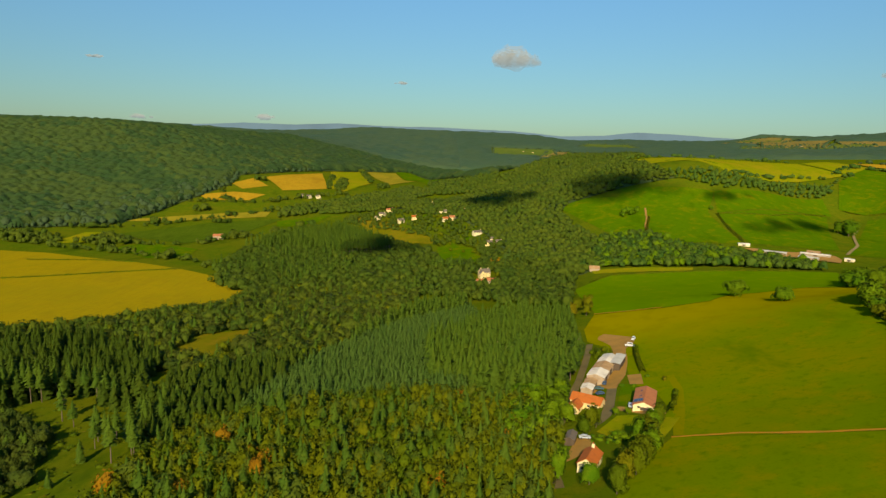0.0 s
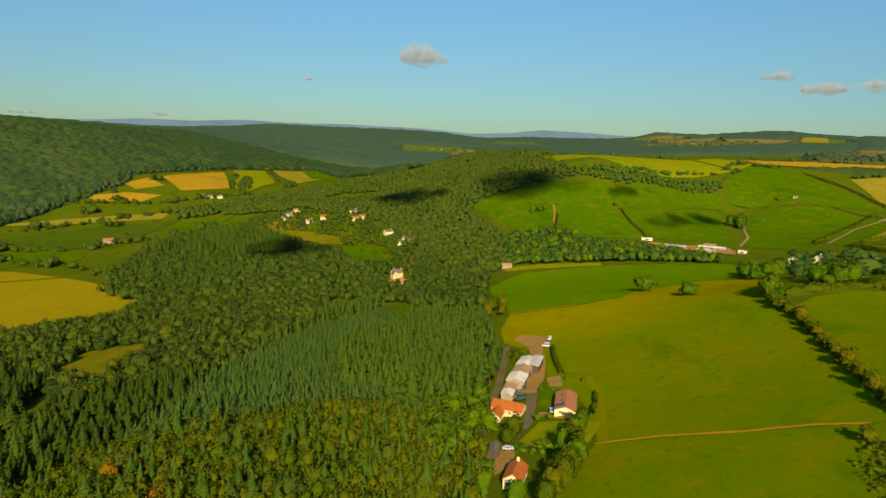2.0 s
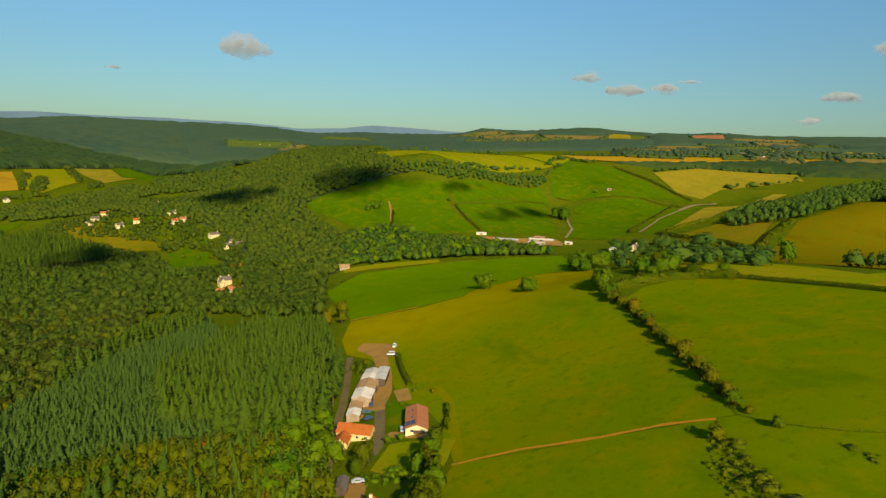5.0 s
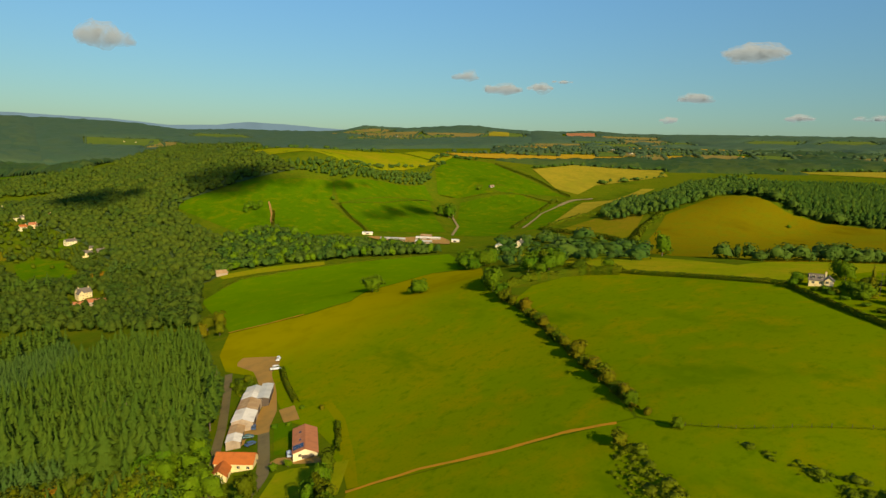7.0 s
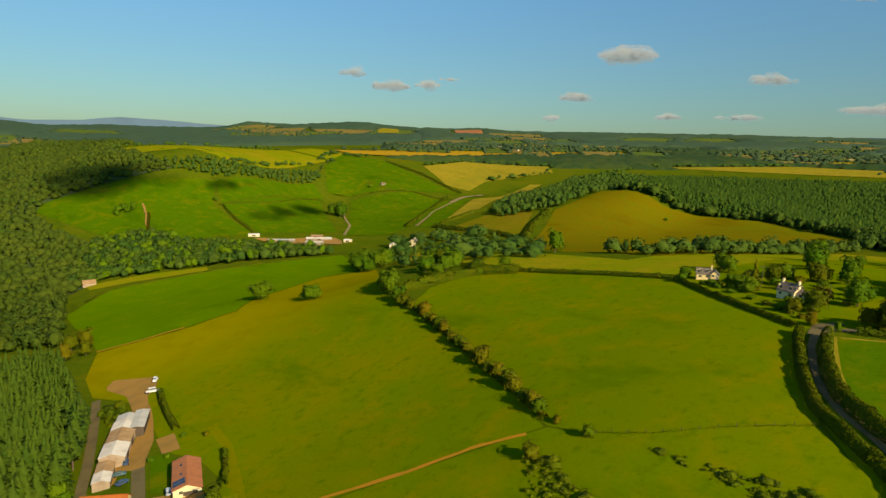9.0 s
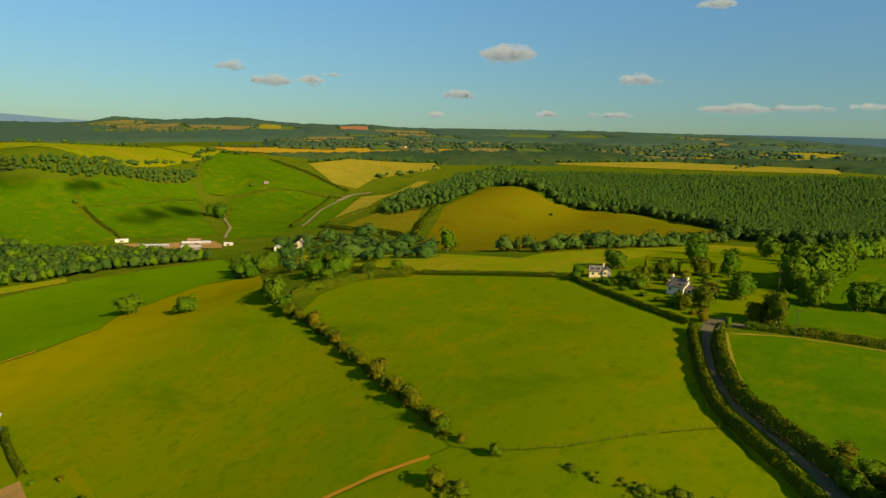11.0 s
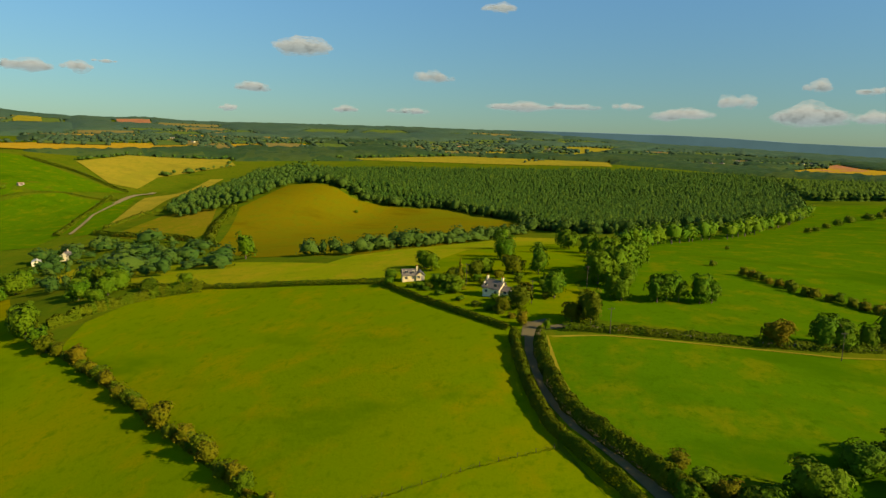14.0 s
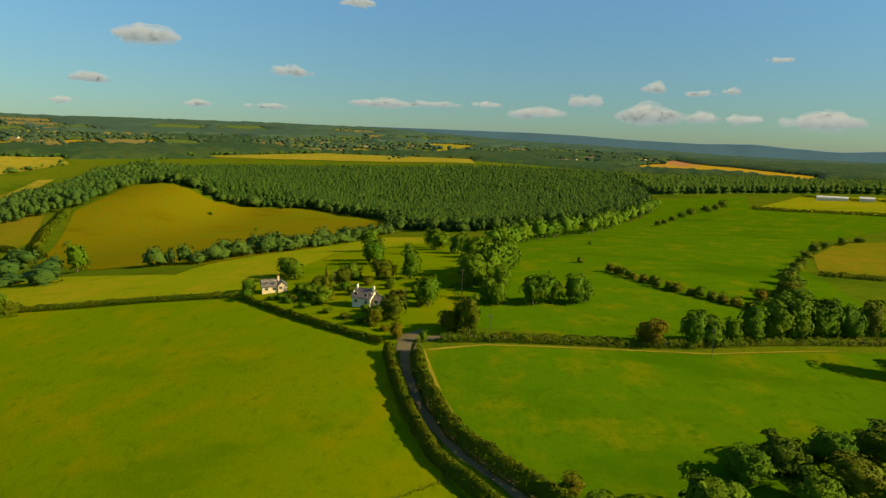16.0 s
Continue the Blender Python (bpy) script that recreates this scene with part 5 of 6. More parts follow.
field("lawn", "rough grassy bank beside the yard", OLIVE, (106, 340), (112, 352), (110, 330), (104, 300), (98, 299), (92, 300), (97, 316), lift=0.1)
field("slab", "broken brown concrete slab", YARD, (90.8, 298.4), (97, 297), (93.5, 281.5), (88, 284), lift=0.22)
field("yard", "brown farmyard round low sheds", YARD, (360, 768), (376, 764), (392, 750), (424, 745), (448, 728), (440, 700), (424, 676), (414, 690), (404, 712), (380, 722), (366, 748), lift=0.7)
strip("track", "brown bank across the hill pasture", YARD, [(296, 948), (291, 925), (286, 905), (279, 885), (272, 862)], 2.6, lift=0.5, ragged=0.5)
strip("track", "brown track beside the lane hedge", DIRT, [(107, 439), (128, 430), (150, 424)], 1.6, lift=0.3, ragged=0.5)

# ---- hedges ----
hedge("hedge", "clipped dense roadside hedge along the lane", HEDGE, [(230, 131.2), (224.9, 129.7), (217.6, 127.1), (203.5, 121.3), (192.1, 115.9), (182.6, 110.3), (174.8, 102.4), (166, 93), (158, 85.5)], 2.6, 3.1, 0.24, 230, 0.4)
hedge("hedge", "dense roadside hedge with a straw verge", HEDGE, [(230, 123.2), (226.1, 122.5), (217.7, 120.2), (203.6, 114.9), (192.1, 108.6), (182.7, 100.4), (175.2, 91.5), (167.2, 82), (150, 67.6)], 3.5, 3.6, 0.24, 260, 0.45)
hedge("hedge", "low field hedge with small bushes beside a lane", HEDGE, [(238, 118), (240, 105), (242, 85), (244, 68), (247, 48), (256, 24), (272, -30)], 2.3, 2.6, 0.36, 70, 0.4)
hedge("hedge", "low dark hedge below a garden", HEDGE, [(284, 201), (264, 176), (249, 155), (235, 134)], 1.9, 2.2, 0.32, 70, 0.4)
hedge("hedge", "low trimmed hedge along the top of a pasture", HEDGE, [(281, 300), (285, 253), (286, 202)], 2.2, 2.6, 0.36, 50, 0.3)
hedge("hedge", "low hedge beside the meadow", HEDGE, [(290, 378), (283, 312)], 2.4, 3, 0.4, 40, 0.4)
hedge("hedge", "thick overgrown hedge between pastures", HEDGE, [(234, 330), (252, 322), (270, 306), (279, 288)], 4.6, 5.5, 0.5, 70, 0.35)
hedge("hedge", "dark hedge along the top of a hill", HEDGE, [(809, -145), (757, -170), (699, -228)], 3, 4, 0.7, 10, 0.4)
hedge("hedge", "dark low hedge on a hill pasture", HEDGE, [(373, -38), (369, -70), (372, -110)], 2, 3, 0.45, 25, 0.3)
hedge("hedge", "dark hedge along the top of a hill", HEDGE, [(985, -262), (918, -292), (890, -340)], 2.6, 4, 0.8, 8, 0.4)
hedge("hedge", "dark field hedge between hill pastures", HEDGE, [(390, 917), (382, 862), (378, 815), (372, 788)], 2.2, 3.5, 0.6, 12, 0.5)
hedge("hedge", "dark field hedge between hill pastures", HEDGE, [(385, 917), (473, 930), (600, 1009)], 1.8, 2.6, 0.6, 8, 0.5)
hedge("hedge", "brown bracken bank between pastures", HAWTHORN, [(291, 910), (278, 876), (268, 844)], 2.2, 4, 0.7, 12, 0.4)
hedge("hedge", "dark field hedge between hill pastures", HEDGE, [(662, 1002), (743, 929), (765, 850)], 2.4, 3.4, 0.7, 8, 0.4)
hedge("hedge", "thick hedge along the hillside", HEDGE, [(886, 1200), (888, 1079), (862, 935)], 3.5, 7, 1.0, 8, 0.5)
hedge("hedge", "thick hedge between two fields", HEDGE, [(522, 483), (560, 520), (620, 560), (690, 590)], 5, 9, 0.9, 22, 0.4)
hedge("hedge", "thick hedge between two fields", HEDGE, [(575, 688), (562, 618), (560, 560), (552, 535)], 4.5, 7, 0.9, 14, 0.4)
hedge("hedge", "hedge beside the valley track", HEDGE, [(600, 700), (673, 713), (700, 684)], 4, 6, 0.9, 12, 0.5)
hedge("hedge", "hedge above the valley track", HEDGE, [(560, 728), (650, 800), (720, 842), (780, 880)], 4, 6, 0.9, 12, 0.5)
hedge("hedge", "low dark hedge across the golden field", HEDGE, [(-560, 620), (-440, 680), (-313, 754)], 1.5, 3, 0.7, 8, 0.4)
hedge("hedge", "low dark hedge across the golden field", HEDGE, [(-520, 790), (-440, 800), (-384, 791)], 1.5, 3, 0.7, 8, 0.4)
hedge("hedge", "garden hedge behind the bungalow", HEDGE, [(109, 347), (105, 332), (102, 318), (98.5, 299)], 1.8, 2.6, 0.4, 40, 0.4)
hedge("hedge", "ragged garden shrubs along a field edge", HEDGE, [(101.5, 263), (97, 252), (91.5, 241)], 1.5, 1.8, 0.4, 34, 1.1)
hedge("hedge", "dark field hedge along the sheep pasture", HEDGE, [(150, 640), (177, 668), (277, 645), (340, 620)], 1.6, 2.6, 0.5, 14, 0.5)

hedge("hedge", "browning hawthorn hedge between two pastures", HAWTHORN, [(233, 345), (225, 324), (216, 304), (196, 256), (176, 215), (162, 187), (152, 168)], 1.3, 1.9, 0.32, 40, 0.8)
hedge("grass_bank", "tufts of rough grass under an old fence", HEDGE, [(151, 151), (156, 138), (166, 124), (171, 116), (176, 108)], 0.35, 0.5, 0.18, 8, 0.9)["kind"] = "stuff"

# ---- scrub ----
def scrub(name, label, mat, poly, gap, high, wide):
    wood(name, label, BROAD_WOOD, mat, poly, gap, high, wide, vary=0.5, sink=0.2)


scrub("bramble_scrub", "low dense green bramble and bracken scrub", HEDGE, [(134, 160), (139, 156), (133, 144), (129, 134), (126, 124), (116, 128), (119, 141), (126, 153)], 2.0, 1.4, 2.7)
scrub("bramble_scrub", "low green gorse scrub on a bank", HEDGE, [(151, 133), (150.5, 122), (151, 112), (153, 100), (147, 98), (145, 110), (147, 122)], 2.0, 1.4, 2.7)
scrub("garden_shrubs", "overgrown green shrubs below the farm lane", MIXED_WOOD, [(85, 352), (92, 350), (94, 335), (88, 326), (82, 330)], 3.0, 4, 4.6)
scrub("garden_shrubs", "low green shrubs in the garden", BROAD, [(57, 228), (66, 224), (70, 216), (62, 214), (55, 218)], 3.2, 2.4, 3.6)
scrub("clearing_scrub", "low regrowth across a felled clearing", MIXED_WOOD, CLEARING, 7.5, 1.6, 3.0)
scrub("clearing_brash", "brown brash and dry grass on a felled clearing", HAWTHORN, CLEARING, 11, 0.8, 2.6)

# ---- single trees and bushes ----
HR = "browning hawthorns along the hedge row"
q, _ = along([(233, 345), (225, 324), (216, 304), (196, 256), (176, 215), (162, 187), (152, 168)], 5.0)
for i, (x, y) in enumerate(q):
    big = 4.8 + 1.7 * math.sin(i * 2.1) + (2.6 if i % 5 == 3 else 0)
    tree(x + rng.uniform(-1, 1), y + rng.uniform(-1, 1), big, big * 1.15, "thorn" if i % 3 == 1 else "hedge", "browning hawthorn in a field hedge row" if i % 3 == 1 else "round green hedge tree between pastures", HR, "hedge_tree", sink=0.12)
tree(149, 152, 4.4, 4.6, "hedge", "small lone green hawthorn by the fence", name="hedge_tree", sink=0.1)
tree(136, 159.5, 5.6, 6.4, "thorn", "round browning hawthorn beside bramble scrub", name="hedge_tree", sink=0.12)
tree(152, 164, 3.0, 3.4, "finethorn", "thin bare hawthorn at the hedge end", name="hedge_tree")
for x, y, h, w in [(204, 438, 16, 20), (211, 389, 12.5, 16)]:
    tree(x, y, h, w, "fine", "lone spreading oak in the sheep pasture", "lone oaks in the pasture")
for x, y, h, w, k in [(225, 332, 16, 15, "fine"), (232, 342, 15, 14, "fine"), (215, 308, 9, 10, "finemixed"), (219, 316, 10, 11, "fine"), (306, 473, 16, 19, "fine"), (318, 490, 15, 18, "fine"), (320, 466, 17, 19, "fine"), (328, 510, 15, 17, "fine"), (300, 455, 12, 14, "fine"), (337, 480, 16, 19, "fine"), (345, 505, 15, 18, "fine"), (350, 530, 14, 17, "fine"),
                      (240, 352, 12, 14, "fine"), (262, 335, 9, 12, "fine"), (274, 340, 11, 14, "fine"), (285, 345, 13, 15, "fine"), (292, 356, 13, 15, "fine"), (300, 372, 12, 14, "finemixed"), (281, 322, 8, 11, "finemixed"), (290, 308, 8, 10, "fine"), (268, 352, 12, 14, "fine"), (278, 364, 12, 14, "fine"), (318, 400, 12, 14, "fine"), (310, 385, 11, 13, "fine"), (330, 420, 12, 14, "fine")]:
    tree(x, y, h, w, k, "tall broadleaf tree where hedges meet", "trees where the hedges meet")
for x, y, h, w, l in [(387, 933, 9, 10, "lone round oak on the hill pasture"), (560, 884, 26, 25, "tall dark oak beside the farm track"), (570, 900, 25, 24, "tall dark oak beside the farm track"), (582, 912, 22, 22, "dark oak beside the farm track"), (552, 896, 22, 20, "dark oak beside the farm track"), (262, 936, 11, 14, "clump of trees on the hill pasture"), (272, 930, 11, 14, "clump of trees on the hill pasture"), (281, 938, 10, 12, "clump of trees on the hill pasture"), (270, 942, 12, 14, "clump of trees on the hill pasture"), (258, 928, 8, 11, "clump of trees on the hill pasture"),
                      (372, 335, 20, 17, "tall dense dark green tree by the brook"), (750, 457, 5, 7, "small thorn bush in the brown field"), (683, 373, 4, 5, "small thorn bush in the brown field"), (700, 1000, 7, 14, "low trees round a field shed"), (760, 870, 8, 10, "tree beside the valley track")]:
    tree(x, y, h, w, "broad", l)
# the grove round the two houses
GR = "trees round the two houses"
for x, y, h, w, k in [(281, 196, 6.5, 6, "fine"), (312, 190, 11, 11, "fine"), (320, 196, 11, 12, "fine"), (279, 165, 15, 12, "larch"), (296, 164, 11, 9, "finemixed"), (310, 164, 9.5, 10, "fine"), (311, 152, 11, 14, "finemixed"), (415, 184, 15, 14, "fine"), (312, 141, 14, 11, "fine"), (272, 127, 12, 10.5, "fine"),
                      (257, 136, 11, 10.5, "finemixed"), (252, 141, 7, 7, "finethorn"), (239.5, 131, 6, 6, "finethorn"), (245.5, 116.5, 9.5, 8.5, "finethorn"), (244, 110.5, 15.5, 9, "finemixed"), (249, 113, 12, 8, "finemixed"), (237, 122.6, 4.5, 3, "fine"), (285, 174, 6, 8, "fine"), (290, 179, 5, 7, "fine"), (280, 171, 4, 6, "fine"), (262, 143, 4, 6, "fine"), (265, 147, 3, 5, "fine"),
                      (350, 166, 14, 14, "fine"), (364, 169, 14, 14, "fine"), (300, 115, 18, 16, "fine"), (308, 110, 20, 17, "fine"), (318, 106, 21, 17, "fine"), (337, 104, 20, 15, "fine"), (330, 112, 20, 15, "fine"), (321, 117, 22, 14, "fine"), (276, 104, 9.5, 9, "fine"), (281, 108, 11, 8.5, "fine"), (294, 104, 12, 10, "fine"),
                      (394, 158, 7, 8, "fine"), (436, 151, 14, 14, "fine"), (420, 145, 13, 13, "fine"), (400, 132, 14, 14, "fine"), (380, 118, 14, 14, "fine"), (362, 108, 16, 14, "fine")]:
    tree(x, y, h, w, k, {"autumn": "small orange autumn tree by the junction", "finethorn": "browning tree beside the house", "finemixed": "yellowing green tree beside the house", "larch": "tall bare larch with a pale trunk"}.get(k, "dark green tree beside the house"), GR)
for x, y, h, w, k in [(280, 186, 2.6, 5, "fine"), (276, 178, 2.6, 5, "fine"), (270, 170, 2.4, 5, "fine"), (264, 160, 2.2, 5, "fine"), (258, 152, 2.2, 5, "finemixed"), (253, 146, 2.4, 5, "fine"), (250, 141, 2.6, 4, "finemixed"), (246, 136, 2.6, 4, "finethorn"), (278, 142, 3.4, 5, "fine"), (284, 150, 3.5, 5, "finemixed"), (268, 141, 3, 5, "fine")]:
    tree(x, y, h, w, k, "low garden shrub round the houses", GR, "bush", sink=0.1)
for x, y in scatter([(290, 202), (270, 176), (254, 150), (262, 130), (285, 120), (300, 135), (312, 160), (306, 200)], 10.5):
    if min(math.hypot(x - 272, y - 149), 0.7 * math.hypot(x - 292, y - 188)) > 7.5 and math.hypot(x - 262, y - 150) > 5:
        h = rng.uniform(2.5, 7.5) if x > 268 else rng.uniform(1.6, 3.5)
        tree(x, y, h, h * rng.uniform(0.9, 1.4) + 1, ("fine", "finemixed", "fine", "finethorn")[rng.integers(0, 4)], "leafy garden tree round the houses" if h > 4 else "leafy garden shrub round the houses", GR, "tree" if h > 4 else "bush", sink=0.1)
for x, y, h, w in [(279, 92, 13, 11), (281, 89, 14, 11), (283, 85, 10, 8.5), (283, 78, 12.5, 11), (286, 74, 9, 8)]:
    tree(x, y, h, w, "fine", "oak in a clump on the hill pasture", "clump of oaks")
for x, y, h, w, k in [(246, 58, 10.5, 11.5, "finethorn"), (249, 46, 12, 11, "fine"), (251, 41, 12.5, 11, "fine"), (254, 34, 9.5, 8, "fine"), (256, 28, 14, 11, "fine"), (260, 20, 15, 13, "fine"), (262, 14, 15.5, 13, "fine"), (265, 6, 16, 14, "fine"), (268, -3, 15, 13, "fine"), (272, -12, 14, 12, "finemixed"), (275, -24, 12, 12, "fine"), (278, 8, 12, 12, "fine"),
                      (284, -4, 12, 12, "finemixed"), (292, 6, 10, 12, "fine"), (302, -2, 10, 13, "fine"), (310, 8, 5, 7.5, "finethorn"), (325, -8, 10.5, 14, "fine"), (318, -4, 9, 12, "finemixed"), (240, -12, 20, 13, "fine"), (248, -20, 14, 13, "fine")]:
    tree(x, y, h, w, k, "yellowing green tree in a roadside row" if k == "mixed" else "tall green sycamore in a roadside row", "row of trees along the lane")
q, _ = along([(348, 59), (330, 49), (312, 38), (304, 27), (293, 16)], 4.6)
for x, y in q:
    tree(x + rng.uniform(-1, 1), y + rng.uniform(-1, 1), rng.uniform(3.6, 5.4), rng.uniform(5, 6.5), "thorn" if rng.uniform() < 0.5 else "hedge", "low hawthorn in an old hedge line", "hawthorns across the hill pasture", "hedge_tree", sink=0.12)
for x, y in [(345, -14), (360, -21), (380, -30), (400, -40), (430, -54), (450, -66), (473, -81), (490, -98), (507, -116)]:
    tree(x, y, rng.uniform(4, 8), rng.uniform(8, 11), "hedge", "dark hedge tree on the hill", "hedge trees on the hill", "hedge_tree", sink=0.1)
for x, y, h, w in [(460, 58, 3, 4), (372, 70, 3.5, 5), (619, -11, 6, 9), (640, -20, 5, 9), (666, -32, 6, 10), (700, -48, 7, 12), (745, -66, 8, 16), (772, -88, 9, 16), (800, -105, 8, 14), (832, -120, 10, 18)]:
    tree(x, y, h, w, "hedge", "small round hawthorn on the green hill", "scattered hawthorns on the hill", "hedge_tree", sink=0.08)
q, _ = along([(430, 112), (487, 92), (547, 52), (579, 36), (650, 12), (728, -15), (830, -50)], 11)
for x, y in q:
    tree(x + rng.uniform(-3, 3), y + rng.uniform(-2, 6), rng.uniform(15, 21), rng.uniform(14, 19), "mid", "broadleaf tree at the edge of the conifer wood", "trees along the wood's edge")
# trees below the camera's path, beside the lane
for x, y, h, w, k, l in [(169.5, 60.5, 13, 15, "fine", "large full sycamore beside the lane"), (171, 79, 5.0, 7.5, "fine", "bushy growth in the lane hedge"), (168, 75, 5.5, 7, "finethorn", "bushy growth in the lane hedge"), (174.5, 85, 3.6, 5, "fine", "bushy growth in the lane hedge"), (157, 69, 13, 12, "fine", "tall tree shading the lane"), (150, 64, 12, 12, "fine", "tall tree shading the lane"), (163, 71, 9, 9, "finemixed", "tall tree shading the lane"), (165, 82, 5.5, 6.5, "fine", "bushy growth in the lane hedge"), (160, 76, 6.5, 7, "finemixed", "bushy growth in the lane hedge"), (175, 84, 5, 6.5, "finethorn", "browning bush at the field corner"), (184, 50, 9, 12, "fine", "dark green tree beside the lane"), (189, 43, 9.2, 12, "finemixed", "yellowing broadleaf tree beside the lane"), (193, 32, 9.4, 12, "fine", "dark green tree beside the lane"), (185, 31, 9, 13, "finemixed", "yellowing broadleaf tree beside the lane"),
                          (198, 20, 8.5, 14, "finemixed", "browning thicket tree beside the lane"), (196, 6, 9.2, 14, "fine", "dark green tree beside the lane"), (178, 40, 9, 12, "fine", "dark green tree beside the lane"), (166, 68, 8, 9, "fine", "small dark tree at the lane hedge"), (160, 60, 13, 13, "fine", "dark tree at the lane hedge"),
                          (182, 20, 10, 12, "finemixed", "yellowing broadleaf tree beside the lane"), (205, -4, 6, 9, "finemixed", "low browning thicket on the bank"), (214, -2, 3.5, 6, "finemixed", "low browning thicket on the bank")]:
    tree(x, y, h, w, k, l, "trees beside the lane")
# farm and cottage trees
for x, y, h, w, k, l in [(72, 203, 11, 8, "finemixed", "tall thin poplar-like garden tree"), (69, 196, 12, 9, "fine", "tall garden tree beside the cottage"), (65, 190, 12, 9, "finemixed", "tall garden tree beside the cottage"), (61, 184, 12, 9, "finemixed", "tall garden tree beside the cottage"), (56, 178, 11, 8, "finethorn", "half-bare tree with pale trunk"),
                          (70, 212, 10, 7, "fine", "tall garden tree beside the pasture"), (52, 172, 11, 8, "finemixed", "tall garden tree beside the cottage"), (66, 200, 9, 8, "fine", "garden tree beside the cottage"), (60, 192, 8, 7, "mixed", "garden tree beside the cottage"), (58, 232, 12, 7.5, "finemixed", "tall feathery tree beside the drive"), (61, 235, 9, 6, "finemixed", "feathery tree beside the drive"), (55, 229, 8, 6, "finemixed", "tall feathery tree beside the drive"), (81, 225, 10, 7, "finemixed", "tall garden tree beside the pasture"), (77, 219, 11, 8, "fine", "tall garden tree beside the pasture"), (84, 231, 8, 6, "finemixed", "garden tree beside the pasture"), (74, 214, 10, 8, "finemixed", "garden tree beside the pasture"), (106, 455, 13, 11, "finethorn", "browning oak at the wood's corner"), (100, 462, 12, 11, "finemixed", "yellowing oak at the wood's corner"),
                          (41, 202, 8, 8, "broad", "light green tree in a garden"), (38, 188, 11, 9, "broad", "round light green garden tree"), (46, 181, 8, 8, "broad", "round light green garden tree"), (33, 180, 10, 8, "mixed", "yellow green tree beside the lane"), (44, 232, 8, 9, "broad", "green tree beside the lane"), (52, 246, 9, 10, "broad", "green tree beside the lane"), (50, 258, 10, 11, "mixed", "green tree beside the lane"), (54, 270, 9, 9, "broad", "green tree beside the lane"),
                          (71.9, 248, 3.6, 4.6, "broad", "clipped round green garden bush"), (76.5, 247, 3.2, 4.2, "broad", "clipped round green garden bush"), (84, 283, 2.2, 4, "broad", "low round green garden bush"), (88.4, 280, 2, 3, "broad", "low round green garden bush"), (98, 291, 2, 3.5, "broad", "low round green garden bush"), (103, 282, 2.4, 3, "thorn", "small browning garden bush"), (67, 222, 2.6, 5, "broad", "garden bush on a lawn"), (93, 445, 11, 10, "thorn", "browning oak at the spruce block's corner"), (102, 440, 9, 9, "mixed", "tree at the spruce block's corner")]:
    tree(x, y, h, w, k, l, name="bush" if h < 3 else "tree", sink=0.1 if h < 3 else 0)
# tall bare-stemmed pines left standing in the clearing
for x, y, h, w in [(-223, 313, 24, 20), (-223, 321, 24, 20), (-217, 320, 25, 20), (-210, 314, 25, 20), (-205, 315, 23, 20), (-176, 284, 18, 20), (-166, 276, 14, 17), (-126, 232, 22, 20), (-141, 248, 16, 16), (-138, 251, 17, 16), (-135, 254, 17, 18), (-131, 258, 19, 18), (-127, 263, 19, 18), (-197, 327, 20, 18), (-190, 309, 17, 22), (-139, 234, 11, 13), (-134, 298, 15, 17), (-126, 295, 14, 17), (-138, 212, 8, 9),
                   (-122, 240, 20, 20), (-118, 234, 18, 19), (-130, 266, 18, 18), (-122, 268, 18, 18), (-144, 256, 17, 17), (-148, 262, 16, 18), (-228, 318, 24, 20), (-232, 310, 23, 20), (-214, 326, 24, 20), (-204, 326, 22, 20), (-186, 322, 20, 20), (-178, 318, 20, 20), (-170, 312, 19, 20), (-160, 302, 18, 18), (-240, 316, 23, 20), (-248, 310, 23, 20)]:
    tree(x, y, h, 0.78 * w, "pine" if h > 12 else "spruce", "tall bare-stemmed pine standing in a felled clearing" if h > 12 else "small spruce in a felled clearing", "pines standing in the clearing", sink=0)

for x, y in along([(-134, 876), (-112, 881), (-92, 891), (-74, 903), (-82, 925)], 5.0)[0]:
    tree(x + rng.uniform(-1, 1), y + rng.uniform(-1, 1), rng.uniform(21, 25), 18, "highpine", "tall pale-stemmed spruce at the stand's edge", "tall spruces at the edge of the valley stand", sink=0)
for x, y in along([(2, 356), (18, 340), (38, 318), (52, 302), (60, 296), (68, 312), (76, 340)], 4.6)[0]:
    tree(x + rng.uniform(-1, 1), y + rng.uniform(-1, 1), rng.uniform(15, 19), 19, "pine", "tall spruce with a bare lower stem", "tall spruces along the lane", sink=0)

# ---- buildings ----
WHITE = plain("white painted render", (0.80, 0.68, 0.40), (0.68, 0.57, 0.34), 0.8, 0.2)
CREAM = plain("cream painted render", (0.74, 0.58, 0.28), (0.62, 0.48, 0.23), 0.8, 0.2)
STONE = plain("brown stone wall", (0.38, 0.29, 0.20), (0.28, 0.21, 0.14), 0.9, 0.2)
CLAY = plain("brown clay roof tiles", (0.4080, 0.1500, 0.0605), (0.3120, 0.1200, 0.0550), 0.8, 0.2, 1.5)
ORANGE = plain("orange clay roof tiles", (0.42, 0.115, 0.022), (0.33, 0.095, 0.02), 0.8, 0.2, 1.5)
SLATE = plain("grey slate roof", (0.15, 0.12, 0.09), (0.11, 0.09, 0.07), 0.6, 0.4, 1.5)
TIN = plain("pale corrugated sheet roof", (0.62, 0.58, 0.50), (0.46, 0.41, 0.34), 0.6, 0.4, 0.7)
RUST = plain("rusted corrugated sheet roof", (0.30, 0.18, 0.08), (0.40, 0.28, 0.15), 0.8, 0.3, 0.7)
ZINC = plain("blue grey sheet roof", (0.44, 0.43, 0.38), (0.36, 0.35, 0.31), 0.5, 0.5, 0.7)
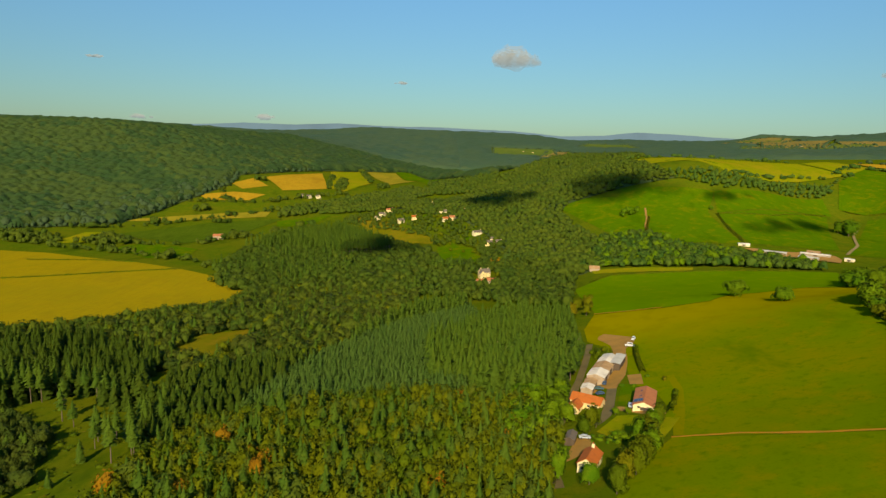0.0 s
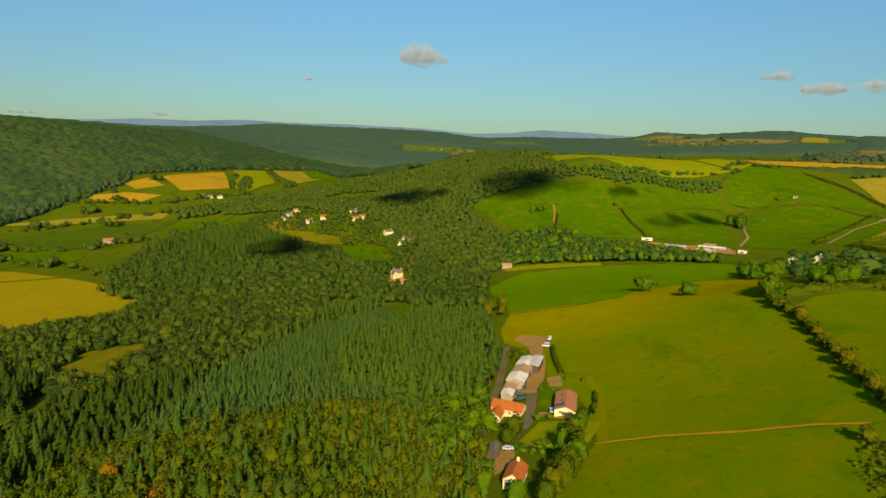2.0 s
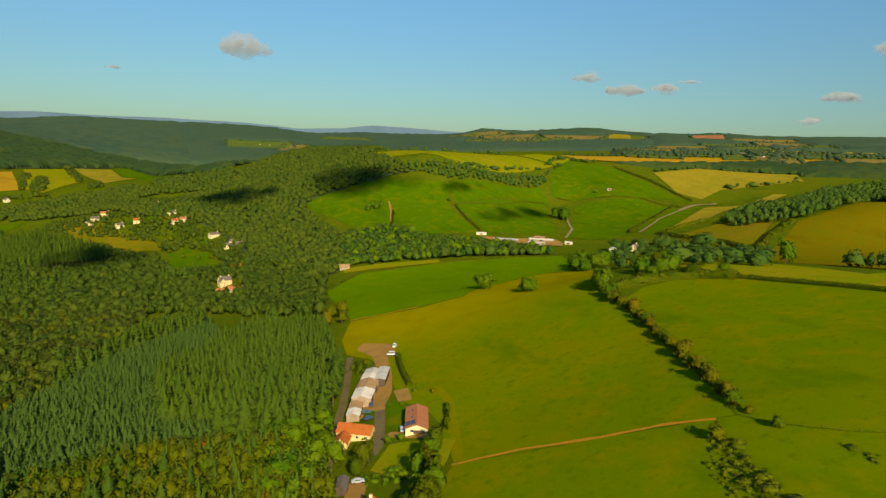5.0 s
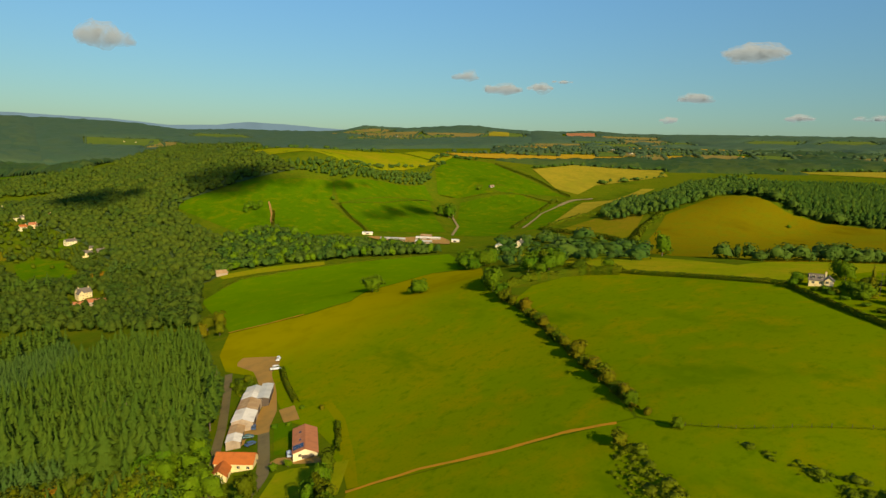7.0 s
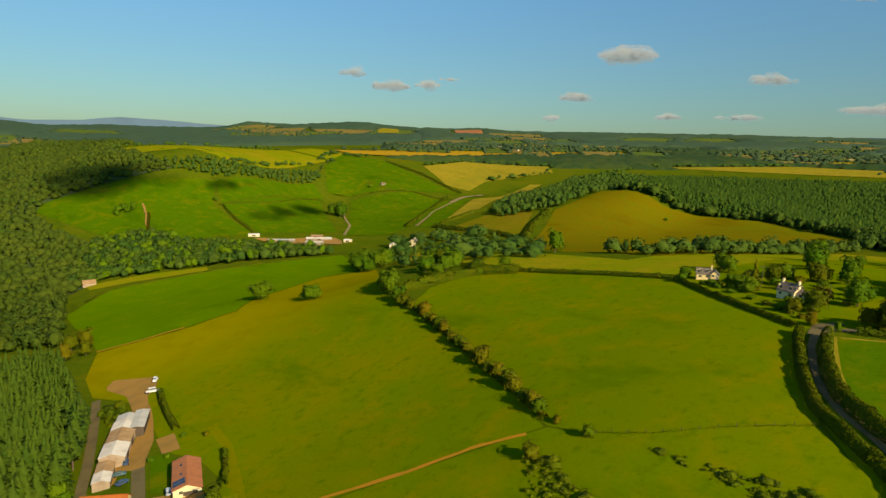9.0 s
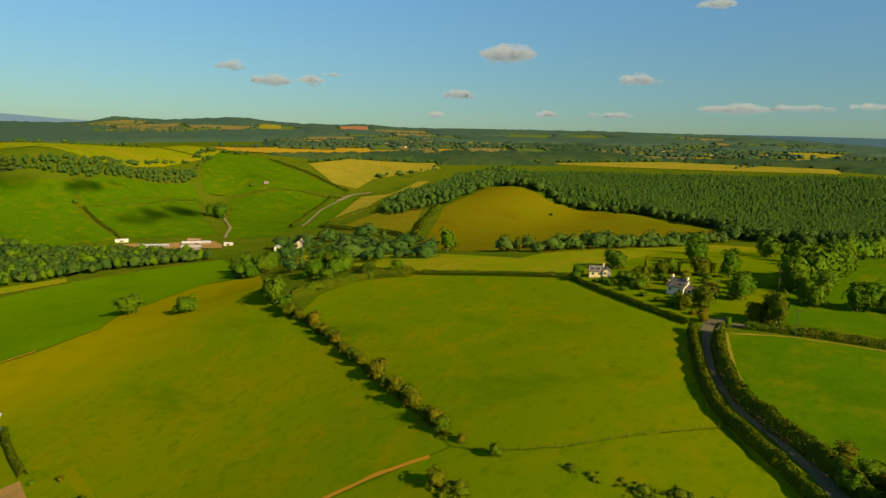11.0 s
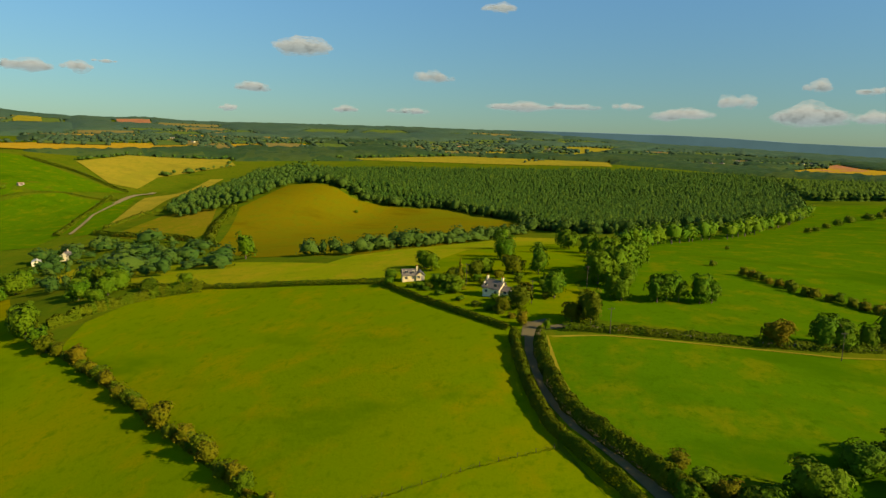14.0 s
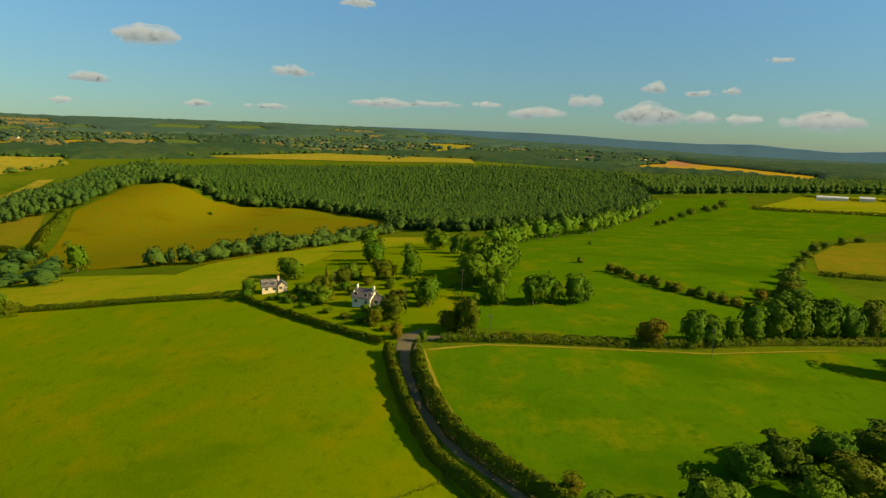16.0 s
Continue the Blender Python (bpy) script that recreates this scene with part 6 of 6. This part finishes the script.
DARKWOOD = plain("dark boards", (0.10, 0.075, 0.055), (0.07, 0.055, 0.04), 0.9, 0.1)
PALEWOOD = plain("weathered pale wood", (0.36, 0.31, 0.24), (0.26, 0.22, 0.17), 0.9, 0.1)
GLASS = plain("dark window glass", (0.03, 0.035, 0.04), (0.05, 0.055, 0.06), 0.12, 0.6, bump=0.0)
PANEL = plain("dark blue solar glass", (0.02, 0.035, 0.07), (0.03, 0.05, 0.09), 0.2, 0.6, bump=0.0)
TYRE = plain("tyre rubber", (0.02, 0.02, 0.02), (0.04, 0.04, 0.04), 0.9, 0.2)
CARPAINT = {"blue": plain("blue car paint", (0.05, 0.09, 0.16), (0.06, 0.10, 0.17), 0.25, 0.5, bump=0), "teal": plain("teal car paint", (0.06, 0.13, 0.13), (0.07, 0.14, 0.14), 0.25, 0.5, bump=0),
            "white": plain("white car paint", (0.75, 0.75, 0.72), (0.65, 0.65, 0.62), 0.3, 0.5, bump=0), "silver": plain("silver car paint", (0.45, 0.50, 0.55), (0.4, 0.45, 0.5), 0.3, 0.5, bump=0)}


def boxes(name, mat, *items, bevel=0.0):
    """Boxes (x, y, z of the middle; size x, y, z) joined into one mesh."""
    bm = bmesh.new()
    for x, y, z, a, b, c in items:
        r = bmesh.ops.create_cube(bm, size=1.0, matrix=Matrix.Translation((x, y, z)) @ Matrix.Diagonal((a, b, c, 1)))
        if bevel:
            bmesh.ops.bevel(bm, geom=list({e for v in r["verts"] for e in v.link_edges}), offset=bevel, segments=2, affect="EDGES")
    me = bpy.data.meshes.new(name)
    bm.to_mesh(me)
    bm.free()
    me.materials.append(mat)
    return me


def gable_walls(w, l, h, rise, mat):
    """A walled body with gable ends, sunk a little into the ground."""
    a, b = w / 2, l / 2
    v = [(-a, -b, -1.5), (a, -b, -1.5), (a, -b, h), (0, -b, h + rise), (-a, -b, h), (-a, b, -1.5), (a, b, -1.5), (a, b, h), (0, b, h + rise), (-a, b, h)]
    me = bpy.data.meshes.new("wall")
    me.from_pydata(v, [], [(0, 1, 2, 3, 4), (9, 8, 7, 6, 5), (1, 6, 7, 2), (5, 0, 4, 9), (2, 7, 8, 3), (4, 3, 8, 9), (5, 6, 1, 0)])
    me.materials.append(mat)
    return me


def roof_slab(w, l, h, rise, side, mat, over=0.35, thick=0.16):
    """One slope of a gabled roof, a slab with eaves and verges."""
    a, b, k = w / 2 + over, l / 2 + over, rise / (w / 2)
    z0, z1 = h - over * k + 0.03, h + rise + 0.03
    v = [(0, -b, z1), (side * a, -b, z0), (side * a, b, z0), (0, b, z1)]
    v += [(x, y, z + thick) for x, y, z in v]
    f = [(0, 1, 2, 3), (7, 6, 5, 4), (0, 4, 5, 1), (1, 5, 6, 2), (2, 6, 7, 3), (3, 7, 4, 0)]
    me = bpy.data.meshes.new("roof_slope")
    me.from_pydata(v, [], f if side > 0 else [g[::-1] for g in f])
    me.materials.append(mat)
    return me


def base_at(name, x, y, bearing, label, category, drop=0.0):
    ob = new(name)
    ob.matrix_basis = pose(x, y, height(x, y) + 0.3 - drop, 0, 0, -bearing)
    return tagged(ob, label, category)


def opening(parent, x, y, z, w, h, face, name="window"):
    """A framed window or door let into a wall; face: the wall's outward way, x or y with its sign."""
    t = 0.10
    s = 1 if face[0] == "+" else -1
    size = (lambda a, b: (t, a, b)) if face[1] == "x" else (lambda a, b: (a, t, b))
    m = pose(x, y, z)
    ob = part(name, boxes(name, PALEWOOD if name == "door" else WHITE, (0, 0, 0, *size(w, h)), bevel=0.02), parent, "", m)
    off = (s * 0.03, 0, 0) if face[1] == "x" else (0, s * 0.03, 0)
    if name == "window":
        for k in (-1, 1):
            c = (off[0], k * w * 0.235, 0) if face[1] == "x" else (k * w * 0.235, off[1], 0)
            part("pane", boxes("pane", GLASS, (*c, *size(w * 0.40, h * 0.84))), ob)
    return ob


def house(x, y, bearing, w, l, h, rise, walls, roof, label, chimneys=(), floors=1, name="house", windows=True, drop=0.0):
    ob = base_at(name, x, y, bearing, label, "building", drop)
    part("wall", gable_walls(w, l, h, rise, walls), ob)
    for s in (-1, 1):
        part("roof_slope", roof_slab(w, l, h, rise, s, roof), ob)
    part("ridge", boxes("ridge", roof, (0, 0, h + rise + 0.17, 0.35, l + 0.6, 0.16), bevel=0.05), ob)
    for c in chimneys:
        st = part("chimney", boxes("chimney", walls, (0, c, h + rise + 0.35, 0.9, 0.7, 2.0), bevel=0.04), ob)
        part("chimney_pot", boxes("chimney_pot", ORANGE, (0, c, h + rise + 1.55, 0.35, 0.35, 0.45), bevel=0.05), st)
    if windows:
        for f in range(floors):
            z = 1.5 + 2.5 * f
            for k in np.linspace(-l / 2 + 1.6, l / 2 - 1.6, max(2, round(l / 3.2))):
                for s in (-1, 1):
                    opening(ob, s * w / 2, float(k), z, 1.2, 1.15, "+x" if s > 0 else "-x")
            for s in (-1, 1):
                opening(ob, -w * 0.22, s * l / 2, z, 1.2, 1.15, "+y" if s > 0 else "-y")
                if f:
                    opening(ob, w * 0.22, s * l / 2, z, 1.2, 1.15, "+y" if s > 0 else "-y")
        opening(ob, w * 0.22, -l / 2, 1.05, 1.0, 2.1, "-y", "door")
    return ob


def barn(x, y, bearing, w, l, h, rise, walls, roof, label, ribs=True):
    """A farm shed with sheeted roof; the sheets' laps stand up as ribs."""
    ob = base_at("barn", x, y, bearing, label, "barn")
    part("wall", gable_walls(w, l, h, rise, walls), ob)
    for s in (-1, 1):
        sl = part("roof_slope", roof_slab(w, l, h, rise, s, roof, 0.25, 0.1), ob)
        if ribs:
            k, a = rise / (w / 2), w / 2 + 0.25
            for y0 in np.arange(-l / 2 + 0.6, l / 2, 1.8):
                me = bpy.data.meshes.new("lap")
                z0, z1 = h - 0.25 * k + 0.13, h + rise + 0.13
                v = [(0, y0, z1), (s * a, y0, z0), (s * a, y0 + 0.12, z0), (0, y0 + 0.12, z1), (0, y0 + 0.06, z1 + 0.07), (s * a, y0 + 0.06, z0 + 0.07)]
                me.from_pydata(v, [], [(0, 1, 5, 4), (4, 5, 2, 3), (1, 2, 5), (0, 4, 3)])
                me.materials.append(roof)
                part("lap", me, sl)
    part("barn_door", boxes("barn_door", DARKWOOD, (w / 2 + 0.04, 0, h * 0.42, 0.1, min(4, l * 0.4), h * 0.84), bevel=0.02), ob)
    return ob


bung = house(86.2, 256.3, 20.5, 8.2, 19.2, 2.3, 1.55, WHITE, CLAY, "white bungalow with brown tiled roof and solar panels", name="bungalow")
part("garage_door", boxes("garage_door", DARKWOOD, (0.9, -9.63, 0.95, 4.2, 0.08, 1.4), bevel=0.02), bung, "wide brown garage door")
for i in range(2):
    for j in range(2):
        part("solar_panel", boxes("solar_panel", PANEL, (0, 0, 0, 1.9, 1.5, 0.08), bevel=0.01), bung, "dark blue solar panel", pose(-2.3, -7.2 + 1.75 * i, 3.13, 0, -20.7, 0) @ pose((j - 0.5) * 2.0, 0, 0.12))
for k in (-1.5, 4.5):
    part("rooflight", boxes("rooflight", GLASS, (0, 0, 0, 0.8, 1.1, 0.1), bevel=0.01), bung, "dark rooflight", pose(-1.7, k, 3.37, 0, -20.7, 0))
house(49.6, 195.6, 26, 5.6, 10.5, 3.0, 1.9, WHITE, ORANGE, "white cottage with bright orange tiled roof", (3.6,), 1, "cottage")
house(63.8, 262.4, 122, 7.0, 13.0, 2.8, 2.2, CREAM, ORANGE, "long low outbuilding with orange tiled roof", (), 1, "outbuilding")
house(57.5, 258, 28, 5, 7, 2.4, 1.8, CREAM, ORANGE, "small annexe with orange tiled roof", (), 1, "annexe")
barn(48.6, 221.5, 20, 3.4, 7.0, 2.4, 0.9, DARKWOOD, SLATE, "grey roofed timber garage beside the cottage yard", False)
barn(67.9, 280.8, 22, 5.2, 6.4, 2.6, 0.8, STONE, TIN, "low stone shed with pale sheet roof")
barn(70.6, 287.4, 22, 5.2, 7.2, 2.7, 0.8, STONE, RUST, "low shed with rusted sheet roof")
barn(75.9, 295.4, 25.3, 8.2, 10.9, 3.9, 1.35, STONE, TIN, "farm barn with pale weathered sheet roof")
barn(80.6, 305.3, 25.3, 8.0, 10.9, 3.95, 1.4, STONE, RUST, "farm barn with brown rusted sheet roof")
barn(84.7, 313.9, 25.3, 8.2, 7.9, 3.9, 1.35, STONE, TIN, "farm barn with pale sheet roof")
barn(87.9, 320.8, 25.3, 7.6, 7.0, 3.7, 1.2, STONE, ZINC, "small barn end with grey roof")
barn(91.0, 316.0, 25.3, 4.6, 16.5, 3.7, 0.35, DARKWOOD, ZINC, "open lean-to shed with blue grey roof")
house(272, 149, 18, 5.6, 7.2, 2.8, 2.5, WHITE, SLATE, "white cottage with slate roof and two chimneys", (-3.3, 3.3), 2, "cottage")
house(270.5, 143.8, 18, 3.6, 3.4, 2.0, 1.2, WHITE, SLATE, "small white lean-to at the cottage gable", (), 1, "annexe")
house(291.0, 191.5, 150, 4.2, 6.0, 2.7, 2.0, CREAM, SLATE, "cream farmhouse with grey slate roof", (3.2,), 2)
house(292.6, 187.2, 62, 3.4, 4.2, 2.3, 1.5, CREAM, SLATE, "cream wing of the farmhouse with slate roof", (), 1, "annexe")
CLAYWALL = plain("brown boarding", (0.26, 0.12, 0.05), (0.18, 0.09, 0.04), 0.9, 0.1)
# the sheds and farm in the dingle
for x, y, b, w, l, h, mat, label in [(368, 780, 116, 3.5, 13, 1.8, WHITE, "row of white field shelters"), (382, 738, 127, 7, 30, 2.6, STONE, "low grey farm shed in the dingle"), (425, 726, 124, 7, 30, 2.6, PALEWOOD, "long pale farm shed in the dingle"), (404, 702, 130, 8, 20, 3.2, STONE, "grey stone farm shed in the dingle"), (443, 692, 140, 4.5, 9, 2.0, WHITE, "small white farm shed in the dingle"), (432, 742, 134, 5, 14, 2.6, CLAYWALL, "low brown timber shed in the dingle")]:
    barn(x, y, b, w, l, h, 1.2, mat, TIN if mat in (WHITE, PALEWOOD) else RUST if mat is CLAYWALL else ZINC, label, False)
house(459, 590, 60, 8, 10, 4.5, 3, WHITE, SLATE, "white house among trees by the brook", (3,), 2)
house(438, 600, 40, 7, 12, 3, 2, WHITE, TIN, "small white building by the brook", (), 1)
barn(721, 990, 100, 5, 8, 2.2, 0.9, STONE, RUST, "small pale field shed on the hill", False)
for x, y, b, l in [(925, -275, 20, 34), (905, -306, 25, 16), (892, -330, 20, 12)]:
    barn(x, y, b, 11, l, 3.6, 1.6, WHITE, TIN, "long pale roofed farm shed on the hilltop", False)
# the village in the valley and houses on the far side
VG = "village houses in the valley"
for i, (x, y, l, mt, rf) in enumerate([(-114, 1105, 9, WHITE, SLATE), (-108, 1124, 11, WHITE, SLATE), (-97, 1145, 12, CREAM, CLAY), (-72, 1074, 10, WHITE, SLATE), (-64, 1179, 14, WHITE, SLATE), (-52, 1186, 10, WHITE, SLATE), (-36, 1240, 12, WHITE, SLATE), (-25, 1180, 9, CREAM, SLATE),
                                       (-2, 1110, 13, WHITE, SLATE), (2, 1070, 9, WHITE, ORANGE), (14, 1074, 9, CREAM, CLAY), (-50, 1086, 9, CREAM, ORANGE), (52, 985, 13, WHITE, SLATE), (66, 909, 11, CREAM, SLATE), (79, 904, 9, STONE, SLATE), (33, 1106, 8, CREAM, CLAY), (74, 925, 10, WHITE, SLATE)]):
    tagged(house(x, y, 60 + (i * 47) % 70, 7.5, l, 4.2, 2.6, mt, rf, "white village house with slate roof" if rf is SLATE else "village house with clay tiled roof", (l / 2 - 1,), 2), group=VG)
house(48, 725, 70, 8, 12, 5.6, 3.6, CREAM, SLATE, "large cream gabled manor house among trees", (-4.5, 4.5), 2, "manor")
house(45, 719.5, 160, 5.4, 6, 5.4, 3.2, CREAM, SLATE, "gabled wing of the manor house", (), 2, "annexe")
house(56, 690, 100, 7, 15, 3, 2.2, STONE, CLAY, "stable block with clay tiled roof", (), 1, "outbuilding")
house(42, 694, 80, 5, 9, 2.6, 1.8, STONE, CLAY, "small stable range with clay tiled roof", (), 1, "outbuilding")
house(169, 706, 90, 6, 11, 3, 2.5, STONE, RUST, "small barn at the field edge", (), 1, "outbuilding", False)
house(-355, 1006, 80, 9, 16, 5, 3, STONE, CLAY, "red brick farmhouse on the valley floor", (5,), 2)
for x, y, l in [(-600, 1835, 16), (-590, 1850, 12), (-554, 2332, 22), (-530, 2340, 16), (-575, 2330, 16), (-472, 1870, 18), (-455, 1895, 14), (-287, 1362, 11), (-268, 1366, 9), (-300, 1366, 8), (-520, 1900, 14), (-440, 2250, 16)]:
    tagged(house(x, y, 90 + (x * 7) % 60, 8, l * 0.8, 4.4, 2.6, WHITE, SLATE, "white house on the far valley side", (), 2), group="white houses on the far hillside")

for i, p in enumerate(HOMES[::3]):
    m = np.mean(p, 0)
    for k in range(1 + i % 2):
        tagged(house(float(m[0]) + 40 * k, float(m[1]) - 30 * k, (i * 37) % 180, 8, 11 + i % 5, 4, 2.6, WHITE if i % 3 else CREAM, SLATE if i % 4 else CLAY, "distant pale house on the far plateau", (), 1, windows=False), group="distant houses on the plateau")

# ---- vehicles ----
def car(x, y, bearing, paint, label, length=4.2, tall=1.45, name="car"):
    ob = base_at(name, x, y, bearing, label, "car")
    ob.location.z += 0.25
    part("body", boxes("body", CARPAINT[paint], (0, 0, 0.62, 1.75, length, 0.62), bevel=0.16), ob)
    cab = part("cabin", boxes("cabin", CARPAINT[paint], (0, -0.15, tall - 0.32, 1.5, length * 0.52, 0.6), bevel=0.18), ob)
    for s in (-1, 1):
        part("side_window", boxes("side_window", GLASS, (s * 0.75, -0.15, tall - 0.32, 0.03, length * 0.42, 0.34), bevel=0.01), cab)
        part("windscreen", boxes("windscreen", GLASS, (0, -0.15 + s * length * 0.262, tall - 0.34, 1.25, 0.03, 0.36), bevel=0.01), cab)
        for k in (-1, 1):
            bm = bmesh.new()
            bmesh.ops.create_cone(bm, cap_ends=True, segments=16, radius1=0.33, radius2=0.33, depth=0.22, matrix=pose(s * 0.82, k * length * 0.31, 0.33, 0, 90, 0))
            me = bpy.data.meshes.new("wheel")
            bm.to_mesh(me)
            bm.free()
            me.materials.append(TYRE)
            part("wheel", me, ob)
    return ob


car(77.6, 289, 20, "blue", "dark blue car parked in the farmyard")
car(73.4, 282, 100, "teal", "teal car parked in the farmyard")
car(72.2, 275, 70, "blue", "dark blue car parked by the outbuilding")
car(79.6, 254, 15, "silver", "silver car parked beside the bungalow")
car(54, 223, 95, "silver", "silver blue car on the cottage yard")
car(106.5, 349, 100, "white", "white van parked at the top of the yard", 5.6, 2.2, "van")
car(112, 361.5, 30, "white", "white trailer at the yard's end", 4.6, 2.0, "van")

# ---- poles and fence ----
def utility_pole(x, y, high, bearing):
    ob = base_at("utility_pole", x, y, bearing, "weathered wooden power line pole with crossarm", "pole")
    bm = bmesh.new()
    bmesh.ops.create_cone(bm, cap_ends=True, segments=10, radius1=0.11, radius2=0.08, depth=high + 1, matrix=Matrix.Translation((0, 0, high / 2 - 0.5)))
    me = bpy.data.meshes.new("pole")
    bm.to_mesh(me)
    bm.free()
    me.materials.append(DARKWOOD)
    part("pole", me, ob)
    arm = part("crossarm", boxes("crossarm", DARKWOOD, (0, 0, high - 0.5, 1.8, 0.12, 0.14), bevel=0.01), ob)
    for s in (-0.8, 0.0, 0.8):
        part("insulator", boxes("insulator", SLATE, (s, 0, high - 0.33, 0.1, 0.1, 0.22), bevel=0.03), arm)


for x, y, h in [(283, 117, 10), (238.5, 104, 8), (241, 43, 8), (262, 133, 8.5), (284, 164, 9)]:
    utility_pole(x, y, h, 70)


def fence(line, label):
    q, way = along(line, 4.1)
    ob = base_at("fence", *q[0], 0, label, "fence", 0.3)
    o = np.array((*q[0], height(*q[0])))
    post = boxes("post", DARKWOOD, (0, 0, 0.35, 0.10, 0.10, 1.4), bevel=0.02)
    z = heights(q)
    for (x, y), h in zip(q, z):
        part("post", post, ob, "", pose(x - o[0], y - o[1], h - o[2] + 0.2, 0, 0, rng.uniform(0, 90)))
    for k in (0.4, 0.8):
        v, f = [], []
        for (x, y), h in zip(q, z):
            for d in (-0.005, 0.005):
                v += [(x - o[0] + d, y - o[1], h - o[2] + 0.2 + k), (x - o[0] + d, y - o[1], h - o[2] + 0.208 + k)]
        for i in range(len(q) - 1):
            b = 4 * i
            f += [(b, b + 4, b + 5, b + 1), (b + 2, b + 3, b + 7, b + 6), (b + 1, b + 5, b + 7, b + 3)]
        me = bpy.data.meshes.new("wire")
        me.from_pydata(v, [], f)
        me.materials.append(DARKWOOD)
        part("wire", me, ob)


fence([(151, 151), (156, 138), (166, 124), (171, 116), (176, 108)], "old post and wire fence across the pasture")
